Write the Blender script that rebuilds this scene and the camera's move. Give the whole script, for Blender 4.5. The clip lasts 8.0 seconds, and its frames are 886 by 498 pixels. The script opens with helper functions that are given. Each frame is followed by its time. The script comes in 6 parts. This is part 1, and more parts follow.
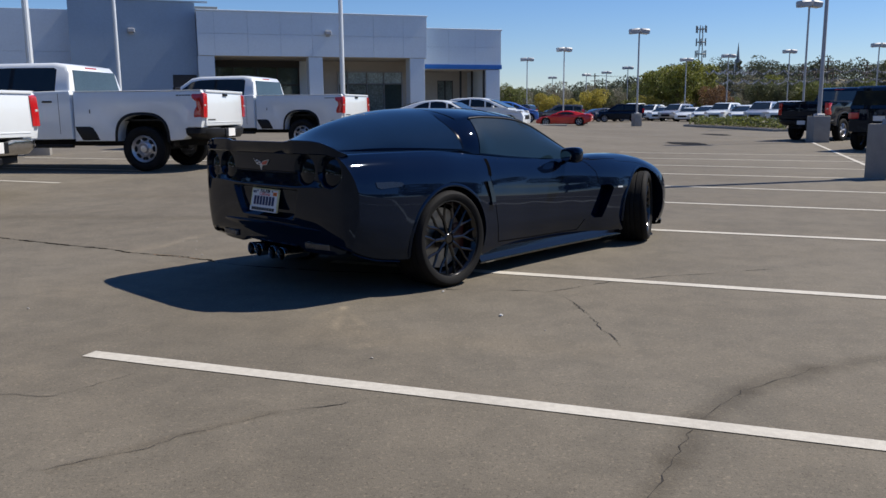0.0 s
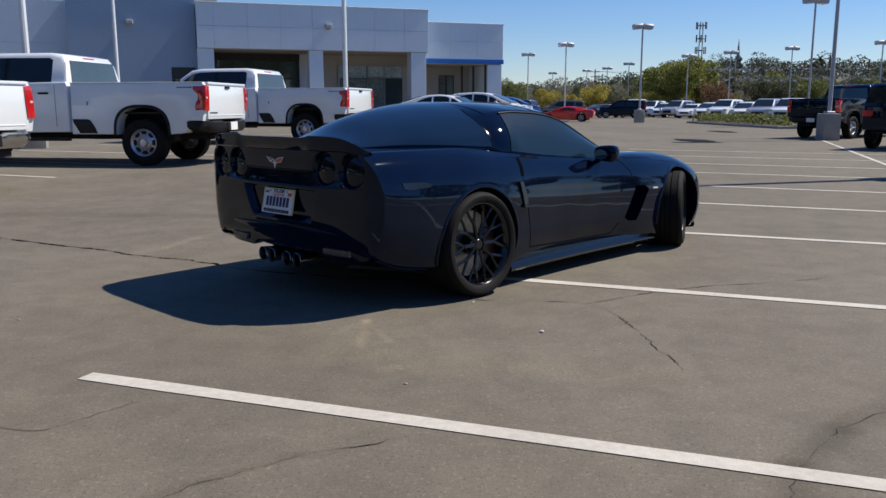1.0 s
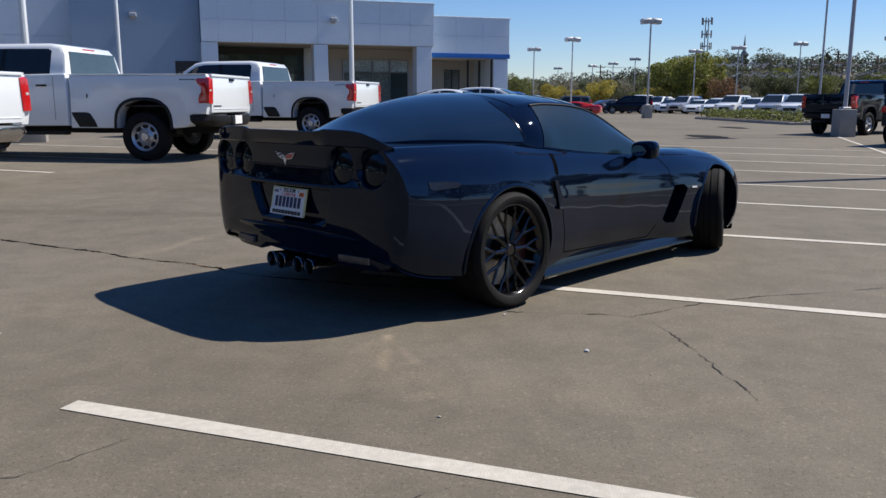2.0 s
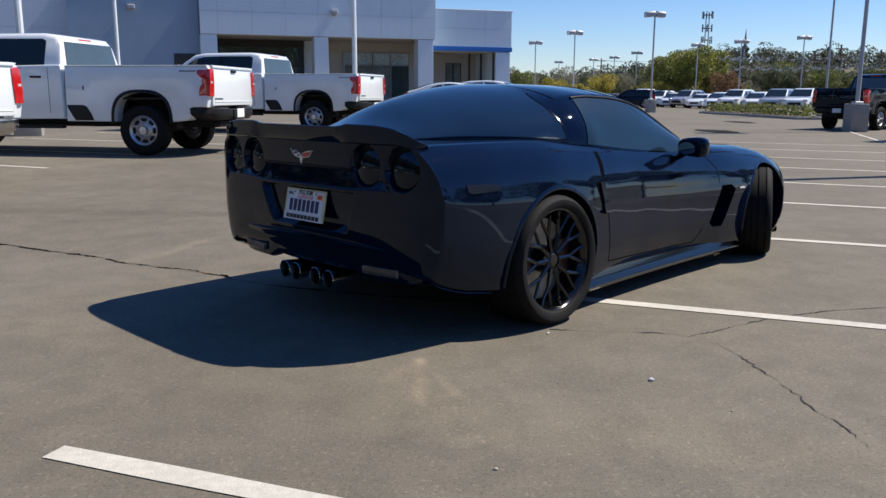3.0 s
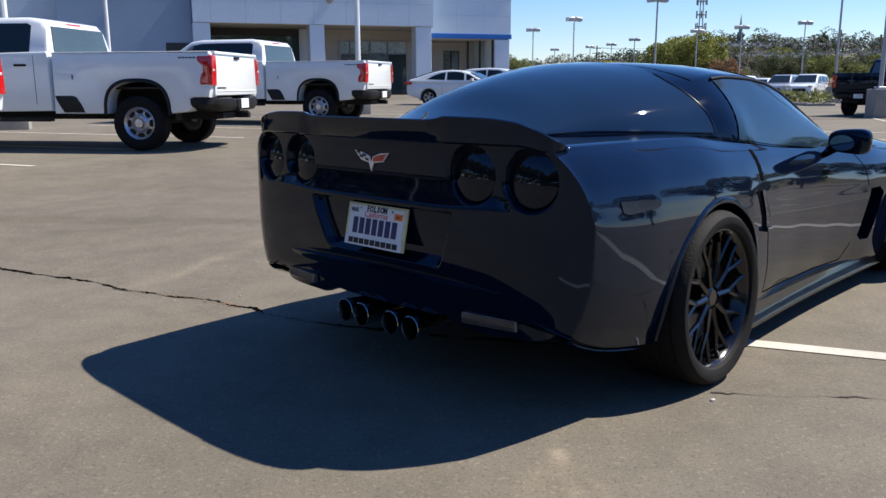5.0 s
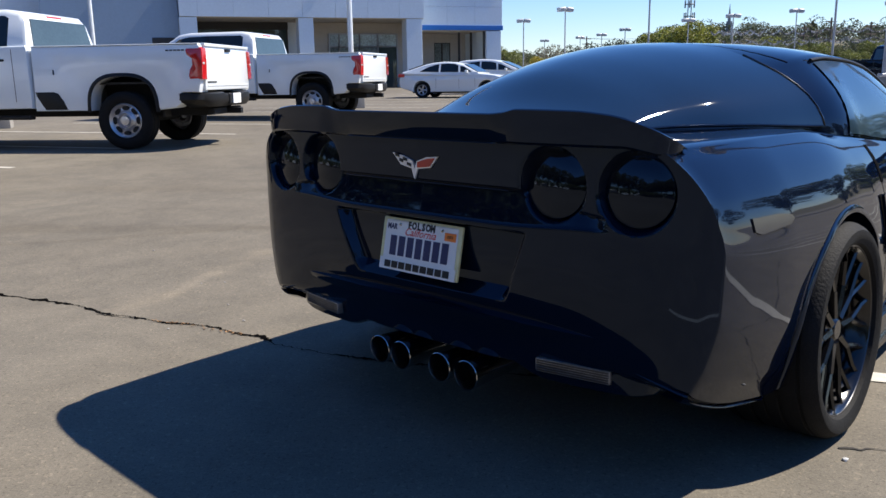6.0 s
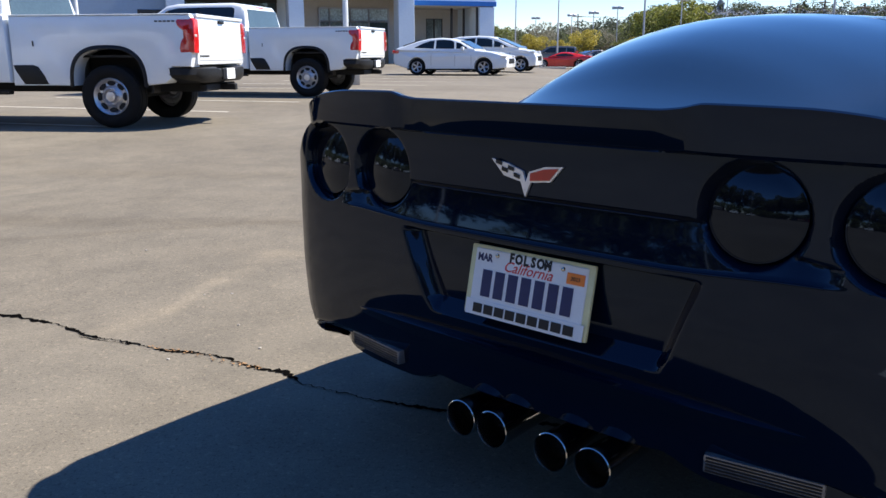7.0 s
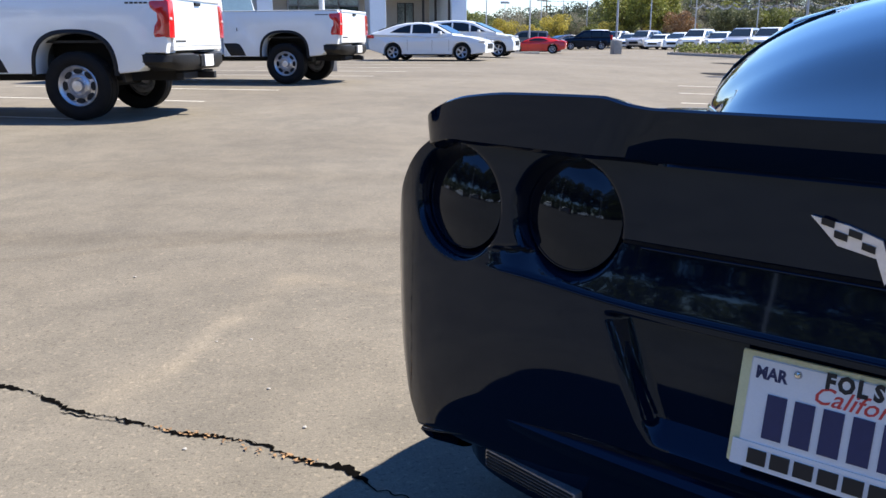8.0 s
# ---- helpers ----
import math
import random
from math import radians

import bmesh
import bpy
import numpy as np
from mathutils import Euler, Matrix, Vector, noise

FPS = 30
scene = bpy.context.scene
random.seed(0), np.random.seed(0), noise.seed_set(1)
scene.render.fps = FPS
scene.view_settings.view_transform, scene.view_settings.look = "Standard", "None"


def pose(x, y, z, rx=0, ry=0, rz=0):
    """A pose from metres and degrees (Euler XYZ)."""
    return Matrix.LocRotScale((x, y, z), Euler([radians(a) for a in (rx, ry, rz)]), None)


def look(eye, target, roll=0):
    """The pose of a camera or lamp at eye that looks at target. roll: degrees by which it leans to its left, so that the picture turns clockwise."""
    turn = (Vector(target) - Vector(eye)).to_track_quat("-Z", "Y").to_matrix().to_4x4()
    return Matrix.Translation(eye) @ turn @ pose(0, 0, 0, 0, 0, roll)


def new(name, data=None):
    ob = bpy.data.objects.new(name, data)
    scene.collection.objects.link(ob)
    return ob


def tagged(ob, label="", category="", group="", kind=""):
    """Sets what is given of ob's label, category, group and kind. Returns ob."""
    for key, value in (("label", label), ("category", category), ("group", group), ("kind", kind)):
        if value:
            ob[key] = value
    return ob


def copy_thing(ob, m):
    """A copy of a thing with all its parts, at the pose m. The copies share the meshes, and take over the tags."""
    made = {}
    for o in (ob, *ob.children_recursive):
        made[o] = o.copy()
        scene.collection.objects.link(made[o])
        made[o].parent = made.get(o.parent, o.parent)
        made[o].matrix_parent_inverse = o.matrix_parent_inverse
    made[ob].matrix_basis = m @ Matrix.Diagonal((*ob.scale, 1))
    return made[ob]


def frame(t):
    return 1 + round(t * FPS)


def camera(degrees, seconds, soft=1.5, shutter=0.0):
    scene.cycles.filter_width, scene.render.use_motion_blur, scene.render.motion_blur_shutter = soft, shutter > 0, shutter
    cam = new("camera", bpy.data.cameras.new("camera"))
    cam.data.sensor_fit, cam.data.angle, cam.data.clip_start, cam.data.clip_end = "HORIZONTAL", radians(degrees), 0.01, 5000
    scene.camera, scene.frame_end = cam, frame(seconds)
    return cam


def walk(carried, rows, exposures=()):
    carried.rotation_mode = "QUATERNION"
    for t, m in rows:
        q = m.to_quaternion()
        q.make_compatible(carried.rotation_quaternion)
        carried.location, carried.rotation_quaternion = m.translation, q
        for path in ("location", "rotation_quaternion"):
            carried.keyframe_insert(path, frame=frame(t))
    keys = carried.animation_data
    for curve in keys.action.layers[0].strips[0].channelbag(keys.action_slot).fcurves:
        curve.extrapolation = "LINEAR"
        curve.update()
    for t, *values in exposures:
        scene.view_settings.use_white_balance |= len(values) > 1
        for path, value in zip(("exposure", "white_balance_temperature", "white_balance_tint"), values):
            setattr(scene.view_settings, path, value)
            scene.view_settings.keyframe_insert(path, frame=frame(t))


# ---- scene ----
cam = camera(57.6, 8.0)
PATH = [
    (0, (-0.309, 0.99, 1.221), (-0.283, 2.962, 0.885), -0.5),
    (0.5, (-0.391, 1.233, 1.21), (-0.359, 3.203, 0.868), -0.2),
    (1, (-0.509, 1.471, 1.216), (-0.477, 3.44, 0.868), -0.1),
    (1.5, (-0.57, 1.724, 1.204), (-0.546, 3.692, 0.852), 0.0),
    (3, (-0.825, 2.494, 1.179), (-0.798, 4.458, 0.805), 0.2),
    (3.5, (-0.897, 2.767, 1.174), (-0.868, 4.73, 0.796), 0.1),
    (4, (-0.983, 3.008, 1.151), (-0.952, 4.969, 0.762), 0.1),
    (4.5, (-1.155, 3.3, 1.156), (-1.12, 5.261, 0.762), -0.0),
    (6, (-1.494, 4.239, 1.129), (-1.429, 6.194, 0.712), -0.9),
    (6.5, (-1.618, 4.547, 1.129), (-1.537, 6.498, 0.697), -0.9),
    (7, (-1.756, 4.942, 1.131), (-1.659, 6.884, 0.66), -0.2),
    (7.5, (-1.927, 5.337, 1.124), (-1.794, 7.272, 0.634), -0.2),
    (8, (-2.112, 5.751, 1.126), (-1.939, 7.678, 0.621), -0.3),
]
EXPOSURE = [(0.0, 0.24), (1.5, 0.29), (3.0, 0.47), (4.5, 0.68), (6.0, 0.84), (6.5, 0.97), (7.0, 1.14), (7.5, 1.31), (8.0, 1.35)]
walk(cam, [(t, look(eye, target, roll)) for t, eye, target, roll in PATH], EXPOSURE)
from mathutils.bvhtree import BVHTree

# ---- light ----
SUN_DIR = Vector((0.76, 0.215, 1.0)).normalized()
sun = new("sun", bpy.data.lights.new("sun", "SUN"))
sun.data.energy, sun.data.angle, sun.data.color = 5.0, radians(0.53), (1.0, 0.925, 0.82)
sun.matrix_world = look(SUN_DIR * 100, (0, 0, 0))
world = bpy.data.worlds.new("sky")
scene.world = world
world.use_nodes = True
wt = world.node_tree
sky = wt.nodes.new("ShaderNodeTexSky")
sky.sky_type, sky.sun_disc = "NISHITA", False
sky.sun_elevation = math.asin(SUN_DIR.z)
sky.sun_rotation = math.atan2(SUN_DIR.x, SUN_DIR.y)
sky.air_density, sky.dust_density, sky.ozone_density = 1.0, 0.05, 3.0
deep = wt.nodes.new("ShaderNodeHueSaturation")
deep.inputs["Saturation"].default_value, deep.inputs["Hue"].default_value = 1.17, 0.501
tint = wt.nodes.new("ShaderNodeMix")
tint.data_type, tint.blend_type = "RGBA", "MULTIPLY"
tint.inputs[0].default_value, tint.inputs[7].default_value = 1.0, (0.85, 0.905, 1.10, 1)
wt.links.new(sky.outputs[0], tint.inputs[6])
wt.links.new(tint.outputs[2], deep.inputs["Color"])
wt.links.new(deep.outputs[0], wt.nodes["Background"].inputs[0])
wt.nodes["Background"].inputs[1].default_value = 0.086


# ---- materials ----
def mat(name, color, rough=0.5, metal=0.0, var=0.12, scale=6.0, bump=0.0, bscale=60.0, coat=0.0, spec=0.5, second=None, rvar=0.0, island=0.0, rnd=0.0, leaf=0.0):
    """A surface: base colour with variation at two scales, gloss and fine relief."""
    m = bpy.data.materials.new(name)
    m.use_nodes = True
    nt = m.node_tree
    p = nt.nodes["Principled BSDF"]
    co = nt.nodes.new("ShaderNodeTexCoord")
    n1 = nt.nodes.new("ShaderNodeTexNoise")
    n1.inputs["Scale"].default_value, n1.inputs["Detail"].default_value = scale, 6.0
    n2 = nt.nodes.new("ShaderNodeTexNoise")
    n2.inputs["Scale"].default_value, n2.inputs["Detail"].default_value = scale * 14, 3.0
    nt.links.new(co.outputs["Object"], n1.inputs["Vector"])
    nt.links.new(co.outputs["Object"], n2.inputs["Vector"])
    add = nt.nodes.new("ShaderNodeMath")
    add.operation = "ADD"
    nt.links.new(n1.outputs[0], add.inputs[0])
    nt.links.new(n2.outputs[0], add.inputs[1])
    ramp = nt.nodes.new("ShaderNodeMapRange")
    ramp.inputs[1].default_value, ramp.inputs[2].default_value = 0.65, 1.35
    ramp.inputs[3].default_value, ramp.inputs[4].default_value = 0.0, 1.0
    nt.links.new(add.outputs[0], ramp.inputs[0])
    mix = nt.nodes.new("ShaderNodeMix")
    mix.data_type = "RGBA"
    a = [c * (1 - var) for c in color]
    b = list(second) if second else [min(1, c * (1 + var)) for c in color]
    mix.inputs[6].default_value, mix.inputs[7].default_value = (*a, 1), (*b, 1)
    nt.links.new(ramp.outputs[0], mix.inputs[0])
    last = mix.outputs[2]
    if island or rnd:
        src = nt.nodes.new("ShaderNodeNewGeometry").outputs["Random Per Island"] if island else nt.nodes.new("ShaderNodeObjectInfo").outputs["Random"]
        amt = island or rnd
        mr = nt.nodes.new("ShaderNodeMapRange")
        mr.inputs[3].default_value, mr.inputs[4].default_value = 1 - amt, 1 + amt
        nt.links.new(src, mr.inputs[0])
        hs = nt.nodes.new("ShaderNodeHueSaturation")
        nt.links.new(mr.outputs[0], hs.inputs["Value"])
        nt.links.new(last, hs.inputs["Color"])
        last = hs.outputs[0]
    nt.links.new(last, p.inputs["Base Color"])
    p.inputs["Roughness"].default_value, p.inputs["Metallic"].default_value = rough, metal
    p.inputs["Specular IOR Level"].default_value = spec
    p.inputs["Coat Weight"].default_value, p.inputs["Coat Roughness"].default_value = coat, 0.03
    if rvar:
        rr = nt.nodes.new("ShaderNodeMapRange")
        rr.inputs[3].default_value, rr.inputs[4].default_value = max(0.01, rough - rvar), min(1, rough + rvar)
        nt.links.new(n1.outputs[0], rr.inputs[0])
        nt.links.new(rr.outputs[0], p.inputs["Roughness"])
    if bump:
        n3 = nt.nodes.new("ShaderNodeTexNoise")
        n3.inputs["Scale"].default_value, n3.inputs["Detail"].default_value = bscale, 4.0
        nt.links.new(co.outputs["Object"], n3.inputs["Vector"])
        bp = nt.nodes.new("ShaderNodeBump")
        bp.inputs["Strength"].default_value, bp.inputs["Distance"].default_value = bump, 0.01
        nt.links.new(n3.outputs[0], bp.inputs["Height"])
        nt.links.new(bp.outputs[0], p.inputs["Normal"])
    if leaf:
        tr = nt.nodes.new("ShaderNodeBsdfTranslucent")
        nt.links.new(last, tr.inputs["Color"])
        ms = nt.nodes.new("ShaderNodeMixShader")
        ms.inputs[0].default_value = leaf
        nt.links.new(p.outputs[0], ms.inputs[1])
        nt.links.new(tr.outputs[0], ms.inputs[2])
        nt.links.new(ms.outputs[0], nt.nodes["Material Output"].inputs["Surface"])
    return m


def asphalt_material():
    m = bpy.data.materials.new("worn_asphalt")
    m.use_nodes = True
    nt = m.node_tree
    p = nt.nodes["Principled BSDF"]
    geo = nt.nodes.new("ShaderNodeNewGeometry")

    def nz(scale, detail=5.0, rough=0.6, dist=0.0):
        n = nt.nodes.new("ShaderNodeTexNoise")
        n.inputs["Scale"].default_value, n.inputs["Detail"].default_value = scale, detail
        n.inputs["Roughness"].default_value, n.inputs["Distortion"].default_value = rough, dist
        nt.links.new(geo.outputs["Position"], n.inputs["Vector"])
        return n.outputs[0]

    def mixc(fac, a, b, lo, hi, blend="MIX"):
        mr = nt.nodes.new("ShaderNodeMapRange")
        mr.interpolation_type = "SMOOTHSTEP"
        mr.inputs[1].default_value, mr.inputs[2].default_value = lo, hi
        nt.links.new(fac, mr.inputs[0])
        mx = nt.nodes.new("ShaderNodeMix")
        mx.data_type, mx.blend_type = "RGBA", blend
        nt.links.new(mr.outputs[0], mx.inputs[0])
        for i, c in ((6, a), (7, b)):
            if isinstance(c, tuple):
                mx.inputs[i].default_value = (*c, 1)
            else:
                nt.links.new(c, mx.inputs[i])
        return mx.outputs[2]
    c = mixc(nz(0.16, 4), (0.133, 0.1175, 0.0915), (0.166, 0.150, 0.120), 0.32, 0.68)
    c2 = mixc(nz(0.9, 8, 0.72, 0.1), (0.90, 0.90, 0.905), (1.04, 1.03, 1.02), 0.34, 0.62)
    c = mixc(nz(0.5), c, c2, -1.0, 0.0, "MULTIPLY")
    pale = mixc(nz(0.55, 9, 0.75, 0.2), (1.0, 1.0, 1.0), (1.13, 1.11, 1.08), 0.55, 0.72)
    c = mixc(nz(0.5), c, pale, -1.0, 0.0, "MULTIPLY")
    grain = mixc(nz(150, 3, 0.7), (0.84, 0.835, 0.83), (1.12, 1.115, 1.11), 0.33, 0.70)
    c = mixc(nz(0.5), c, grain, -1.0, 0.0, "MULTIPLY")
    mid = mixc(nz(46, 5, 0.8), (0.95, 0.95, 0.95), (1.05, 1.05, 1.045), 0.36, 0.66)
    c = mixc(nz(0.5), c, mid, -1.0, 0.0, "MULTIPLY")
    scuff = mixc(nz(3.4, 7, 0.72, 0.3), (0.90, 0.90, 0.90), (1.07, 1.065, 1.06), 0.34, 0.62)
    c = mixc(nz(0.5), c, scuff, -1.0, 0.0, "MULTIPLY")
    stainy = mixc(nz(7.0, 8, 0.78, 0.6), (0.80, 0.79, 0.78), (1.0, 1.0, 1.0), 0.28, 0.40)
    c = mixc(nz(0.5), c, stainy, -1.0, 0.0, "MULTIPLY")
    stones = mixc(nz(72, 2, 0.55), (0.70, 0.69, 0.68), (1.0, 1.0, 1.0), 0.30, 0.44)
    c = mixc(nz(0.5), c, stones, -1.0, 0.0, "MULTIPLY")
    chips = mixc(nz(55, 2, 0.5, 0.5), (1.0, 1.0, 1.0), (1.34, 1.31, 1.27), 0.58, 0.70)
    c = mixc(nz(0.5), c, chips, -1.0, 0.0, "MULTIPLY")
    vor = nt.nodes.new("ShaderNodeTexVoronoi")
    vor.inputs["Scale"].default_value = 34
    nt.links.new(geo.outputs["Position"], vor.inputs["Vector"])
    speck = mixc(vor.outputs["Distance"], (1.35, 1.32, 1.28), (1.0, 1.0, 1.0), 0.04, 0.10)
    c = mixc(nz(0.5), c, speck, -1.0, 0.0, "MULTIPLY")
    wob = nt.nodes.new("ShaderNodeTexNoise")
    wob.inputs["Scale"].default_value, wob.inputs["Detail"].default_value = 2.2, 4.0
    nt.links.new(geo.outputs["Position"], wob.inputs["Vector"])
    off = nt.nodes.new("ShaderNodeVectorMath")
    off.operation = "MULTIPLY_ADD"
    off.inputs[1].default_value, off.inputs[2].default_value = (0.20, 0.20, 0.0), (-0.10, -0.10, 0.0)
    nt.links.new(wob.outputs["Color"], off.inputs[0])
    flat = nt.nodes.new("ShaderNodeVectorMath")
    flat.operation = "MULTIPLY_ADD"
    flat.inputs[1].default_value = (1, 1, 0)
    nt.links.new(geo.outputs["Position"], flat.inputs[0])
    nt.links.new(off.outputs[0], flat.inputs[2])

    def vm(op, a, b):
        n = nt.nodes.new("ShaderNodeVectorMath")
        n.operation = op
        for i, v in enumerate((a, b)):
            if isinstance(v, tuple):
                n.inputs[i].default_value = v
            elif v is not None:
                nt.links.new(v, n.inputs[i])
        return n
    # soft marks along segments: gain over 1 paler, under 1 darker
    for x0, y0, x1, y1, w, gain in STREAKS_AND_STAINS:
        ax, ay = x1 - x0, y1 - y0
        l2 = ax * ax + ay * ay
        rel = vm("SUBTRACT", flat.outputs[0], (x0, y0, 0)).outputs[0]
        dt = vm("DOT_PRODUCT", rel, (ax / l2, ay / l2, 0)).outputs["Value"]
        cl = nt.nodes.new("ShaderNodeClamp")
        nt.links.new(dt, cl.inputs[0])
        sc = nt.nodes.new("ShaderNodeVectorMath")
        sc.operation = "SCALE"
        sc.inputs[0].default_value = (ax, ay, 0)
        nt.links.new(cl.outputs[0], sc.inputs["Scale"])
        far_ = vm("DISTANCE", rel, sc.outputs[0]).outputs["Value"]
        streak_gain = mixc(far_, tuple(gain * k for k in (1.0, 0.985, 0.96)), (1.0, 1.0, 1.0), 0.0, w)
        c = mixc(nz(0.5), c, streak_gain, -1.0, 0.0, "MULTIPLY")
    nt.links.new(c, p.inputs["Base Color"])
    p.inputs["Roughness"].default_value, p.inputs["Specular IOR Level"].default_value = 0.88, 0.3
    bp = nt.nodes.new("ShaderNodeBump")
    bp.inputs["Strength"].default_value, bp.inputs["Distance"].default_value = 0.34, 0.006
    nt.links.new(nz(110, 4, 0.7), bp.inputs["Height"])
    nt.links.new(bp.outputs[0], p.inputs["Normal"])
    return m


# pale streaks (gain over 1) and dark stains (under 1): ends, width, gain
STREAKS_AND_STAINS = [(-3.0, 8.22, -2.84, 8.5, 0.15, 1.14), (-2.84, 8.5, -2.69, 8.97, 0.09, 1.22), (-2.69, 8.97, -2.5, 9.5, 0.17, 1.18), (-2.47, 9.5, -2.05, 9.26, 0.12, 1.10),
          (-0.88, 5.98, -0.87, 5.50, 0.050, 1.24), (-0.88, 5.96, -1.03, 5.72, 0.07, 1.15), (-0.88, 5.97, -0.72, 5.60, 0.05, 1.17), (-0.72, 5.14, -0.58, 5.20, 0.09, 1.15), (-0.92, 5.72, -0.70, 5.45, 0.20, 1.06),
          (-6.0, 10.6, -1.6, 10.2, 0.25, 0.88), (-5.0, 12.5, 1.0, 11.6, 0.4, 0.90), (-4.4, 9.9, -2.2, 10.4, 0.10, 0.90),
          (0.28, 3.2, 0.53, 3.66, 0.10, 0.74), (0.53, 3.66, 0.75, 4.03, 0.11, 0.72), (0.75, 4.03, 1.05, 4.35, 0.13, 0.74), (1.05, 4.35, 1.49, 4.65, 0.12, 0.74), (1.49, 4.65, 2.4, 4.95, 0.10, 0.78),
          (-1.63, 3.68, -0.99, 4.15, 0.06, 0.86), (-1.0, 5.4, 0.5, 5.0, 0.3, 1.05)]
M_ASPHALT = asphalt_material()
M_LINE = mat("road_paint", (0.47, 0.44, 0.38), 0.8, var=0.12, scale=2, bump=0.3, bscale=150, second=(0.56, 0.53, 0.46))
M_CRACK = mat("crack_shade", (0.0022, 0.0019, 0.0016), 0.95, var=0.4, spec=0.02)
M_HAIR = mat("hairline_shade", (0.030, 0.026, 0.022), 0.95, var=0.4)
M_BLACK = mat("blue_black_paint", (0.0018, 0.0045, 0.0140), 0.035, var=0.05)
M_BLACK.node_tree.nodes["Principled BSDF"].inputs["IOR"].default_value = 1.43
M_BLACK.node_tree.nodes["Principled BSDF"].inputs["Specular Tint"].default_value = (0.56, 0.74, 1.0, 1)
M_TRIM = mat("black_plastic", (0.010, 0.010, 0.011), 0.45, var=0.25, scale=20, bump=0.08, bscale=300, spec=0.25)
M_SEAMGAP = mat("panel_gap", (0.0008, 0.0008, 0.001), 0.9, var=0.2, spec=0.03)
M_TINT = mat("tinted_glass", (0.006, 0.015, 0.034), 0.5, var=0.05, spec=0.0, coat=1.0)
M_TINT.node_tree.nodes["Principled BSDF"].inputs["Coat IOR"].default_value = 1.70
M_TINT.node_tree.nodes["Principled BSDF"].inputs["Coat Roughness"].default_value = 0.016
M_SIDEGLASS = mat("door_glass", (0.008, 0.019, 0.028), 0.3, var=0.05, spec=0.05, coat=1.0)
M_SIDEGLASS.node_tree.nodes["Principled BSDF"].inputs["Coat IOR"].default_value = 1.36
M_MARKER = mat("marker_lens", (0.012, 0.014, 0.022), 0.12, var=0.15, scale=30)
M_SMOKE = mat("smoked_lens", (0.002, 0.003, 0.008), 0.03, var=0.1, spec=0.40)
M_SMOKE.node_tree.nodes["Principled BSDF"].inputs["Specular Tint"].default_value = (0.60, 0.76, 1.0, 1)
M_TYRE = mat("tyre_rubber", (0.006, 0.006, 0.007), 0.75, var=0.3, scale=12, bump=0.25, bscale=120, spec=0.2, second=(0.011, 0.011, 0.011))
M_RIM = mat("gloss_black_rim", (0.003, 0.003, 0.004), 0.16, var=0.1, coat=0.2)
M_RIMLIP = mat("machined_lip", (0.13, 0.13, 0.135), 0.3, 1.0, var=0.1)
M_DISC = mat("brake_steel", (0.30, 0.29, 0.28), 0.35, 1.0, var=0.2, scale=40)
M_RED = mat("red_caliper", (0.045, 0.004, 0.004), 0.4, var=0.1)
M_CHROME = mat("exhaust_steel", (0.50, 0.49, 0.48), 0.14, 1.0, var=0.2, scale=25, rvar=0.08)
M_SOOT = mat("exhaust_soot", (0.022, 0.021, 0.020), 0.8)
M_WHITE = mat("white_paint", (0.74, 0.78, 0.80), 0.28, var=0.02, coat=0.8)
M_PLATE = mat("plate_white", (0.78, 0.78, 0.76), 0.45, var=0.04, scale=30)
M_PLATEFRAME = mat("plate_frame", (0.70, 0.66, 0.36), 0.4, var=0.1, scale=30)
M_NAVY = mat("plate_navy", (0.02, 0.025, 0.09), 0.5)
M_PLATERED = mat("plate_red", (0.62, 0.05, 0.04), 0.5)
M_ORANGE = mat("sticker_orange", (0.85, 0.22, 0.03), 0.5)
M_INK = mat("black_ink", (0.006, 0.006, 0.008), 0.5)
M_EMBW = mat("emblem_silver", (0.75, 0.75, 0.76), 0.25, 0.4)
M_EMBR = mat("emblem_red", (0.45, 0.02, 0.015), 0.3, coat=0.5)
M_LAMP_RED = mat("red_lamp", (0.50, 0.006, 0.010), 0.12, var=0.25, scale=18, coat=1.0)
M_LAMP_DARK = mat("dim_lamp", (0.11, 0.11, 0.115), 0.10, var=0.5, scale=30, coat=1.0)
M_LAMP_CLEAR = mat("clear_lamp", (0.55, 0.55, 0.54), 0.15, var=0.25, scale=40, coat=1.0)
M_STEEL = mat("steel_wheel", (0.55, 0.55, 0.57), 0.35, 0.85, var=0.15, scale=20)
M_DARKWELL = mat("wheel_well", (0.012, 0.012, 0.012), 0.9, var=0.3)
M_PANE = mat("car_glass", (0.014, 0.020, 0.024), 0.02, var=0.1, spec=0.45)
M_PANE_LIGHT = mat("rear_pane", (0.055, 0.08, 0.09), 0.03, var=0.15, scale=1.5, spec=0.7)
M_BLUECAR = mat("blue_paint", (0.02, 0.11, 0.42), 0.25, var=0.05, coat=1.0)
M_REDCAR = mat("red_paint", (0.60, 0.02, 0.015), 0.25, var=0.05, coat=1.0)
M_SILVER = mat("silver_paint", (0.45, 0.46, 0.48), 0.3, 0.5, var=0.05, coat=0.8)
M_GREYCAR = mat("grey_paint", (0.12, 0.125, 0.13), 0.3, 0.3, var=0.05, coat=0.8)
M_NAVYCAR = mat("navy_paint", (0.012, 0.02, 0.06), 0.25, var=0.05, coat=1.0)
M_WALL = mat("facade_panel", (0.68, 0.76, 0.82), 0.55, var=0.05, scale=0.8, bump=0.05, bscale=30)
M_WALLDARK = mat("facade_grey", (0.31, 0.40, 0.50), 0.6, var=0.06, scale=0.7, bump=0.05, bscale=30)
M_BLUEBAND = mat("blue_band", (0.02, 0.15, 0.48), 0.4, var=0.05)
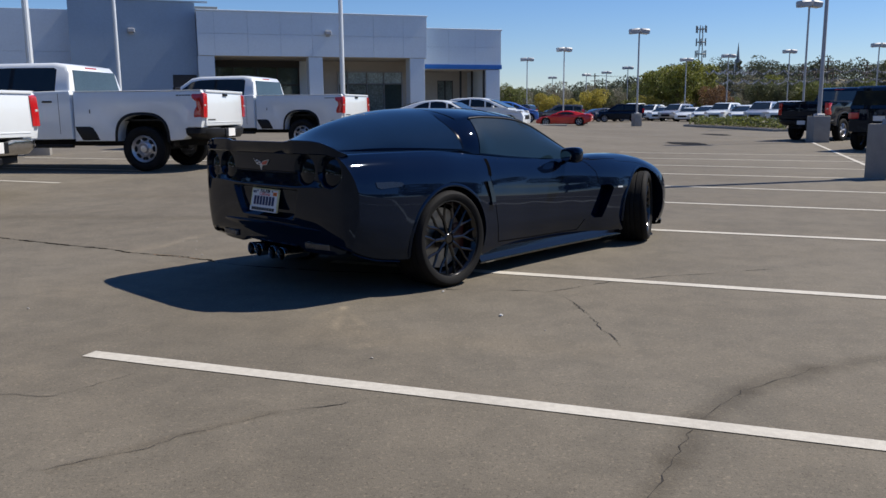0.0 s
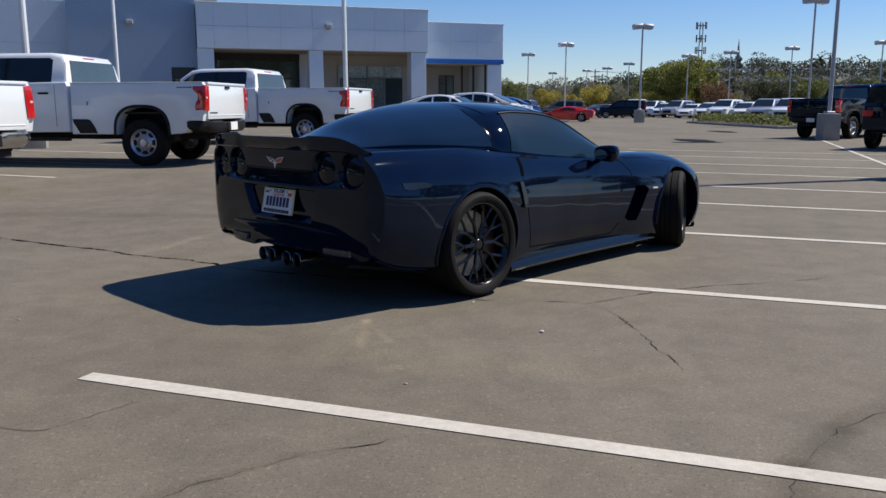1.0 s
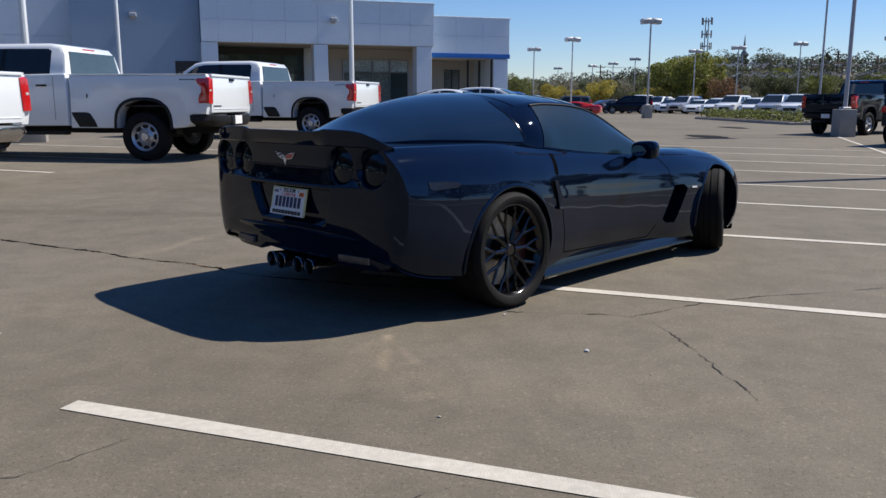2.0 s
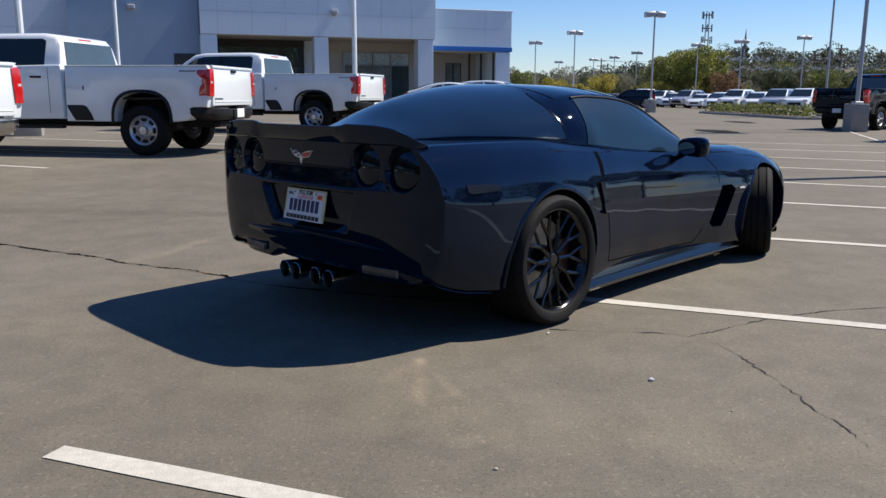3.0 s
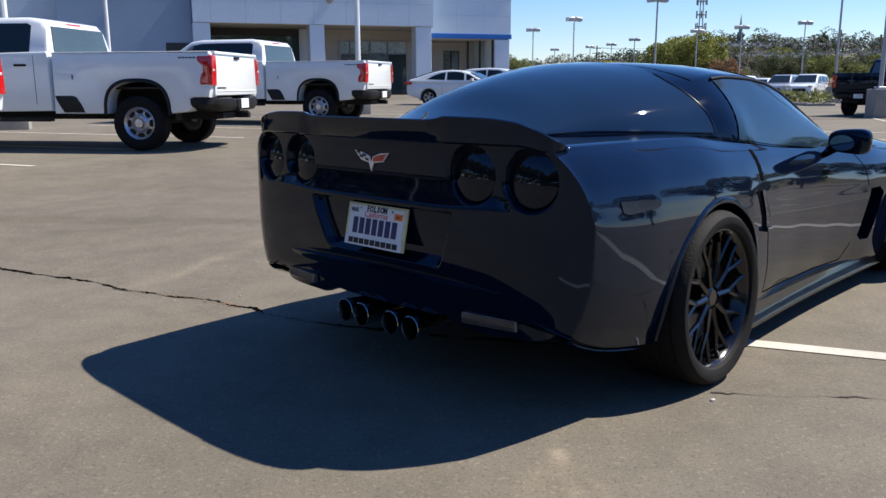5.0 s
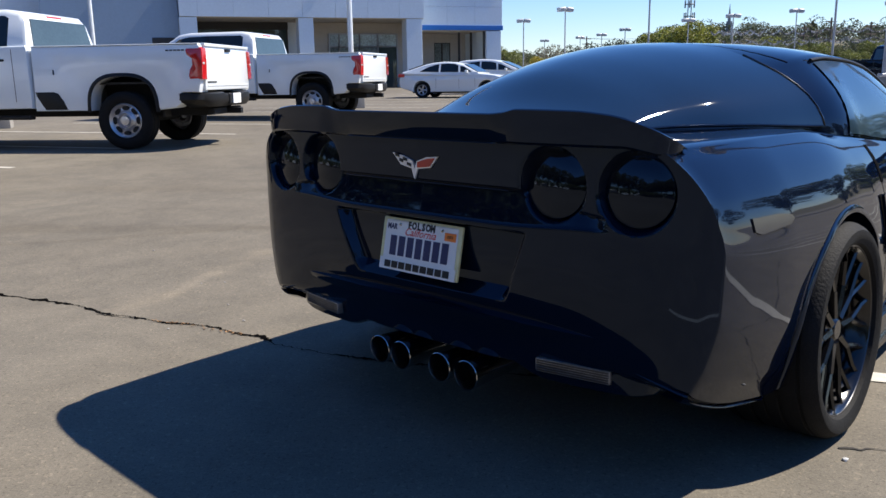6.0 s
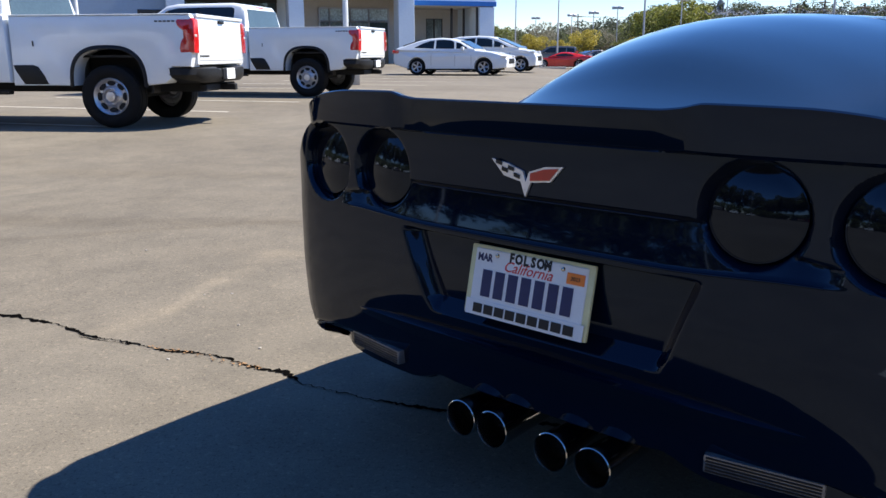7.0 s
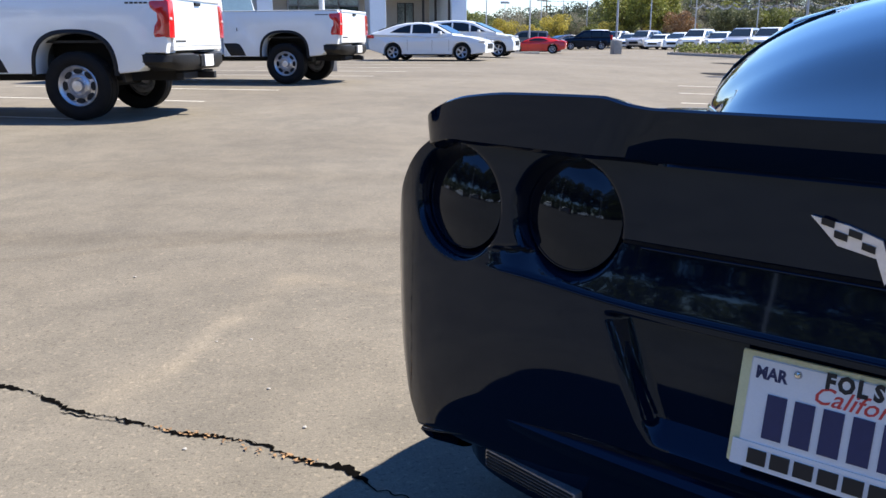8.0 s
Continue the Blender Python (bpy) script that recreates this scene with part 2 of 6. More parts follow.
M_SOFFIT = mat("soffit_tan", (0.50, 0.46, 0.40), 0.8, var=0.06)
M_BRONZE = mat("dark_frame", (0.030, 0.028, 0.027), 0.5, var=0.15)
M_SHOPGLASS = mat("shop_glass", (0.05, 0.075, 0.075), 0.02, var=0.2, scale=0.6, spec=0.8)
# bright outdoors showing in the panes is put into these two glass colours
M_SHOP_PAINTED_BRIGHT = mat("shop_glass_painted_bright", (0.50, 0.62, 0.65), 0.02, var=0.45, scale=0.9, spec=0.7)
M_SHOP_PAINTED_DIM = mat("shop_glass_painted_dim", (0.20, 0.24, 0.235), 0.02, var=0.7, scale=0.9, spec=0.7)
M_CONC = mat("concrete", (0.30, 0.285, 0.26), 0.85, var=0.15, scale=4, bump=0.3, bscale=60)
M_POLE = mat("pole_grey", (0.42, 0.43, 0.45), 0.5, 0.2, var=0.08, scale=3)
M_POLEDARK = mat("pole_dark", (0.20, 0.21, 0.22), 0.55, 0.2, var=0.08, scale=3)
M_HEAD = mat("lamp_head", (0.40, 0.42, 0.45), 0.5, var=0.1, scale=8)
M_LENSW = mat("lamp_lens", (0.6, 0.6, 0.58), 0.3, var=0.1)
M_BARK = mat("bark", (0.12, 0.09, 0.065), 0.9, var=0.4, scale=8, bump=0.6, bscale=25)
M_LEAF = mat("leaf_green", (0.125, 0.15, 0.04), 0.55, var=0.3, scale=0.6, leaf=0.4, island=0.55, second=(0.20, 0.22, 0.06))
M_LEAFY = mat("leaf_yellow", (0.36, 0.31, 0.05), 0.55, var=0.25, scale=0.6, leaf=0.4, island=0.5, second=(0.46, 0.38, 0.07))
M_LEAFD = mat("leaf_dark", (0.10, 0.115, 0.055), 0.6, var=0.3, scale=0.6, island=0.5, leaf=0.35)
M_LEAFG = mat("leaf_grey", (0.21, 0.20, 0.14), 0.65, var=0.3, scale=0.5, island=0.5, leaf=0.35)
M_LEAFB = mat("leaf_bright", (0.165, 0.20, 0.035), 0.55, var=0.3, scale=0.5, leaf=0.35, island=0.5, second=(0.27, 0.27, 0.055))
M_LEAFR = mat("leaf_rust", (0.20, 0.115, 0.055), 0.6, var=0.3, scale=0.6, leaf=0.3, island=0.5)
M_WOODS = mat("leaf_woods", (0.052, 0.072, 0.040), 0.65, var=0.35, scale=0.085, island=0.35, leaf=0.25, second=(0.130, 0.138, 0.078))
M_HILL = mat("dry_hill", (0.16, 0.13, 0.07), 0.95, var=0.35, scale=0.04, second=(0.10, 0.10, 0.05))
M_LITTER = mat("dry_leaf", (0.22, 0.125, 0.055), 0.8, var=0.3, island=0.5)
M_FLAG = mat("pennant", (0.34, 0.33, 0.31), 0.7, var=0.1, island=0.9)


# ---- helpers for meshes ----
def cr(ctrl, t):
    """A smooth curve through control rows (first entry the parameter), with no overshoot."""
    if t <= ctrl[0][0]:
        return ctrl[0][1:]
    for i in range(len(ctrl) - 1):
        if t <= ctrl[i + 1][0]:
            p1, p2 = ctrl[i], ctrl[i + 1]
            p0, p3 = ctrl[max(i - 1, 0)], ctrl[min(i + 2, len(ctrl) - 1)]
            h = p2[0] - p1[0]
            u = (t - p1[0]) / h
            out = []
            for k in range(1, len(p1)):
                d = (p2[k] - p1[k]) / h
                d0 = (p1[k] - p0[k]) / (p1[0] - p0[0]) if p1[0] > p0[0] else d
                d3 = (p3[k] - p2[k]) / (p3[0] - p2[0]) if p3[0] > p2[0] else d
                m1 = 0 if d0 * d <= 0 else 2 * d0 * d / (d0 + d)
                m2 = 0 if d3 * d <= 0 else 2 * d3 * d / (d3 + d)
                if i == 0:
                    m1 = d
                if i == len(ctrl) - 2:
                    m2 = d
                out.append((2 * u**3 - 3 * u**2 + 1) * p1[k] + (u**3 - 2 * u**2 + u) * h * m1 + (-2 * u**3 + 3 * u**2) * p2[k] + (u**3 - u**2) * h * m2)
            return out
    return ctrl[-1][1:]


RISE = [(-10, 0.0), (8, 0.0), (12, 0.07), (16, 0.155), (24, 0.22), (37, 0.28), (60, 0.42), (90, 0.42)]


def hfun(x, y):
    """The lot's gentle rise on the showroom side."""
    k = min(max((y - 14) / 20, 0), 1)
    s = min(max((x + 3.0 - 5.0 * k) / (4.0 + 5.0 * k), 0), 1)
    return cr(RISE, y)[0] * (1 - s * s * (3 - 2 * s))


def an(a, n):
    """A place on the lot by the stalls' own axes: a along a stall line, n across the stalls."""
    return a * 0.937 + n * 0.349, -a * 0.349 + n * 0.937


STALL = -20.42  # degrees


def obj(name, bm, material, parent=None, sharp=35, label=""):
    me = bpy.data.meshes.new(name)
    bm.normal_update()
    bm.to_mesh(me)
    bm.free()
    return link(name, me, material, parent, sharp, label)


def link(name, me, material, parent=None, sharp=35, label=""):
    for m in (material if isinstance(material, (list, tuple)) else [material]):
        me.materials.append(m)
    if sharp:
        me.polygons.foreach_set("use_smooth", [True] * len(me.polygons))
        me.set_sharp_from_angle(angle=radians(sharp))
    ob = new(name, me)
    ob.parent = parent
    if label:
        ob["label"] = label
    return ob


def part(name, bm, material, parent, label="", sharp=35):
    return obj(name, bm, material, parent, sharp, label)


def empty(name, m, label, category, group="", kind=""):
    ob = new(name)
    ob.matrix_basis = m
    ob.empty_display_size = 0.1
    return tagged(ob, label, category, group, kind)


def box(bm, x0, x1, y0, y1, z0, z1, bevel=0.0, seg=1, m=None):
    r = bmesh.ops.create_cube(bm, size=1.0)
    vs = r["verts"]
    for v in vs:
        v.co = Vector(((x0 + x1) / 2 + v.co.x * (x1 - x0), (y0 + y1) / 2 + v.co.y * (y1 - y0), (z0 + z1) / 2 + v.co.z * (z1 - z0)))
    if bevel:
        es = list({e for v in vs for e in v.link_edges})
        vs = list({v for f in bmesh.ops.bevel(bm, geom=es, offset=bevel, segments=seg, affect="EDGES", profile=0.6)["faces"] for v in f.verts} | {v for v in vs if v.is_valid})
    if m is not None:
        bmesh.ops.transform(bm, matrix=m, verts=vs)
    return vs


def bbox(x0, x1, y0, y1, z0, z1, bevel=0.0, seg=1, m=None):
    bm = bmesh.new()
    box(bm, x0, x1, y0, y1, z0, z1, bevel, seg, m)
    return bm


def tube(bm, pts, r0, r1=None, n=8, cap=True):
    """A round bar along points, tapering from r0 to r1."""
    r1 = r0 if r1 is None else r1
    pts = [Vector(p) for p in pts]
    rings = []
    for i, p in enumerate(pts):
        d = (pts[min(i + 1, len(pts) - 1)] - pts[max(i - 1, 0)]).normalized()
        u = d.orthogonal().normalized() if abs(d.z) > 0.99 else d.cross(Vector((0, 0, 1))).normalized()
        w = d.cross(u)
        r = r0 + (r1 - r0) * i / max(1, len(pts) - 1)
        rings.append([bm.verts.new(p + (u * math.cos(2 * math.pi * k / n) + w * math.sin(2 * math.pi * k / n)) * r) for k in range(n)])
    for a, b in zip(rings, rings[1:]):
        for k in range(n):
            bm.faces.new((a[k], a[(k + 1) % n], b[(k + 1) % n], b[k]))
    if cap:
        bm.faces.new(rings[0][::-1])
        bm.faces.new(rings[-1])


def lathe(bm, prof, n=32, axis="x", close=False):
    """Turn a profile of (along the axis, radius) round that axis."""
    rings = []
    for h, r in prof:
        ring = []
        for k in range(n):
            c, s = math.cos(2 * math.pi * k / n) * r, math.sin(2 * math.pi * k / n) * r
            ring.append(bm.verts.new({"x": (h, c, s), "y": (c, h, s), "z": (c, s, h)}[axis]))
        rings.append(ring)
    pairs = list(zip(rings, rings[1:])) + ([(rings[-1], rings[0])] if close else [])
    for a, b in pairs:
        for k in range(n):
            bm.faces.new((a[k], a[(k + 1) % n], b[(k + 1) % n], b[k]))
    bmesh.ops.recalc_face_normals(bm, faces=bm.faces)


def grid_mesh(name, pts, material, parent=None, sharp=35, label="", flip=False):
    """A sheet through rows of points."""
    nr, nc = len(pts), len(pts[0])
    vs = [tuple(p) for row in pts for p in row]
    fs = []
    for i in range(nr - 1):
        for j in range(nc - 1):
            q = (i * nc + j, i * nc + j + 1, (i + 1) * nc + j + 1, (i + 1) * nc + j)
            fs.append(q[::-1] if flip else q)
    me = bpy.data.meshes.new(name)
    me.from_pydata(vs, [], fs)
    return link(name, me, material, parent, sharp, label)


def inset_poly(poly, r):
    out, n = [], len(poly)
    area = sum(poly[i][0] * poly[(i + 1) % n][1] - poly[(i + 1) % n][0] * poly[i][1] for i in range(n))
    s = 1 if area > 0 else -1
    for i in range(n):
        a, b, c = Vector(poly[i - 1]), Vector(poly[i]), Vector(poly[(i + 1) % n])
        d1, d2 = (b - a).normalized(), (c - b).normalized()
        n1, n2 = Vector((-d1.y, d1.x)) * s, Vector((-d2.y, d2.x)) * s
        k = n1 + n2
        k = k / max(0.5, k.length_squared / 2) if k.length > 1e-6 else n1
        out.append(b + k * r)
    return out


def slab(bm, poly, w, r=0.03, taper=None, x0=None):
    """A side outline (y, z) given width, with rounded flanks; taper(y, z) scales the width."""
    inner = inset_poly(poly, r)
    mid = inset_poly(poly, r * 0.3)
    xs = [(-w, inner), (-w + r * 0.3, mid), (-w + r, poly), (w - r, poly), (w - r * 0.3, mid), (w, inner)]
    if x0 is not None:
        xs = [(x0, poly), (w - r, poly), (w - r * 0.3, mid), (w, inner)]
    rings = [[bm.verts.new((x * (taper(p[0], p[1]) if taper else 1), p[0], p[1])) for p in pl] for x, pl in xs]
    n = len(poly)
    fs = []
    for a, b in zip(rings, rings[1:]):
        for k in range(n):
            fs.append(bm.faces.new((a[k], b[k], b[(k + 1) % n], a[(k + 1) % n])))
    f1, f2 = bm.faces.new(rings[0]), bm.faces.new(rings[-1][::-1])
    f1.normal_update()
    f2.normal_update()
    bmesh.ops.triangulate(bm, faces=[f1, f2], ngon_method="EAR_CLIP")
    bmesh.ops.recalc_face_normals(bm, faces=bm.faces)


def arch(yc, zc, r, z0, n=12, front_first=True):
    """Arch points over a wheel from its front foot to its rear foot (or back)."""
    a0 = math.asin(max(-1, min(1, (z0 - zc) / r)))
    pts = [(yc + r * math.cos(a0 + (math.pi - 2 * a0) * i / n), zc + r * math.sin(a0 + (math.pi - 2 * a0) * i / n)) for i in range(n + 1)]
    return pts if front_first else pts[::-1]


def ribbon(bm, pts, w, up=Vector((0, 0, 1))):
    """A flat strip along points; w a width or a list of widths."""
    prev = None
    for i, p in enumerate(pts):
        p = Vector(p)
        d = (Vector(pts[min(i + 1, len(pts) - 1)]) - Vector(pts[max(i - 1, 0)])).normalized()
        s = d.cross(up).normalized() * (w[i] if isinstance(w, list) else w) / 2
        cur = (bm.verts.new(p - s), bm.verts.new(p + s))
        if prev:
            bm.faces.new((prev[0], prev[1], cur[1], cur[0]))
        prev = cur


def text(name, body, size, m, material, parent, squeeze=1.0, shear=0.0, bold=0.0):
    cu = bpy.data.curves.new(name, "FONT")
    cu.body, cu.size, cu.extrude, cu.align_x, cu.shear = body, size, 0.0004, "CENTER", shear
    cu.resolution_u, cu.offset = 2, bold
    ob = new(name, cu)
    me = bpy.data.meshes.new_from_object(ob)
    bpy.data.objects.remove(ob)
    me.transform(m @ Matrix.Diagonal((squeeze, 1, 1, 1)))
    return link(name, me, material, parent, 0)


# ---- the lot ----
def coords(lo, hi, step, far):
    out = list(np.arange(lo, hi + 1e-6, step))
    d, a, b = step, lo, hi
    while b < far:
        d *= 1.5
        a, b = a - d, b + d
        out = [a] + out + [b]
    return out


gx, gy = coords(-24, 34, 0.75, 1500), coords(0, 60, 0.75, 1500)
ground = grid_mesh("ground", [[(x, y, hfun(x, y)) for x in gx] for y in gy], M_ASPHALT)
tagged(ground, "worn grey-brown asphalt of a dealer's parking lot", "asphalt lot", kind="structure")


def strip_on_lot(name, pts, w, material, lift, parent=None):
    bm = bmesh.new()
    fine, ws = [], []
    for i in range(len(pts) - 1):
        a, b = Vector(pts[i]), Vector(pts[i + 1])
        k = max(1, int((b - a).length / 0.35))
        for j in range(k + (i == len(pts) - 2)):
            q = a.lerp(b, j / k)
            fine.append((q.x, q.y, hfun(q.x, q.y) + lift))
            ws.append(w[i] + (w[i + 1] - w[i]) * j / k if isinstance(w, list) else w)
    ribbon(bm, fine, ws)
    return obj(name, bm, material, parent, 0)


def stall_line(a0, a1, n, n1=None, label="white painted stall line on asphalt, slightly worn"):
    rnd = random.Random(int(n * 100))
    x0, y0 = an(a0, n)
    x1, y1 = an(a1, n if n1 is None else n1)
    steps = 24
    pts = [(x0 + (x1 - x0) * i / steps, y0 + (y1 - y0) * i / steps) for i in range(steps + 1)]
    ob = strip_on_lot("parking_line", pts, [0.102 + rnd.uniform(-0.006, 0.006) for _ in pts], M_LINE, 0.004)
    return tagged(ob, label, "parking line", "stall lines", "structure")


STALLS = [(3.99, 3.96), (6.71, 6.41), (9.41, 8.83), (12.11, 11.08), (14.55, 13.30), (17.20, 15.82), (19.65, 18.27), (22.25, 20.87), (24.9, 23.5)]
for n0, n1 in STALLS:
    stall_line(-3.72, 7.8, n0, n1=n1)
for n in (8.5, 11.15, 13.4, 16.1, 18.7, 21.3, 23.9, 26.5, 29.1, 31.7, 34.3, 36.9, 39.5):
    stall_line(-17.0, -11.0, n)
x0, y0 = an(2.1, 1.0)
x1, y1 = an(2.1, 36.0)
tagged(strip_on_lot("parking_line", [(x0, y0), (x1, y1)], 0.10, M_LINE, 0.008), "white painted line along the heads of the stalls", "parking line", "stall lines", "structure")


def crack(name, pts, width, seed, label, jag=0.03, sub=7, material=M_CRACK, lift=0.003):
    """A jagged crack through a few points; width swells and thins."""
    rnd = random.Random(seed)
    out, ws = [], []
    for i in range(len(pts) - 1):
        a, b = Vector(pts[i]), Vector(pts[i + 1])
        k = max(2, int((b - a).length * sub))
        s = (b - a).normalized()
        for j in range(k):
            slow = noise.noise((a.x * 3 + j * 2.2 / k * (b - a).length, a.y, seed)) * 2
            q = a.lerp(b, j / k) + Vector((-s.y, s.x)) * (rnd.uniform(-jag, jag) * 0.75 + jag * slow)
            out.append((q.x, q.y, hfun(q.x, q.y) + lift))
            ws.append(width * rnd.uniform(0.5, 1.15) * max(0.16, 0.55 + 1.5 * noise.noise((q.x * 7.3, q.y * 7.3, seed * 1.7))))
    q = Vector(pts[-1])
    out.append((q.x, q.y, hfun(q.x, q.y) + lift))
    ws.append(width * 0.3)
    bm = bmesh.new()
    ribbon(bm, out, ws)
    ob = obj(name, bm, material, None, 0)
    return tagged(ob, label, "crack", kind="structure")


crack("crack", [(-9.0, 11.7), (-6.5, 10.2), (-4.68, 9.07), (-3.92, 8.66), (-3.36, 8.37)], 0.046, 23, "open dark crack in the asphalt", 0.012, 60)
crack("crack", [(-3.4, 8.39), (-3.25, 8.32), (-3.07, 8.17), (-2.92, 8.10), (-2.82, 8.05), (-2.70, 7.98), (-2.58, 7.94), (-2.43, 7.86), (-2.32, 7.78), (-2.26, 7.75), (-2.2, 7.73), (-2.13, 7.61), (-1.9, 7.48), (-1.2, 7.2), (-0.4, 7.0)], 0.031, 3, "open dark crack in the asphalt", 0.011, 95)
crack("crack", [(-3.1, 8.16), (-2.98, 8.10), (-2.86, 8.05)], 0.008, 4, "fine dark side crack in the asphalt", 0.008, 90)
crack("crack", [(-2.66, 7.98), (-2.55, 7.93), (-2.46, 7.89)], 0.012, 14, "fine dark side crack in the asphalt", 0.010, 90)
crack("crack", [(-0.22, 6.48), (0.03, 6.44), (0.29, 6.42), (0.45, 6.36), (0.7, 6.5), (1.04, 6.68), (1.39, 6.84), (1.74, 6.91), (2.3, 7.05)], 0.0095, 5, "fine dark crack in the asphalt", 0.010, 50, M_HAIR)
crack("crack", [(0.56, 6.24), (0.61, 5.9), (0.64, 5.67), (0.645, 5.58), (0.663, 5.53), (0.64, 5.46), (0.645, 5.38), (0.68, 5.26), (0.67, 5.06)], 0.0085, 6, "fine dark crack in the asphalt", 0.010, 50, M_HAIR)
crack("crack", [(-3.0, 4.1), (-2.3, 4.45), (-1.99, 4.41), (-1.73, 4.71)], 0.004, 8, "fine dark crack in the asphalt", 0.014, 24, M_HAIR)
crack("crack", [(-2.6, 3.2), (-1.63, 3.68), (-1.4, 3.8), (-1.23, 3.99), (-0.99, 4.15), (-0.59, 4.32)], 0.005, 9, "fine dark crack in the asphalt", 0.016, 24, M_HAIR)
crack("crack", [(0.34, 3.3), (0.53, 3.66), (0.75, 4.03), (1.05, 4.35), (1.49, 4.65), (1.87, 4.76)], 0.004, 10, "faint dark crack in a stained seam of asphalt", 0.014, 24, M_HAIR)


def pebble(x, y, r, label):
    bm = bmesh.new()
    bmesh.ops.create_icosphere(bm, subdivisions=1, radius=r)
    rnd = random.Random(int(x * 1000))
    for v in bm.verts:
        v.co *= rnd.uniform(0.7, 1.2)
        v.co.z = v.co.z * 0.55 + r * 0.35
    ob = obj("pebble", bm, M_LENSW if r > 0.0105 else M_CONC, None, 0)
    ob.location = (x, y, hfun(x, y))
    return tagged(ob, label, "pebble", "litter on the asphalt")


for px, py, pr in ((0.10, 5.72, 0.016), (-0.24, 6.40, 0.011), (-0.62, 4.9, 0.010), (0.32, 5.38, 0.006), (-3.26, 9.6, 0.010), (-2.72, 8.72, 0.007), (-2.59, 8.73, 0.007), (-2.47, 8.27, 0.007), (-2.33, 7.98, 0.008), (-2.66, 7.88, 0.007), (-2.9, 6.05, 0.010)):
    pebble(px, py, pr, "small pale stone lying on the asphalt")


def asphalt_patch(x, y, w, d, seed):
    """A dark patch with a ragged edge, lying flush on the lot."""
    rnd = random.Random(seed)
    bm = bmesh.new()
    rim = []
    for i in range(22):
        a = 2 * math.pi * i / 22
        k = rnd.uniform(0.85, 1.1)
        px, py = x + w / 2 * math.copysign(abs(math.cos(a)) ** 0.7, math.cos(a)) * k, y + d / 2 * math.copysign(abs(math.sin(a)) ** 0.7, math.sin(a)) * k
        rim.append(bm.verts.new((px, py, hfun(px, py) + 0.004)))
    bm.faces.new(rim)
    return tagged(obj("asphalt_patch", bm, M_PATCH, None, 0), "dark ragged-edged patch on the asphalt", "asphalt patch", kind="structure")


M_PATCH = mat("dark_patch", (0.014, 0.013, 0.012), 0.95, var=0.4, scale=3, spec=0.1)
asphalt_patch(8.97, 30.4, 1.25, 2.6, 1)
asphalt_patch(13.6, 40.5, 1.0, 3.0, 2)


# ---- the black sports coupe ----
def coupe_wheel(parent, r, w, rim_r, x, y, z, steer, side):
    wheel = new("wheel")
    wheel.parent = parent
    wheel.matrix_basis = pose(x, y, z, 0, -2.2 * side, steer) @ Matrix.Diagonal((side, 1, 1, 1))
    h = w / 2
    bm = bmesh.new()
    sw = r - rim_r
    prof = [(h * 0.80, rim_r - 0.004), (h * 0.93, rim_r + sw * 0.10), (h * 1.0, rim_r + sw * 0.42), (h * 0.985, rim_r + sw * 0.68), (h * 0.90, r - 0.010), (h * 0.80, r - 0.002),
            (h * 0.72, r), (h * 0.70, r - 0.007), (h * 0.66, r - 0.007), (h * 0.64, r), (h * 0.34, r), (h * 0.32, r - 0.007), (h * 0.26, r - 0.007), (h * 0.24, r), (h * 0.02, r), (0, r - 0.007)]
    full = prof + [(-a, b) for a, b in prof[-2::-1]]
    lathe(bm, full, 64)
    part("tyre", bm, M_TYRE, wheel)
    bm = bmesh.new()
    lathe(bm, [(h * 0.80, rim_r + 0.004), (h * 0.84, rim_r - 0.004), (h * 0.76, rim_r - 0.016), (h * 0.2, rim_r - 0.035), (-h * 0.8, rim_r - 0.02)], 64)
    hub = [(h * 0.70, 0.0), (h * 0.70, 0.030), (h * 0.64, 0.040), (h * 0.60, 0.070), (h * 0.2, 0.075)]
    lathe(bm, hub, 24)
    n = 10
    for k in range(n):
        a = 2 * math.pi * k / n
        u = Vector((0, math.cos(a), math.sin(a)))
        q = Vector((0, -math.sin(a), math.cos(a)))
        X = Vector((1, 0, 0))
        fork = u * rim_r * 0.52 + X * h * 0.66
        tube(bm, [u * 0.045 + X * h * 0.62, fork], 0.015, 0.012, 6)
        for sgn in (-1, 1):
            tube(bm, [fork, u * rim_r * 0.80 + q * sgn * rim_r * 0.12 + X * h * 0.70, u * (rim_r - 0.012) + q * sgn * rim_r * 0.16 + X * h * 0.74], 0.0105, 0.009, 6)
    bmesh.ops.recalc_face_normals(bm, faces=bm.faces)
    part("rim", bm, M_RIM, wheel, "gloss black split-spoke rim")
    bm = bmesh.new()
    lathe(bm, [(h * 0.80, rim_r + 0.006), (h * 0.855, rim_r + 0.003), (h * 0.855, rim_r - 0.003), (h * 0.82, rim_r - 0.005)], 64)
    part("rim_edge", bm, M_RIMLIP, wheel, "bright machined rim edge")
    bm = bmesh.new()
    lathe(bm, [(h * 0.12, 0.07), (h * 0.12, rim_r * 0.80), (h * 0.02, rim_r * 0.80), (h * 0.02, 0.07)], 40, close=True)
    part("brake_disc", bm, M_DISC, wheel, "bare steel brake disc")
    bm = bbox(h * 0.0, h * 0.30, rim_r * 0.42, rim_r * 0.84, -0.09, 0.09, 0.015, 2)
    part("caliper", bm, M_RED, wheel, "red brake caliper")
    return wheel


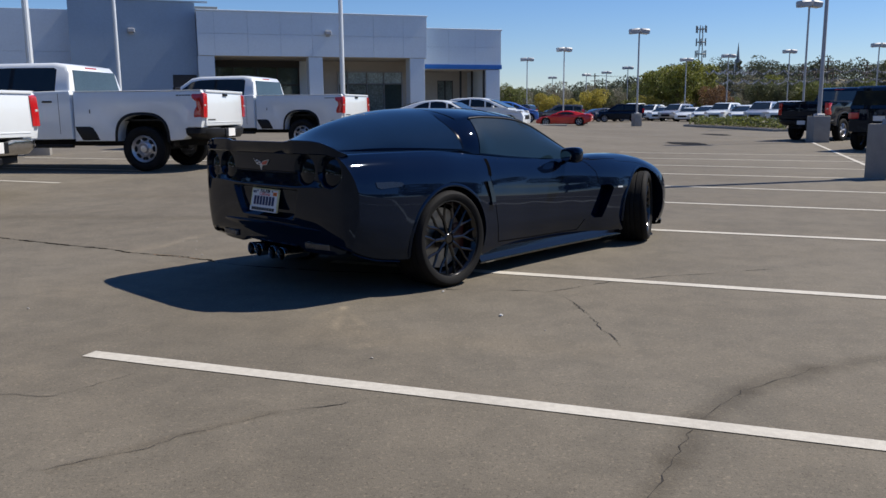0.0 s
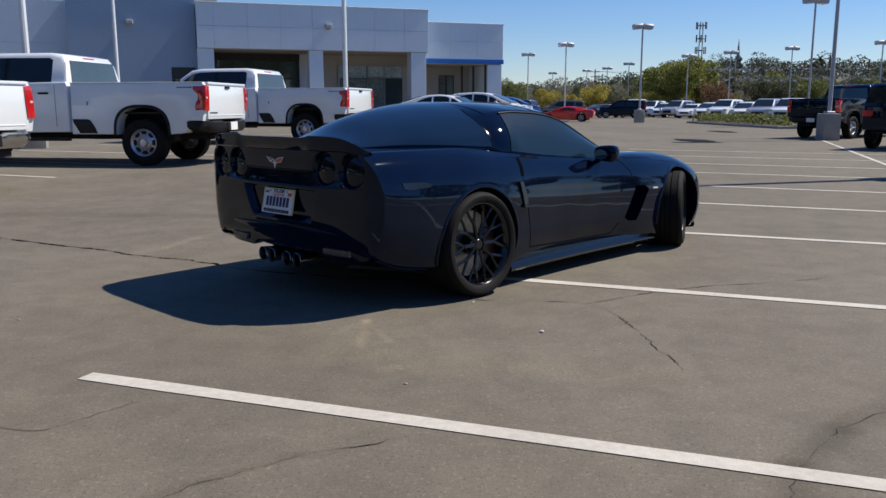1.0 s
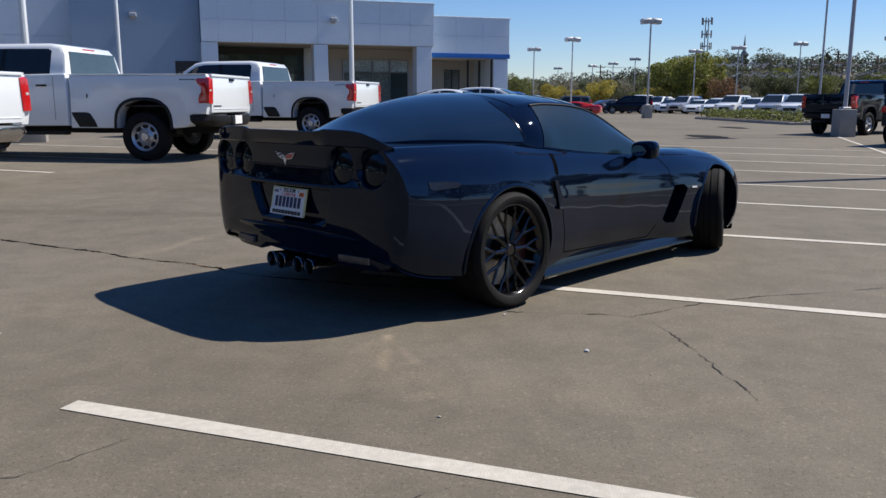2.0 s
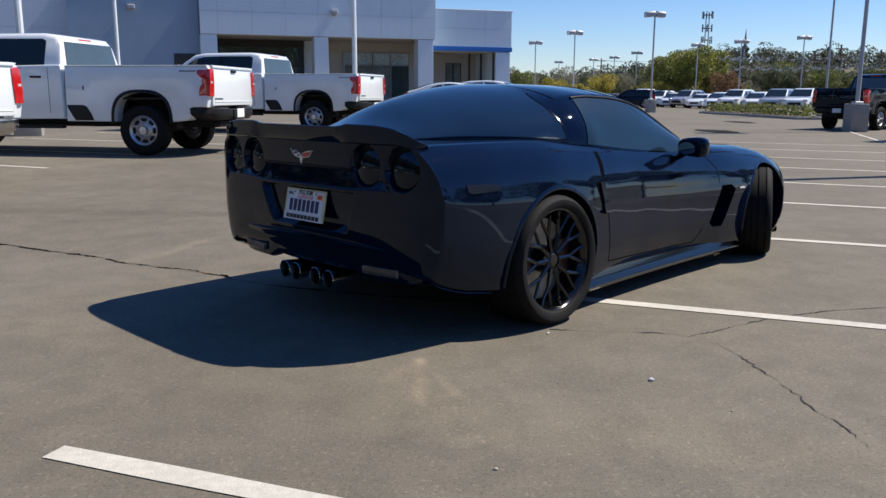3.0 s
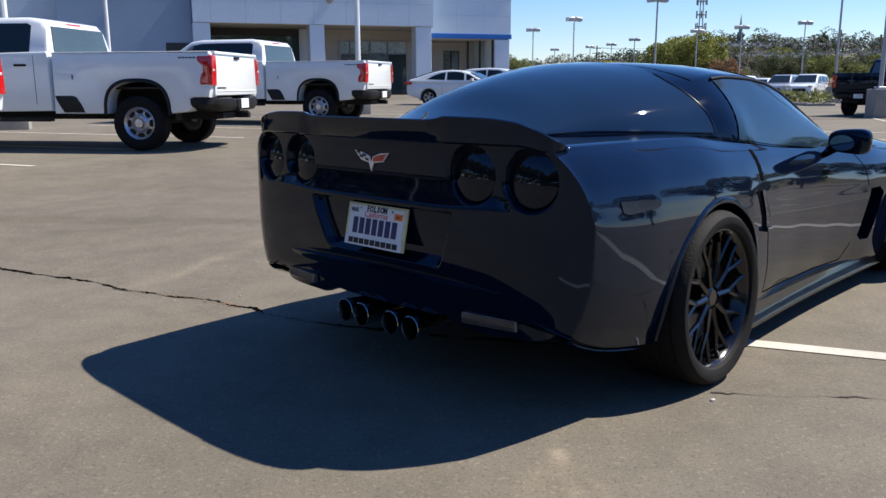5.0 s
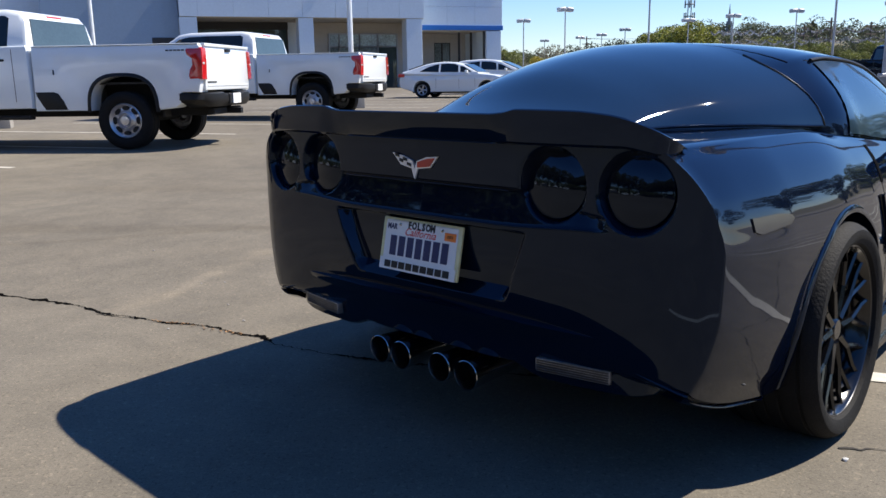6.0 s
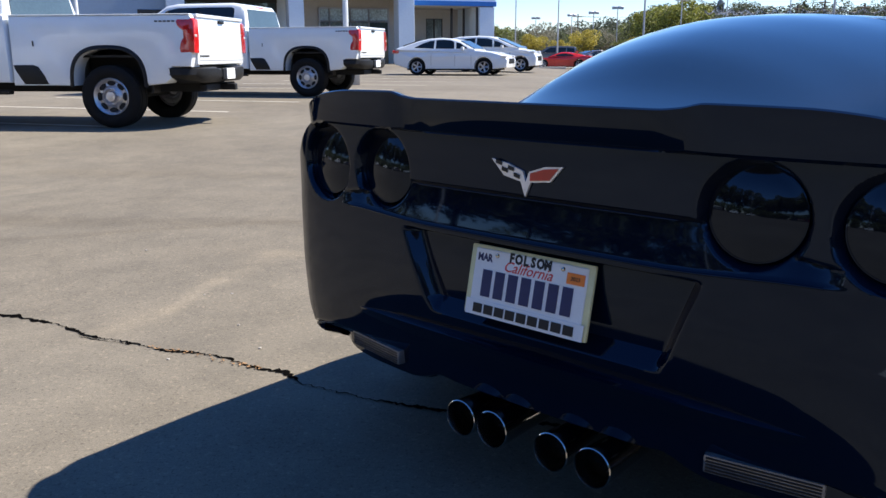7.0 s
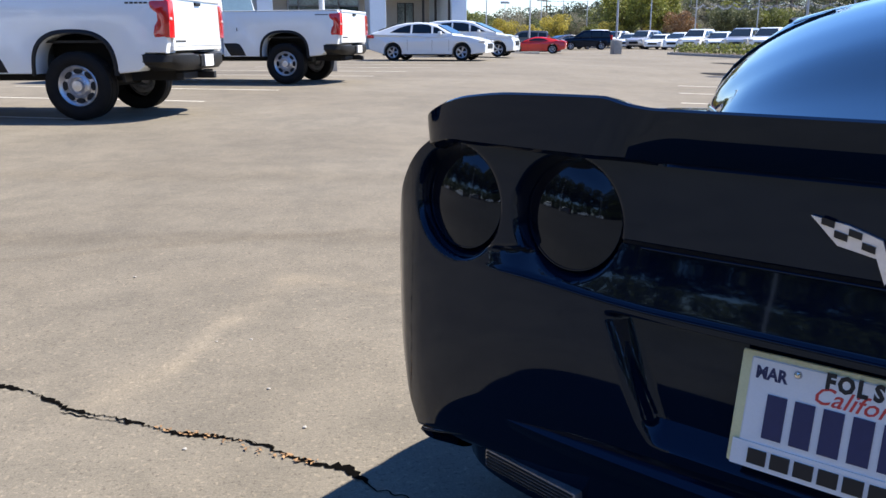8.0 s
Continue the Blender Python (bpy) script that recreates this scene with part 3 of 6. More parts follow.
def coupe():
    car = empty("sports_coupe", pose(-0.863, 7.257, 0, 0, 0, 45.2 - 90), "glossy black low two-seat sports coupe parked across stall lines", "car")
    # outline in plan with heights: param, x, y, foot height, shoulder height, tuck at the foot, inset at the shoulder
    plan = [(0, 0, -0.882, 0.488, 0.966, 0.03, 0.0), (1, 0.30, -0.878, 0.488, 0.966, 0.03, 0.0), (2, 0.55, -0.866, 0.472, 0.968, 0.03, 0.0), (3, 0.82, -0.842, 0.390, 0.966, 0.04, 0.022),
            (4, 0.902, -0.798, 0.322, 0.952, 0.06, 0.075), (5, 0.936, -0.68, 0.270, 0.953, 0.06, 0.115), (6, 0.941, -0.40, 0.24, 0.953, 0.05, 0.150), (7, 0.952, 0.0, 0.20, 0.948, 0.04, 0.160),
            (8, 0.947, 0.30, 0.15, 0.922, 0.04, 0.155), (9, 0.922, 0.62, 0.13, 0.886, 0.06, 0.115), (10, 0.90, 1.0, 0.13, 0.850, 0.08, 0.090), (11, 0.897, 1.35, 0.13, 0.828, 0.08, 0.088),
            (12, 0.91, 1.70, 0.13, 0.820, 0.07, 0.10), (13, 0.937, 2.05, 0.13, 0.818, 0.05, 0.13), (14, 0.952, 2.40, 0.15, 0.80, 0.04, 0.15), (15, 0.95, 2.75, 0.16, 0.77, 0.04, 0.15),
            (16, 0.925, 3.02, 0.14, 0.70, 0.05, 0.11), (17, 0.85, 3.22, 0.14, 0.63, 0.05, 0.08), (18, 0.68, 3.38, 0.14, 0.58, 0.05, 0.07), (19, 0.40, 3.47, 0.14, 0.555, 0.05, 0.06), (20, 0, 3.50, 0.14, 0.545, 0.05, 0.06)]
    deck = [(-1.0, 0.950, 0.0), (-0.5, 0.958, 0.0), (0.0, 0.955, 0.0), (0.5, 0.908, 0.0), (1.2, 0.845, 0.0), (1.8, 0.825, 0.005), (2.1, 0.815, 0.03), (2.5, 0.79, 0.045), (2.8, 0.745, 0.05), (3.1, 0.68, 0.03), (3.4, 0.59, 0.0), (3.6, 0.545, 0.0)]
    side_v = [(0.0, 1.0, 0.0), (0.12, 0.45, 0.0), (0.35, 0.0, 0.0), (0.58, -0.04, 0.0), (0.70, 0.0, 0.07), (0.80, 0.0, 0.20), (0.88, 0.0, 0.40), (0.95, 0.0, 0.68), (1.0, 0.0, 1.0)]
    # the rear face, the flank behind the wheel, and the crease where they meet
    rear_face = [(0.0, -0.882), (0.30, -0.878), (0.55, -0.866), (0.70, -0.854), (0.80, -0.840), (0.860, -0.818), (0.900, -0.787), (0.95, -0.735)]
    flank = [(-0.90, 0.876, 0.05, 0.130), (-0.82, 0.899, 0.055, 0.138), (-0.74, 0.911, 0.06, 0.140), (-0.64, 0.922, 0.06, 0.142), (-0.40, 0.941, 0.05, 0.150), (0.0, 0.952, 0.04, 0.16)]
    lamps = [(0.470, 0.849, 0.094), (0.704, 0.846, 0.094)]

    def ease(u):
        u = min(1, max(0, u))
        return u * u * (3 - 2 * u)

    def hollow(x, z):
        """How far the rear face is sunk: round lamp wells, the band between them and the plate's recess."""
        ax, d = abs(x), 0.0
        top = 0.823 - 0.05 * ease((ax - 0.38) / 0.22)
        low = 0.729 + 0.012 * ease((ax - 0.30) / 0.30)
        if low < z < top + 0.012:
            across = ease((0.665 - ax) / 0.12)
            d = across * (0.018 * (min(z, top) - low) / (top - low) * (1 - ease((z - top) / 0.010)) + 0.003 * ease((z - low) / 0.006))
        wall = (0.322 + (z - 0.53) * 0.38) - ax
        if wall > -0.008 and 0.500 < z < 0.722:
            d = max(d, 0.040 * ease((wall + 0.006) / 0.034) * ease((0.718 - z) / 0.016) * min(1, max(0, (z - 0.506) / 0.036)))
        for lx, lz, lr in lamps:
            d = max(d, 0.042 * ease((lr + 0.013 - math.hypot(ax - lx, z - lz)) / 0.024))
        return d

    nv, nt = 141, 13
    params = [3.5 * i / 240 for i in range(240)] + [3.5 + 2.5 * i / 40 for i in range(40)] + [6 + 14 * i / 112 for i in range(113)]
    ncol = len(params)
    fold = []
    for j in range(nv):
        a, b = cr(side_v, j / (nv - 1))
        x = 0.86
        for _ in range(12):
            y = cr(rear_face, x)[0] + a * 0.022
            X, tk, ti = cr(flank, y)
            x = 0.5 * x + 0.5 * (X - a * tk - b * ti)
        fold.append((x, cr(rear_face, x)[0] + a * 0.022))
    cols = []
    for i, s in enumerate(params):
        x, y, zb, zt, tuck, tin = cr(plan, s)
        xa, ya = cr(plan, max(0, s - 0.05))[:2]
        xb, yb = cr(plan, min(20, s + 0.05))[:2]
        d = Vector((xb - xa, yb - ya)).normalized()
        inn = Vector((-d.y, d.x))
        if s > 19.94:
            inn, x = Vector((0, -1)), 0.0
        rows = []
        for j in range(nv):
            v = j / (nv - 1)
            a, b = cr(side_v, v)
            z = zb + (zt - zb) * v
            if s <= 3.5:
                px = fold[j][0] * s / 3.5
                rows.append(Vector((px, cr(rear_face, px)[0] + a * 0.022 + hollow(px, z), z)))
            elif s < 6:
                py = fold[j][1] + (-0.40 - fold[j][1]) * ((s - 3.5) / 2.5) ** 1.3
                X, tk, ti = cr(flank, py)
                rows.append(Vector((X - a * tk - b * ti, py, z)))
            else:
                k = a * tuck + b * tin
                rows.append(Vector((max(0, x + inn.x * k), y + inn.y * k, z)))
        q = rows[-1]
        yc = min(max(q.y, -0.62 + 0.032 * s), 3.2 + 0.008 * s)
        for j in range(1, nt):
            t = j / (nt - 1)
            px, py = q.x * (1 - t), q.y + (yc - q.y) * t
            c, bump = cr(deck, py)
            z = c + bump * math.exp(-((px - 0.72) / 0.15) ** 2)
            w = min(1, t / 0.22)
            w = w * (2 - w)
            rows.append(Vector((px, py, q.z + (z - q.z) * w)))
        cols.append(rows)
    bm = bmesh.new()
    nr = len(cols[0])
    R = [[bm.verts.new(p) for p in c] for c in cols]
    L = [[bm.verts.new((-p.x, p.y, p.z)) for p in c] for c in cols]
    for i in range(ncol - 1):
        for j in range(nr - 1):
            bm.faces.new((R[i][j], R[i + 1][j], R[i + 1][j + 1], R[i][j + 1]))
            bm.faces.new((L[i][j + 1], L[i + 1][j + 1], L[i + 1][j], L[i][j]))
        bm.faces.new((R[i][0], L[i][0], L[i + 1][0], R[i + 1][0]))
    bmesh.ops.remove_doubles(bm, verts=bm.verts, dist=0.0004)
    bmesh.ops.dissolve_degenerate(bm, dist=0.0002, edges=bm.edges)
    bmesh.ops.recalc_face_normals(bm, faces=bm.faces)
    body = part("body", bm, M_BLACK, car, sharp=0)

    # rolled lip under the bumper's corners, set back behind a shallow groove
    for sx in (1, -1):
        rows = []
        for i, s in enumerate(params):
            if 2.3 <= s <= 5.98 and i % 3 == 0:
                p = cols[i][0]
                d = (cols[i + 1][0] - cols[i - 1][0]).to_2d().normalized()
                o = Vector((d.y, -d.x, 0))
                k = ease((s - 2.3) / 0.5)
                ring = [(-0.05, 0.02), (-0.014, 0.002), (-0.018, -0.006), (-0.008, -0.010), (-0.006, -0.016), (-0.012, -0.020), (-0.03, -0.024), (-0.09, -0.02)]
                pts = [p + o * a * (0.4 + 0.6 * k) + Vector((0, 0, b * (0.3 + 0.7 * k))) for a, b in ring]
                rows.append([Vector((q.x * sx, q.y, q.z)) for q in pts])
        grid_mesh("bumper_lip", rows, M_BLACK, car, 50, flip=sx > 0)

    # hollows: wheel arches and the fender gills
    def cut(cb):
        cutter = obj("cutter", cb, M_BLACK, None, 0)
        cutter.parent = car
        mod = body.modifiers.new("cut", "BOOLEAN")
        mod.object, mod.operation, mod.solver = cutter, "DIFFERENCE", "EXACT"
        bpy.context.view_layer.update()
        dg = bpy.context.evaluated_depsgraph_get()
        me = bpy.data.meshes.new_from_object(body.evaluated_get(dg))
        body.modifiers.clear()
        old = body.data
        body.data = me
        bpy.data.meshes.remove(old)
        bpy.data.objects.remove(cutter)

    def disc(cb, c, axis, r, h, n=48):
        m = Matrix.Translation(c) @ (Matrix.Rotation(math.pi / 2, 4, "Y") if axis == "x" else Matrix.Rotation(math.pi / 2, 4, "X"))
        bmesh.ops.create_cone(cb, cap_ends=True, segments=n, radius1=r, radius2=r, depth=h, matrix=m)

    cb = bmesh.new()
    for sx in (-1, 1):
        disc(cb, (sx * 0.92, 0.03, 0.335), "x", 0.372, 0.56)
        disc(cb, (sx * 0.92, 2.665, 0.325), "x", 0.372, 0.62)
    cut(cb)
    cb = bmesh.new()
    for sx in (-1, 1):
        prof = [(1.825, 0.335), (1.88, 0.300), (1.99, 0.295), (2.145, 0.545), (2.09, 0.580), (1.96, 0.580)]
        a = [cb.verts.new((sx * 1.1, y, z)) for y, z in prof]
        b = [cb.verts.new((sx * 0.845, y - 0.02, z)) for y, z in prof]
        fs = [cb.faces.new(a), cb.faces.new(b[::-1])] + [cb.faces.new((a[i], b[i], b[(i + 1) % 6], a[(i + 1) % 6])) for i in range(6)]
    bmesh.ops.recalc_face_normals(cb, faces=cb.faces)
    cut(cb)
    body.data.polygons.foreach_set("use_smooth", [True] * len(body.data.polygons))
    body.data.set_sharp_from_angle(angle=radians(38))
    tree = BVHTree.FromPolygons([v.co.copy() for v in body.data.vertices], [tuple(p.vertices) for p in body.data.polygons])

    # rounded lips along the edges of the rear band
    def on_rear(x, z):
        hit = tree.ray_cast(Vector((x, -1.6, z)), Vector((0, 1, 0)))
        return hit[0] if hit[0] is not None else Vector((x, -0.86, z))

    for x0, x1, zf, rr in ((-0.335, 0.335, lambda ax: 0.8255, 0.0022), (-0.60, 0.60, lambda ax: 0.728 + 0.012 * ease((ax - 0.30) / 0.30), 0.0026)):
        bm = bmesh.new()
        pts = []
        for i in range(49):
            x = x0 + (x1 - x0) * i / 48
            q = on_rear(x, zf(abs(x)) - 0.004 if zf(0) < 0.8 else zf(abs(x)) + 0.008)
            pts.append((x, q.y + 0.0006, zf(abs(x))))
        tube(bm, pts, rr, n=8)
        part("band_lip", bm, M_BLACK, body, sharp=60)

    def on_side(y, z, out=0.0015):
        hit = tree.ray_cast(Vector((1.5, y, z)), Vector((-1, 0, 0)))
        return (hit[0] + hit[1] * out, hit[1]) if hit[0] is not None else (Vector((0.9, y, z)), Vector((1, 0, 0)))

    def seam(name, yz, w, material=M_SEAMGAP, out=0.0012, mirror=True):
        pts = []
        for i in range(len(yz) - 1):
            k = max(1, int(math.dist(yz[i], yz[i + 1]) / 0.03))
            pts += [(yz[i][0] + (yz[i + 1][0] - yz[i][0]) * j / k, yz[i][1] + (yz[i + 1][1] - yz[i][1]) * j / k) for j in range(k)]
        pts.append(yz[-1])
        ps = [on_side(y, z, out) for y, z in pts]
        for sx in ((1, -1) if mirror else (1,)):
            bm = bmesh.new()
            prev = None
            for i, (p, nn) in enumerate(ps):
                d = (ps[min(i + 1, len(ps) - 1)][0] - ps[max(i - 1, 0)][0]).normalized()
                sd = d.cross(nn).normalized() * w / 2
                cur = [bm.verts.new((c.x * sx, c.y, c.z)) for c in (p - sd, p + sd)]
                if prev:
                    bm.faces.new((prev[0], prev[1], cur[1], cur[0]) if sx > 0 else (cur[0], cur[1], prev[1], prev[0]))
                prev = cur
            part(name, bm, material, body, sharp=0)

    seam("door_seam", [(0.488, 0.750), (0.495, 0.70), (0.51, 0.60), (0.555, 0.40), (0.585, 0.245), (1.0, 0.225), (1.66, 0.215), (1.74, 0.30)], 0.006)
    seam("door_seam", [(1.92, 0.60), (1.90, 0.70), (1.82, 0.775), (1.76, 0.805)], 0.006)
    seam("hood_seam", [(2.3, 0.788), (2.1, 0.798), (1.9, 0.80)], 0.005)

    def side_pad(name, yz, out, material, label=""):
        """A small flush pad on both flanks with its own thickness."""
        for sx in (1, -1):
            bm = bmesh.new()
            top = [on_side(y, z, out)[0] for y, z in yz]
            low = [on_side(y, z, -0.01)[0] for y, z in yz]
            a = [bm.verts.new((p.x * sx, p.y, p.z)) for p in top]
            b = [bm.verts.new((p.x * sx, p.y, p.z)) for p in low]
            bm.faces.new(a)
            n = len(a)
            for i in range(n):
                bm.faces.new((a[i], b[i], b[(i + 1) % n], a[(i + 1) % n]))
            bmesh.ops.recalc_face_normals(bm, faces=bm.faces)
            part(name, bm, material, body, label)

    side_pad("side_marker", [(-0.640, 0.776), (-0.50, 0.772), (-0.425, 0.762), (-0.410, 0.750), (-0.435, 0.737), (-0.60, 0.732), (-0.632, 0.742)], 0.004, M_MARKER, "smoked side marker lens")
    seam("door_slot", [(0.515, 0.872), (0.505, 0.812), (0.488, 0.750)], 0.034, M_SEAMGAP, 0.0022)
    side_pad("scoop_mouth", [(0.395, 0.712), (0.425, 0.715), (0.442, 0.66), (0.452, 0.60), (0.436, 0.60), (0.420, 0.65)], 0.003, M_SEAMGAP, "dark mouth of the brake scoop")
    side_pad("brake_scoop", [(0.430, 0.712), (0.470, 0.712), (0.505, 0.61), (0.510, 0.553), (0.466, 0.553), (0.450, 0.62)], 0.012, M_BLACK, "raised black fin of the brake scoop")
    side_pad("scoop_lip", [(0.455, 0.556), (0.514, 0.556), (0.516, 0.540), (0.458, 0.538)], 0.020, M_BLACK, "small lip below the scoop")
    side_pad("fender_badge", [(2.190, 0.556), (2.260, 0.553), (2.258, 0.540), (2.188, 0.543)], 0.004, M_EMBW, "small silver fender badge")

    # flares along the wheel arches
    for yc, zc in ((0.03, 0.335), (2.665, 0.325)):
        for sx in (1, -1):
            bm = bmesh.new()
            prev = None
            for k in range(33):
                a = math.radians(-14 + 208 * k / 32)
                y1, z1 = yc + 0.371 * math.cos(a), zc + 0.371 * math.sin(a)
                y2, z2 = yc + 0.394 * math.cos(a), zc + 0.394 * math.sin(a)
                p2 = on_side(y2, max(z2, 0.2), 0.001)[0]
                cur = [bm.verts.new((sx * (p2.x - 0.05), y1, z1)), bm.verts.new((sx * (p2.x + 0.007), y1, z1)), bm.verts.new((sx * (p2.x + 0.009), (y1 + y2) / 2, (z1 + z2) / 2)), bm.verts.new((sx * p2.x, y2, z2))]
                if prev:
                    for j in range(3):
                        bm.faces.new((prev[j], prev[j + 1], cur[j + 1], cur[j]))
                prev = cur
            bmesh.ops.recalc_face_normals(bm, faces=bm.faces)
            part("arch_flare", bm, M_BLACK, body, sharp=50)

    # greenhouse: y, belt x, belt z, rail x, rail z, crown z
    gh = [(-0.80, 0.31, 0.942, 0.28, 0.950, 0.955), (-0.5, 0.40, 0.954, 0.36, 1.000, 1.035), (-0.25, 0.478, 0.958, 0.41, 1.058, 1.141), (0.0, 0.593, 0.950, 0.47, 1.115, 1.201), (0.3, 0.700, 0.925, 0.556, 1.182, 1.240),
          (0.6, 0.79, 0.895, 0.585, 1.190, 1.252), (0.9, 0.79, 0.862, 0.592, 1.184, 1.250), (1.1, 0.79, 0.845, 0.60, 1.165, 1.240), (1.27, 0.79, 0.832, 0.615, 1.122, 1.222), (1.43, 0.79, 0.822, 0.645, 1.045, 1.188),
          (1.6, 0.79, 0.815, 0.69, 0.945, 1.12), (1.75, 0.785, 0.810, 0.73, 0.862, 1.03), (1.95, 0.77, 0.800, 0.72, 0.820, 0.915), (2.15, 0.74, 0.77, 0.68, 0.785, 0.815)]

    def G(y, w, out=0.0):
        def at(y, w):
            xb, zb, xr, zr, zc = cr(gh, y)
            k = 1 - ease((y - 0.35) / 0.4)
            if k > 0:
                # one round bubble from belt to crown where the hatch glass is
                th = w * math.pi / 4
                p = 1.187 - 0.30 * ease((y + 0.2) / 0.9)
                e = Vector((xb * max(0, math.cos(th)) ** p, y, zb + (zc - zb) * math.sin(th) ** p))
                return e if k == 1 else e.lerp(skin(y, w, xb, zb, xr, zr, zc), 1 - k)
            return skin(y, w, xb, zb, xr, zr, zc)

        def skin(y, w, xb, zb, xr, zr, zc):
            if w <= 1:
                bulge = 0.022 * math.sin(math.pi * w)
                return Vector((xb + (xr - xb) * w + bulge, y, zb + (zr - zb) * w + bulge * 0.4))
            u = 2 - w
            e = 1 - abs(u) ** 2.4
            return Vector((xr * u, y, zr + (zc - zr) * e))
        p = at(y, w)
        if out:
            dy = at(min(y + 0.01, 2.14), w) - at(max(y - 0.01, -0.79), w)
            dw = at(y, min(w + 0.02, 2.0)) - at(y, max(w - 0.02, 0.0))
            nn = dy.cross(dw).normalized()
            if nn.z < 0 and nn.x < 0:
                nn = -nn
            if w >= 1.98:
                nn.x = 0
            p = p + nn * out
            if w >= 2:
                p.x = 0
        return p

    def sheet(name, rows, material, label="", double=True, sharp=60):
        """A skin over half the cabin, mirrored across the middle where it reaches it."""
        if double and abs(rows[-1][0].x) < 1e-4:
            allr = rows + [[Vector((-p.x, p.y, p.z)) for p in r] for r in rows[-2::-1]]
            return grid_mesh(name, allr, material, car, sharp, label)
        a = grid_mesh(name, rows, material, car, sharp, label)
        b = grid_mesh(name, [[Vector((-p.x, p.y, p.z)) for p in r] for r in rows], material, car, sharp, label, flip=True)
        return a, b

    ws = [0.0, 0.1, 0.25, 0.4, 0.55, 0.7, 0.82, 0.9, 0.96, 1.0, 1.05, 1.12, 1.22, 1.35, 1.5, 1.65, 1.8, 2.0]
    ys = [-0.80 + 2.95 * i / 90 for i in range(91)]
    sheet("roof", [[G(y, w) for y in ys] for w in ws], M_BLACK)

    def patch(name, wrows, y0, y1, material, label, out=0.004, ny=26):
        sheet(name, [[G(y0(w) + (y1(w) - y0(w)) * i / ny, w, out) for i in range(ny + 1)] for w in wrows], material, label)

    def lerp_table(tab):
        return lambda w: cr(tab, w)[0]
    wr = [0.10, 0.2, 0.35, 0.5, 0.65, 0.8, 0.9, 0.96, 1.0, 1.05, 1.12, 1.22, 1.35, 1.5, 1.65, 1.8, 2.0]
    HATCH_FRONT = [(0.0, 0.385), (0.4, 0.372), (0.8, 0.360), (1.0, 0.360), (1.2, 0.380), (1.5, 0.420), (2.0, 0.440)]
    patch("hatch_glass", wr, lerp_table([(0.0, -0.62), (0.5, -0.70), (1.0, -0.77), (2.0, -0.785)]), lerp_table(HATCH_FRONT), M_TINT, "dark tinted wraparound rear hatch glass")
    patch("side_window", [0.02, 0.08, 0.2, 0.35, 0.5, 0.65, 0.8, 0.92], lerp_table([(0.0, 0.515), (0.5, 0.555), (1.0, 0.600)]), lerp_table([(0.0, 1.61), (0.92, 1.67)]), M_SIDEGLASS, "tinted door window")
    patch("windscreen", [1.06, 1.12, 1.22, 1.35, 1.5, 1.65, 1.8, 2.0], lerp_table([(1.0, 1.04), (1.5, 1.01), (2.0, 0.99)]), lerp_table([(1.0, 1.82), (1.5, 2.0), (2.0, 2.08)]), M_TINT, "dark windscreen")

    # bright edge along the hatch glass and trim over the door window
    for sx in (1, -1):
        bm = bmesh.new()
        edge = lerp_table(HATCH_FRONT)
        pts = [G(edge(w) + 0.006, w, 0.005) for w in wr[:12]]
        tube(bm, [(p.x * sx, p.y, p.z) for p in pts], 0.0035, n=5)
        part("glass_edge", bm, M_RIM, car, "polished edge of the hatch glass")
        bm = bmesh.new()
        pts = [G(-0.60 + 0.97 * i / 44, 0.09, 0.003) for i in range(45)]
        tube(bm, [(p.x * sx, p.y, p.z) for p in pts], 0.005, n=12)
        part("glass_bead", bm, M_BLACK, car, "glossy bead along the foot of the hatch glass", sharp=80)
        bm = bmesh.new()
        pts = [G(0.585 + 1.095 * i / 30, 0.95, 0.005) for i in range(31)]
        tube(bm, [(p.x * sx, p.y, p.z) for p in pts], 0.007, n=6)
        part("window_trim", bm, M_TRIM, car)
    for yy, w0 in ((0.475, 1.0), (0.86, 1.0)):
        rows = [G(yy, w0 + (2 - w0) * i / 14, 0.0018) for i in range(15)]
        allp = rows + [Vector((-p.x, p.y, p.z)) for p in rows[-2::-1]]
        bm = bmesh.new()
        ribbon(bm, allp, 0.008)
        part("roof_seam", bm, M_SEAMGAP, car, sharp=0)

    # tall rear spoiler with a stepped lip
    edge = [(0.0, 0.0, -0.925, 1.034), (0.30, 0.30, -0.922, 1.034), (0.345, 0.345, -0.918, 1.038), (0.39, 0.39, -0.915, 1.047), (0.55, 0.55, -0.902, 1.045), (0.65, 0.65, -0.889, 1.036), (0.70, 0.698, -0.880, 1.025),
            (0.735, 0.731, -0.869, 1.013), (0.77, 0.760, -0.853, 0.999), (0.80, 0.778, -0.828, 0.983), (0.83, 0.787, -0.797, 0.968), (0.86, 0.786, -0.765, 0.955), (0.87, 0.783, -0.755, 0.950)]
    rows = []
    us = [0.87 * i / 70 for i in range(71)]
    for u in [-v for v in us[:0:-1]] + us:
        side_ = -1 if u < 0 else 1
        x, y, zt = cr(edge, abs(u))
        xa, ya = cr(edge, max(0, abs(u) - 0.01))[:2]
        xb, yb = cr(edge, min(0.87, abs(u) + 0.01))[:2]
        dv = Vector((xb - xa, yb - ya)).normalized()
        nx, ny = (-dv.y, dv.x) if abs(u) > 1e-6 else (0.0, 1.0)
        hgt = max(0.004, zt - 0.955)
        low = 0.955 - 0.020 * ease((abs(u) - 0.68) / 0.12) + 0.012 * ease((abs(u) - 0.80) / 0.07)
        under = 0.026 * (1 - ease((abs(u) - 0.28) / 0.14))
        base = min(0.957, zt - 0.004)
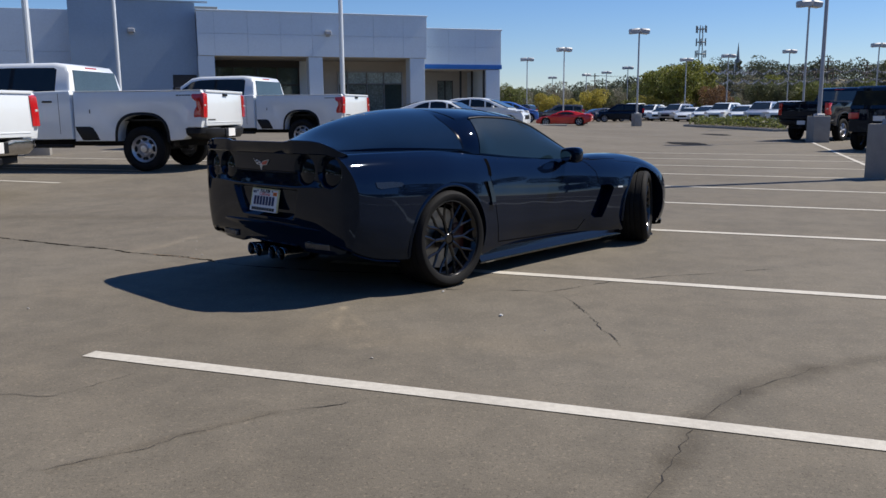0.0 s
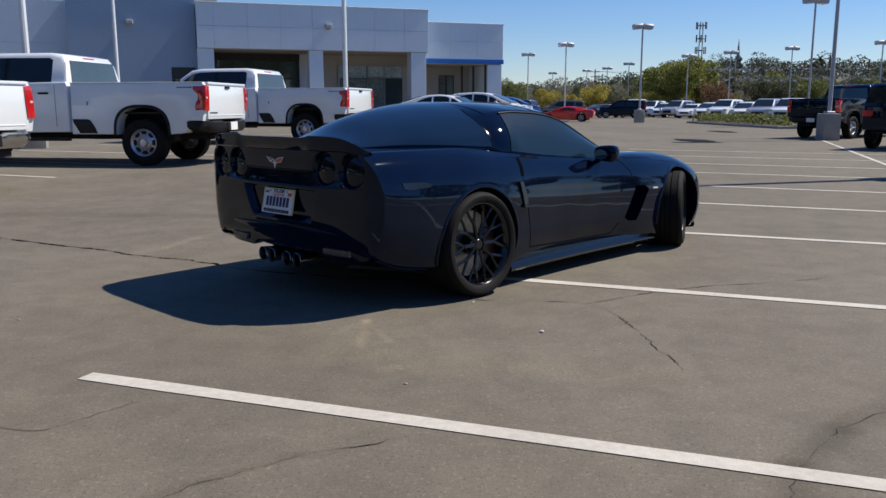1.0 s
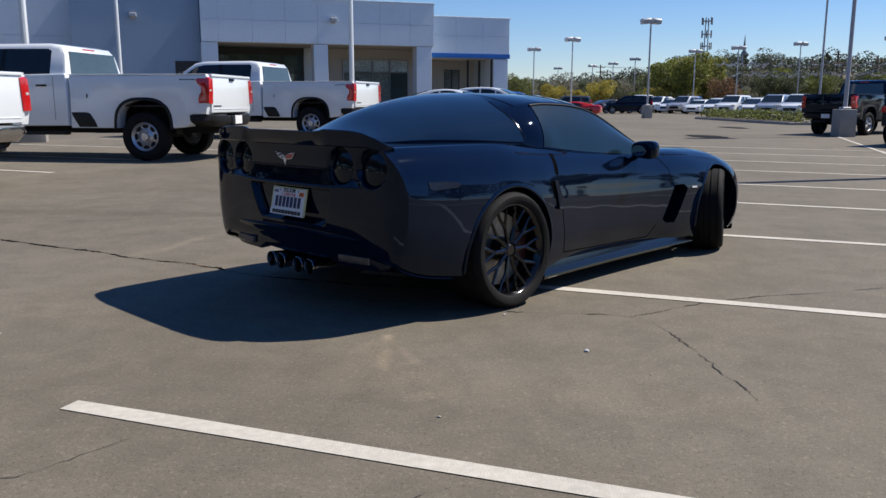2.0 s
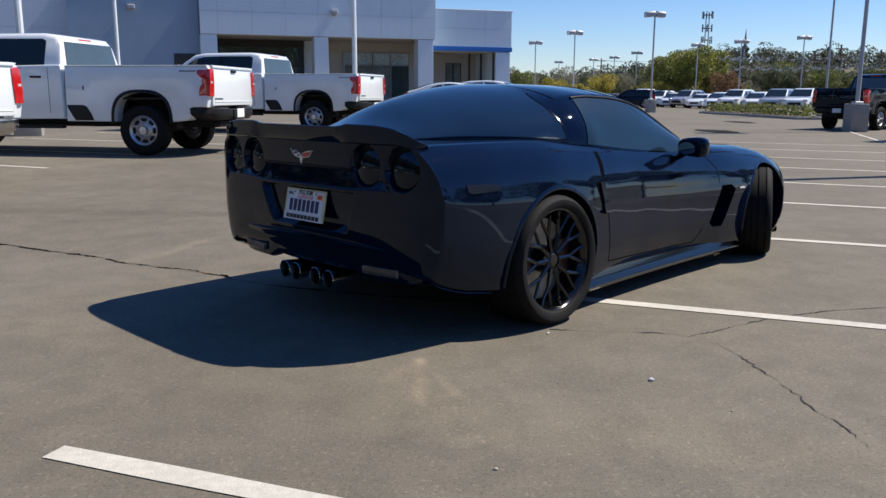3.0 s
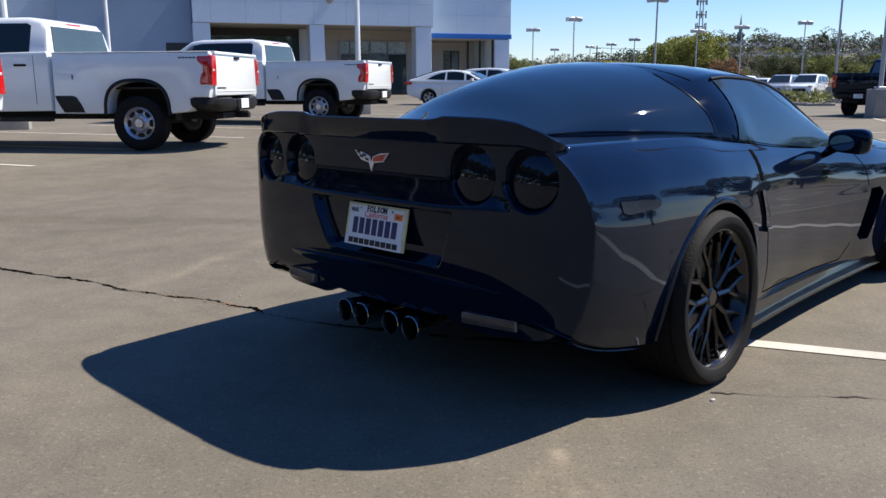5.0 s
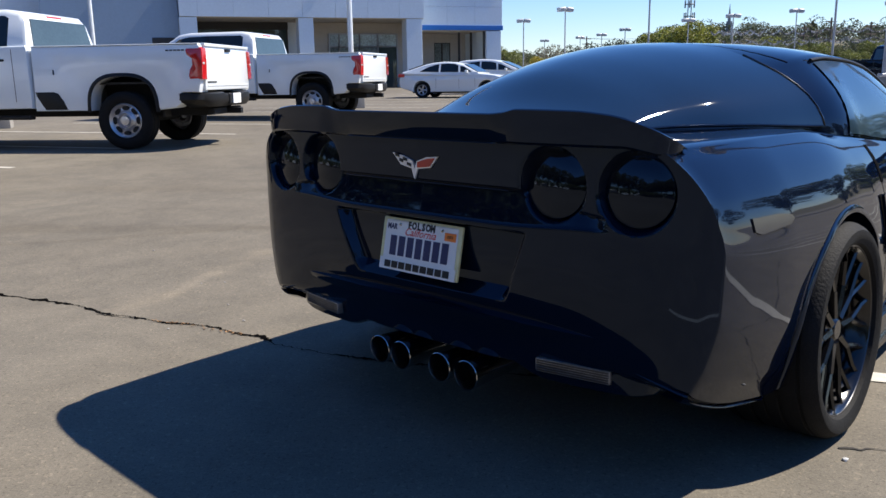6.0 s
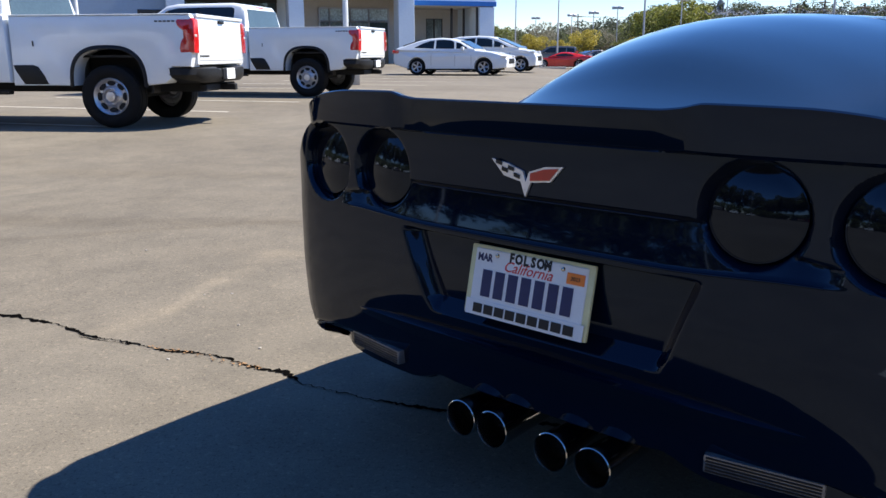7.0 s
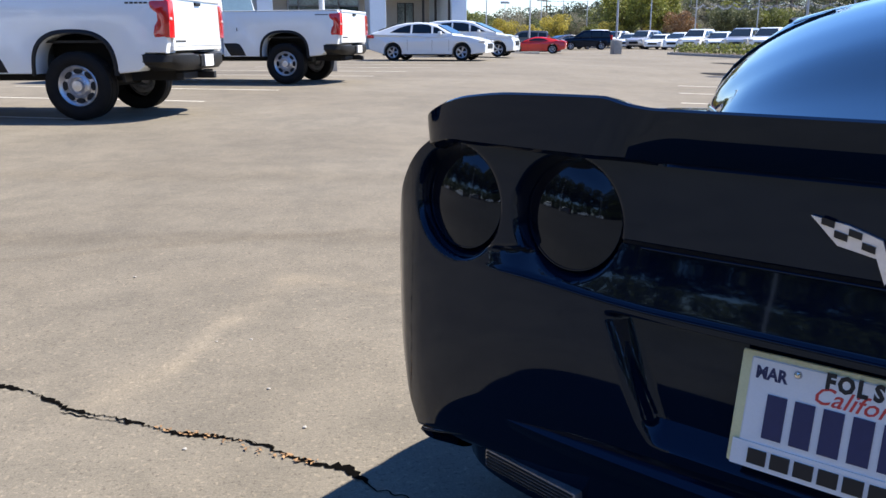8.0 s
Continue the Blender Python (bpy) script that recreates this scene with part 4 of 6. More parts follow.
        sect = ((0.20, base - 0.004), (0.12, base + hgt * 0.28), (0.05, base + hgt * 0.78), (0.016, zt - 0.002), (0.001, zt), (-0.005, zt - 0.003), (-0.0045 + under * 0.45, base + hgt * 0.5), (-0.002 + under, low + 0.007), (0.006 + under, low), (0.03, low - 0.003), (0.07, low - 0.001))
        reach = 1 if abs(u) < 0.7 else max(0.35, 1 - (abs(u) - 0.7) * 3.2)
        rows.append([(side_ * (x + nx * k * (reach if k > 0.01 else 1)), y + ny * k * (reach if k > 0.01 else 1), z) for k, z in sect])
    grid_mesh("spoiler", rows, M_BLACK, car, 33, "black lip spoiler with raised ends", flip=True)

    # smoked round tail lamps
    for sx in (1, -1):
        for lx, lz, lr in lamps:
            lamp = new("tail_lamp")
            lamp.parent = car
            back = -0.841 if lx < 0.6 else -0.824
            lamp.matrix_basis = pose(sx * lx, back, lz, -5.5, 0, math.degrees(sx * (0.05 if lx < 0.6 else 0.11)))
            lamp["label"] = "round smoked tail lamp"
            bm = bmesh.new()
            lathe(bm, [(-0.0105, 0.0001), (-0.0103, 0.012), (-0.0095, 0.026), (-0.0081, 0.042), (-0.0060, 0.057), (-0.0033, 0.071), (-0.0012, 0.080), (0.0, lr - 0.0075)], 48, "y")
            part("lens", bm, M_SMOKE, lamp)
            bm = bmesh.new()
            lathe(bm, [(0.002, lr - 0.009), (-0.0015, lr - 0.0075), (-0.001, lr - 0.0055), (0.010, lr - 0.003)], 40, "y")
            part("bezel", bm, M_BLACK, lamp)

    # crossed-flags style badge in plain shapes
    badge = new("rear_badge")
    badge.parent = car
    badge.matrix_basis = pose(-0.009, -0.886, 0.876, -2, 0, 0) @ Matrix.Diagonal((1.06, 1, 0.95, 1))
    badge["label"] = "small winged badge, chequered white and red"
    def flat(pts, y, material, name):
        bm = bmesh.new()
        a = [bm.verts.new((x, y, z)) for x, z in pts]
        b = [bm.verts.new((x, y + 0.006, z)) for x, z in pts]
        bm.faces.new(a)
        n = len(pts)
        for i in range(n):
            bm.faces.new((a[i], b[i], b[(i + 1) % n], a[(i + 1) % n]))
        bmesh.ops.recalc_face_normals(bm, faces=bm.faces)
        part(name, bm, material, badge, sharp=0)
    flat([(0, -0.045), (-0.012, -0.012), (-0.055, -0.002), (-0.088, 0.034), (-0.045, 0.026), (-0.008, 0.012), (0.0, -0.012)], -0.002, M_EMBW, "wing")
    flat([(0, -0.045), (0.012, -0.012), (0.060, -0.006), (0.088, 0.030), (0.045, 0.026), (0.008, 0.012), (0.0, -0.012)], -0.002, M_EMBW, "wing")
    flat([(0.012, -0.008), (0.058, -0.002), (0.078, 0.025), (0.045, 0.021), (0.012, 0.009)], -0.0045, M_EMBR, "red_field")
    for r in range(2):
        for c in range(4):
            if (r + c) % 2 == 0:
                x0, z0 = -0.014 - c * 0.0155, -0.006 + r * 0.010 + c * 0.0055
                flat([(x0, z0), (x0 - 0.0145, z0 + 0.004), (x0 - 0.0145, z0 + 0.013), (x0, z0 + 0.009)], -0.0045, M_INK, "check")

    # the licence plate in its frame
    plate = new("licence_plate")
    plate.parent = car
    plate.matrix_basis = pose(-0.013, -0.868, 0.620, -12)
    plate["label"] = "white licence plate in a pale dealer frame"
    bm = bbox(-0.167, 0.167, -0.004, 0.005, -0.082, 0.082, 0.004, 2)
    part("plate_frame", bm, M_PLATEFRAME, plate, "pale yellowed plate frame")
    part("plate_sheet", bbox(-0.152, 0.152, -0.0065, -0.003, -0.074, 0.074, 0.002), M_PLATE, plate)
    face = Matrix.Translation((0, -0.0068, 0)) @ Matrix.Rotation(math.pi / 2, 4, "X")
    for k in range(7):
        x = -0.110 + k * 0.0365
        part("number_bar", bbox(x - 0.013, x + 0.013, -0.0085, -0.006, -0.036, 0.026), M_NAVY, plate, sharp=0)
    for k, ch in enumerate("FOLSOM"):
        text("letter", ch, 0.030, face @ Matrix.Translation((-0.048 + 0.0196 * k, 0.053, 0)), M_INK, plate, 0.84, 0.0, 0.0016)
    text("state_script", "California", 0.034, face @ Matrix.Translation((-0.002, 0.031, 0)), M_PLATERED, plate, 1.0, 0.35, 0.0002)
    text("month", "MAR", 0.024, face @ Matrix.Translation((-0.123, 0.046, 0)), M_NAVY, plate, 0.85, 0.0, 0.0009)
    part("year_sticker", bbox(0.102, 0.146, -0.0085, -0.006, 0.034, 0.058), M_ORANGE, plate, sharp=0)
    text("year", "2023", 0.012, face @ Matrix.Translation((0.124, 0.042, 0.0022)), M_INK, plate, 1.0)
    part("plate_rim", bbox(-0.160, 0.160, -0.0085, -0.006, -0.082, -0.046), M_PLATE, plate, sharp=0)
    for k in range(9):
        x = -0.124 + k * 0.031
        part("name_bar", bbox(x - 0.0125, x + 0.0125, -0.0105, -0.008, -0.075, -0.054), M_INK, plate, sharp=0)
    for sx in (-0.089, 0.089):
        bm = bmesh.new()
        lathe(bm, [(-0.010, 0.0001), (-0.0095, 0.004), (-0.006, 0.006)], 10, "y")
        bmesh.ops.translate(bm, vec=(sx, 0, 0.062), verts=bm.verts)
        part("plate_screw", bm, M_CHROME, plate)

    # lower valance, reversing lamps, exhausts
    bm = bmesh.new()
    rows = []
    for i in range(61):
        x = -0.78 + 1.56 * i / 60
        ax = abs(x)
        y = cr([(0, -0.858), (0.35, -0.850), (0.55, -0.838), (0.70, -0.805), (0.78, -0.762)], ax)[0]
        zl = cr([(0, 0.310), (0.24, 0.310), (0.31, 0.315), (0.37, 0.295), (0.42, 0.285), (0.66, 0.287), (0.72, 0.298), (0.748, 0.320), (0.765, 0.360), (0.78, 0.41)], ax)[0]
        rows.append([(x, y + 0.01, 0.470), (x, y - 0.012, 0.455), (x, y - 0.008, 0.440), (x, y + 0.016, 0.41), (x, y + 0.018, (zl + 0.40) / 2), (x, y + 0.025, zl + 0.009), (x, y + 0.042, zl), (x, y + 0.20, zl + 0.01), (x, y + 0.4, zl + 0.02)])
    bm.free()
    grid_mesh("valance", rows, M_BLACK, car, 40, "black lower rear valance", flip=True)
    bm = bmesh.new()
    slab(bm, [(-0.70, 0.27), (-0.72, 0.29), (-0.70, 0.33), (-0.30, 0.33), (0.2, 0.30), (0.2, 0.18), (-0.3, 0.20)], 0.36, 0.02)
    part("undertray", bm, M_DARKWELL, car)
    for sx in (1, -1):
        lamp = bmesh.new()
        box(lamp, -0.112, 0.112, -0.008, 0.02, -0.020, 0.020, 0.006, 2)
        ob = part("reversing_lamp", lamp, M_LAMP_DARK, car, "narrow ribbed reversing lamp")
        ob.matrix_basis = pose(sx * 0.535 - 0.018, -0.822, 0.340, 0, 0, sx * 9)
        for k in range(5):
            s = part("lamp_rib", bbox(-0.106, 0.106, -0.0105, -0.006, -0.0013, 0.0013), M_TRIM, ob, sharp=0)
            s.location.z = -0.0135 + 0.0068 * k
    for x in (-0.189, -0.092, 0.077, 0.186):
        pipe = new("exhaust_pipe")
        pipe.parent = car
        pipe.matrix_basis = pose(x - 0.008, -0.882, 0.258, -2)
        pipe["label"] = "round polished exhaust tip"
        bm = bmesh.new()
        lathe(bm, [(0.22, 0.036), (0.02, 0.045), (0.002, 0.046), (0.0, 0.044), (0.006, 0.042), (0.12, 0.040), (0.125, 0.0002)], 32, "y")
        part("tip", bm, M_CHROME, pipe)
        bm = bmesh.new()
        lathe(bm, [(0.075, 0.0410), (0.118, 0.0395), (0.119, 0.0002)], 24, "y")
        part("bore", bm, M_SOOT, pipe, "sooty inside of the pipe")
    for x in (-0.14, 0.0, 0.14, 0.25):
        bm = bmesh.new()
        tube(bm, [(x, -0.76, 0.31), (x, -0.80, 0.325), (x, -0.80, 0.36)], 0.007, n=6)
        part("hanger", bm, M_DISC, car, "exhaust hanger rod")

    # side skirts and the front lip
    for sx in (1, -1):
        rows = []
        for i in range(31):
            y = 0.36 + 1.92 * i / 30
            x = 0.905 - 0.022 * math.sin(math.pi * i / 30)
            zt = 0.205 - 0.03 * i / 30
            rows.append([(sx * (x - 0.08), y, zt + 0.01), (sx * (x - 0.005), y, zt), (sx * (x + 0.003), y, 0.165), (sx * (x + 0.012), y, 0.142), (sx * (x + 0.022), y, 0.132), (sx * (x + 0.024), y, 0.114), (sx * (x + 0.016), y, 0.104), (sx * (x - 0.12), y, 0.10)])
        grid_mesh("side_skirt", rows, M_RIM, car, 40, "black side skirt", flip=sx < 0)
    rows = []
    for i in range(41):
        s = 16.6 + 3.4 * i / 40
        x, y = cr(plan, s)[:2]
        rows.append([(x * 0.9, y - 0.12, 0.15), (x * 0.965, y - 0.01, 0.15), (x * 0.965, y - 0.006, 0.125), (x * 0.96, y - 0.01, 0.110), (x * 0.9, y - 0.12, 0.108)])
    full = rows + [[(-x, y, z) for x, y, z in r] for r in rows[-2::-1]]
    grid_mesh("front_splitter", full, M_TRIM, car, 40)
    for sx in (1, -1):
        bm = bmesh.new()
        bmesh.ops.create_icosphere(bm, subdivisions=3, radius=1.0)
        for v in bm.verts:
            c = v.co.copy()
            back = -0.045 if c.y < 0 else 0.085
            q = [math.copysign(abs(e) ** 0.62, e) for e in c]
            v.co = Vector((q[0] * 0.106 * (1 - 0.25 * max(0, q[1])), abs(q[1]) * back, q[2] * 0.062 * (1 + 0.12 * q[0] * sx)))
        mirror = part("door_mirror", bm, M_BLACK, car)
        mirror.matrix_basis = pose(sx * 0.938, 1.475, 0.862, 0, 0, sx * -8)
        bm = bmesh.new()
        lathe(bm, [(-0.0475, 0.0001), (-0.047, 0.97), (-0.040, 1.0)], 28, "y")
        for v in bm.verts:
            v.co.x = v.co.x * 0.062 - sx * 0.020
            v.co.z = v.co.z * 0.040 - 0.007
        part("mirror_glass", bm, mat_mirror, mirror, "mirror glass")
        bm = bmesh.new()
        tube(bm, [(sx * 0.80, 1.56, 0.80), (sx * 0.86, 1.53, 0.825), (sx * 0.93, 1.51, 0.85)], 0.026, 0.02, 8)
        part("mirror_stalk", bm, M_BLACK, car)
    for side in (1, -1):
        coupe_wheel(car, 0.338, 0.315, 0.267, side * 0.834, 0.004, 0.337, 0, side)
        coupe_wheel(car, 0.327, 0.285, 0.252, side * 0.838, 2.655, 0.328, 24, side)
    return car


mat_mirror = mat("mirror_silver", (0.75, 0.77, 0.78), 0.02, 1.0, var=0.02)
coupe()


# ---- other vehicles ----
def plain_wheel(parent, r, w, rim_r, x, y, side, rim_mat, style="steel", spokes=5):
    wheel = new("wheel")
    wheel.parent = parent
    wheel.matrix_basis = pose(x, y, r) @ Matrix.Diagonal((side, 1, 1, 1))
    h = w / 2
    bm = bmesh.new()
    sw = r - rim_r
    prof = [(h * 0.72, rim_r), (h * 0.93, rim_r + sw * 0.2), (h, rim_r + sw * 0.5), (h * 0.93, r - sw * 0.14), (h * 0.78, r), (h * 0.5, r), (h * 0.46, r - 0.012), (h * 0.38, r - 0.012), (h * 0.34, r), (0, r)]
    lathe(bm, prof + [(-a, b) for a, b in prof[-2::-1]], 36)
    part("tyre", bm, M_TYRE, wheel)
    bm = bmesh.new()
    if style == "steel":
        lathe(bm, [(h * 0.80, rim_r + 0.006), (h * 0.86, rim_r - 0.004), (h * 0.74, rim_r - 0.022), (h * 0.42, rim_r - 0.05), (h * 0.50, rim_r * 0.62), (h * 0.72, rim_r * 0.52), (h * 0.78, rim_r * 0.46), (h * 0.52, rim_r * 0.38), (h * 0.60, rim_r * 0.30), (h * 0.92, rim_r * 0.26), (h * 0.96, 0.0002)], 36)
        part("rim", bm, rim_mat, wheel, "pale steel rim")
        bm = bmesh.new()
        m = Matrix.Rotation(math.pi / 2, 4, "Y") @ Matrix.Diagonal((0.056, 0.032, 1, 1))
        bmesh.ops.create_cone(bm, cap_ends=True, segments=12, radius1=1, radius2=1, depth=0.012, matrix=m)
        first = part("rim_slot", bm, M_DARKWELL, wheel, sharp=0)
        for k in range(8):
            slot = first if k == 0 else new("rim_slot", first.data)
            slot.parent = wheel
            slot.matrix_basis = Matrix.Rotation(2 * math.pi * k / 8, 4, "X") @ Matrix.Translation((h * 0.54, rim_r * 0.735, 0))
    else:
        lathe(bm, [(h * 0.76, rim_r + 0.006), (h * 0.82, rim_r - 0.004), (h * 0.66, rim_r - 0.025), (-h * 0.6, rim_r - 0.03)], 32)
        lathe(bm, [(h * 0.6, 0.0002), (h * 0.6, 0.05), (h * 0.3, 0.07)], 16)
        for k in range(spokes):
            a = 2 * math.pi * k / spokes
            for da in (-0.13, 0.13):
                u = Vector((0, math.cos(a + da), math.sin(a + da)))
                u0 = Vector((0, math.cos(a), math.sin(a)))
                tube(bm, [u0 * 0.03 + Vector((h * 0.55, 0, 0)), u * (rim_r - 0.01) + Vector((h * 0.62, 0, 0))], 0.022, 0.020, 5)
        bmesh.ops.recalc_face_normals(bm, faces=bm.faces)
        part("rim", bm, rim_mat, wheel, "alloy rim")
        bm = bmesh.new()
        lathe(bm, [(h * 0.05, 0.0002), (h * 0.05, rim_r - 0.03)], 20)
        part("brake_disc", bm, M_DARKWELL, wheel)
    return wheel


def pane(name, parent, poly, x, material, taper=None, thick=0.006):
    """A window on both flanks from its outline (y, z)."""
    for sx in (1, -1):
        bm = bmesh.new()
        k = [(sx * (x * (taper(p[0], p[1]) if taper else 1) + thick), p[0], p[1]) for p in poly]
        k2 = [(c[0] - sx * 0.03, c[1], c[2]) for c in k]
        a, b = [bm.verts.new(c) for c in k], [bm.verts.new(c) for c in k2]
        f = bm.faces.new(a)
        n = len(a)
        for i in range(n):
            bm.faces.new((a[i], b[i], b[(i + 1) % n], a[(i + 1) % n]))
        bmesh.ops.triangulate(bm, faces=[f])
        bmesh.ops.recalc_face_normals(bm, faces=bm.faces)
        part(name, bm, material, parent, sharp=0)


def quad(name, parent, pts, material, thick=0.02, label=""):
    """A flat panel with thickness from four or more corners."""
    vs = [Vector(p) for p in pts]
    n = (vs[1] - vs[0]).cross(vs[2] - vs[0]).normalized() * thick
    bm = bmesh.new()
    a, b = [bm.verts.new(v + n * 0.35) for v in vs], [bm.verts.new(v - n * 0.65) for v in vs]
    bm.faces.new(a)
    bm.faces.new(b[::-1])
    for i in range(len(vs)):
        bm.faces.new((a[i], b[i], b[(i + 1) % len(vs)], a[(i + 1) % len(vs)]))
    bmesh.ops.recalc_face_normals(bm, faces=bm.faces)
    return part(name, bm, material, parent, label, sharp=0)


def square_arch(zc, ry, rz, z0, n):
    """The squared-off opening over a pickup's rear wheel, from its front foot to its rear foot."""
    a0 = math.asin(min(1, max(0, (z0 - zc) / rz)) ** (1 / 0.62))
    out = []
    for i in range(n + 1):
        a = a0 + (math.pi - 2 * a0) * i / n
        out.append((math.copysign(abs(math.cos(a)) ** 0.75, math.cos(a)) * ry, zc + rz * max(0, math.sin(a)) ** 0.62))
    return out


def pickup(m, paint, label, black=False, bumper=None, rim=None, group=""):
    """A heavy-duty pickup: origin under the rear axle, nose along +y."""
    E = 0.72
    t = empty("pickup_truck", m, label, "pickup truck", group)
    bumper = bumper or M_TRIM
    rim = rim or M_STEEL
    R, WB, ZB = 0.415, 3.61 + E, 0.56
    # bed: two sides with wheel arches, tailgate, front wall and floor
    side = [(-1.16, ZB + 0.245), (-1.19, 0.95), (-1.20, 1.44), (-1.17, 1.475), (1.36, 1.475), (1.36, ZB)] + square_arch(0.50, 0.505, 0.545, ZB, 18) + [(-0.80, ZB + 0.03), (-0.875, ZB + 0.09), (-0.90, ZB + 0.245)]
    for sx in (1, -1):
        bm = bmesh.new()
        slab(bm, side, 0.995, 0.03, x0=0.70)
        for v in bm.verts:
            if v.co.z > 1.0:
                v.co.x -= 0.03 * (v.co.z - 1.0) / 0.47
        if sx < 0:
            for v in bm.verts:
                v.co.x = -v.co.x
            bmesh.ops.reverse_faces(bm, faces=bm.faces)
        part("bed_side", bm, paint, t)
        bm = bmesh.new()
        prev = None
        for p1, p2 in zip(square_arch(0.50, 0.50, 0.540, ZB - 0.02, 24), square_arch(0.50, 0.555, 0.592, ZB - 0.02, 24)):
            cur = [bm.verts.new((sx * 0.985, *p1)), bm.verts.new((sx * 1.010, *p1)), bm.verts.new((sx * 1.012, (p1[0] + p2[0]) / 2, (p1[1] + p2[1]) / 2)), bm.verts.new((sx * 0.990, *p2))]
            if prev:
                for j in range(3):
                    bm.faces.new((prev[j], prev[j + 1], cur[j + 1], cur[j]))
            prev = cur
        bmesh.ops.recalc_face_normals(bm, faces=bm.faces)
        part("arch_trim", bm, M_TRIM, t, "black wheel arch trim", sharp=50)
        part("rail_cap", bbox(sx * 0.86 if sx > 0 else -0.97, 0.97 if sx > 0 else -0.86, -1.17, 1.36, 1.474, 1.488, 0.004), paint if not black else M_TRIM, t)
        # stacked red tail lamp wrapping the corner
        lamp = new("tail_lamp")
        lamp.parent = t
        lamp["label"] = "red wraparound tail lamp"
        prof = [(-1.228, 0.985), (-1.232, 1.20), (-1.226, 1.41), (-1.20, 1.432), (-1.00, 1.432), (-0.965, 1.40), (-0.985, 1.32), (-1.065, 1.265), (-1.070, 1.185), (-1.035, 1.13), (-1.015, 1.04), (-1.03, 0.985)]
        bm = bmesh.new()
        slab(bm, prof, 0.998, 0.025, x0=0.845)
        for v in bm.verts:
            v.co.x -= 0.028 * max(0, v.co.z - 1.0) / 0.43
            v.co.x *= sx
        if sx < 0:
            bmesh.ops.reverse_faces(bm, faces=bm.faces)
        part("lens", bm, M_LAMP_RED, lamp)
        part("reverse_lens", bbox(min(sx * 0.90, sx * 0.965), max(sx * 0.90, sx * 0.955), -1.238, -1.21, 1.19, 1.225, 0.006), M_LAMP_CLEAR, lamp)
        # black step and its notch ahead of the bed
        bm = bmesh.new()
        slab(bm, [(0.84, 0.575), (0.90, 0.70), (0.98, 0.815), (1.05, 0.838), (1.34, 0.838), (1.32, 0.77), (1.25, 0.65), (1.20, 0.575)], 1.0, 0.02, x0=0.90)
        if sx < 0:
            for v in bm.verts:
                v.co.x = -v.co.x
            bmesh.ops.reverse_faces(bm, faces=bm.faces)
        part("bed_step", bm, M_TRIM, t, "black step pocket below the bed")
        b = new("side_script")
        b.parent = t
        b["label"] = "small dark lettering, drawn as bars"
        for k in range(5):
            part("bar", bbox(min(sx * 0.965, sx * 0.976), max(sx * 0.965, sx * 0.974), -0.97 + k * 0.058, -0.928 + k * 0.058, 1.382, 1.402), M_INK if not black else M_TRIM, b, sharp=0)
        part("filler_notch", bbox(-0.9915, -0.98, 1.02, 1.034, 1.08, 1.15), M_INK, t, sharp=0) if sx < 0 else None
        # plain block added for the dark shape under the bed behind the wheel
        part("underbody_block", bbox(min(sx * 0.66, sx * 0.86), max(sx * 0.66, sx * 0.86), -0.56, -0.53, 0.46, 0.72), M_TRIM, t)
    gate = new("tailgate")
    gate.parent = t
    bm = bbox(-0.872, 0.872, -1.215, -1.14, 0.83, 1.475, 0.018, 2)
    part("gate_panel", bm, paint, gate)
    part("gate_cap", bbox(-0.872, 0.872, -1.235, -1.13, 1.445, 1.490, 0.012, 2), paint, gate)
    part("gate_crease", bbox(-0.80, 0.80, -1.222, -1.20, 0.885, 0.905, 0.004), paint, gate)
    part("gate_handle", bbox(-0.10, 0.10, -1.24, -1.2, 1.385, 1.43, 0.012, 2), M_TRIM, gate, "black tailgate handle")
    for k in range(6):
        part("gate_bar", bbox(-0.80 + k * 0.055, -0.76 + k * 0.055, -1.224, -1.21, 0.935, 0.955), M_INK, gate, sharp=0)
    part("bed_floor", bbox(-0.88, 0.88, -1.15, 1.33, 0.93, 0.96), M_TRIM, t)
    part("bed_front", bbox(-0.93, 0.93, 1.30, 1.36, 0.68, 1.475), paint, t)
    # stepped rear bumper with a plate
    bump = new("rear_bumper")
    bump.parent = t
    bm = bmesh.new()
    rows = []
    for i in range(41):
        a = math.pi * (i / 40 - 0.5)
        x = math.copysign(abs(math.sin(a)) ** 0.62, a)
        y = -0.87 - 0.44 * max(0, math.cos(a)) ** 0.55
        low = 0.59 + 0.07 * max(0, abs(x) - 0.75) / 0.25
        top = 0.80 if abs(x) > 0.38 else 0.775
        rows.append([(x * 0.9, -0.86, top - 0.01), (x * 0.985, y + 0.045, top), (x * 1.005, y + 0.006, top - 0.02), (x * 1.01, y, top - 0.10), (x, y + 0.014, low + 0.05), (x * 0.97, y + 0.05, low), (x * 0.9, -0.86, low - 0.01)])
    bm.free()
    grid_mesh("bumper_shell", rows, bumper, bump, 40, flip=True)
    part("plate_recess", bbox(-0.26, 0.26, -1.322, -1.28, 0.62, 0.775, 0.01), M_TRIM, bump)
    part("number_plate", bbox(-0.155, 0.155, -1.336, -1.320, 0.625, 0.775, 0.003), M_PLATE, bump, "blank white paper plate")
    part("hitch", bbox(-0.045, 0.045, -1.40, -0.9, 0.47, 0.56, 0.008), M_TRIM, t)
    part("hitch_beam", bbox(-0.55, 0.55, -1.18, -1.08, 0.47, 0.57, 0.012), M_DARKWELL, t)
    # cab and nose
    front = WB + 1.0
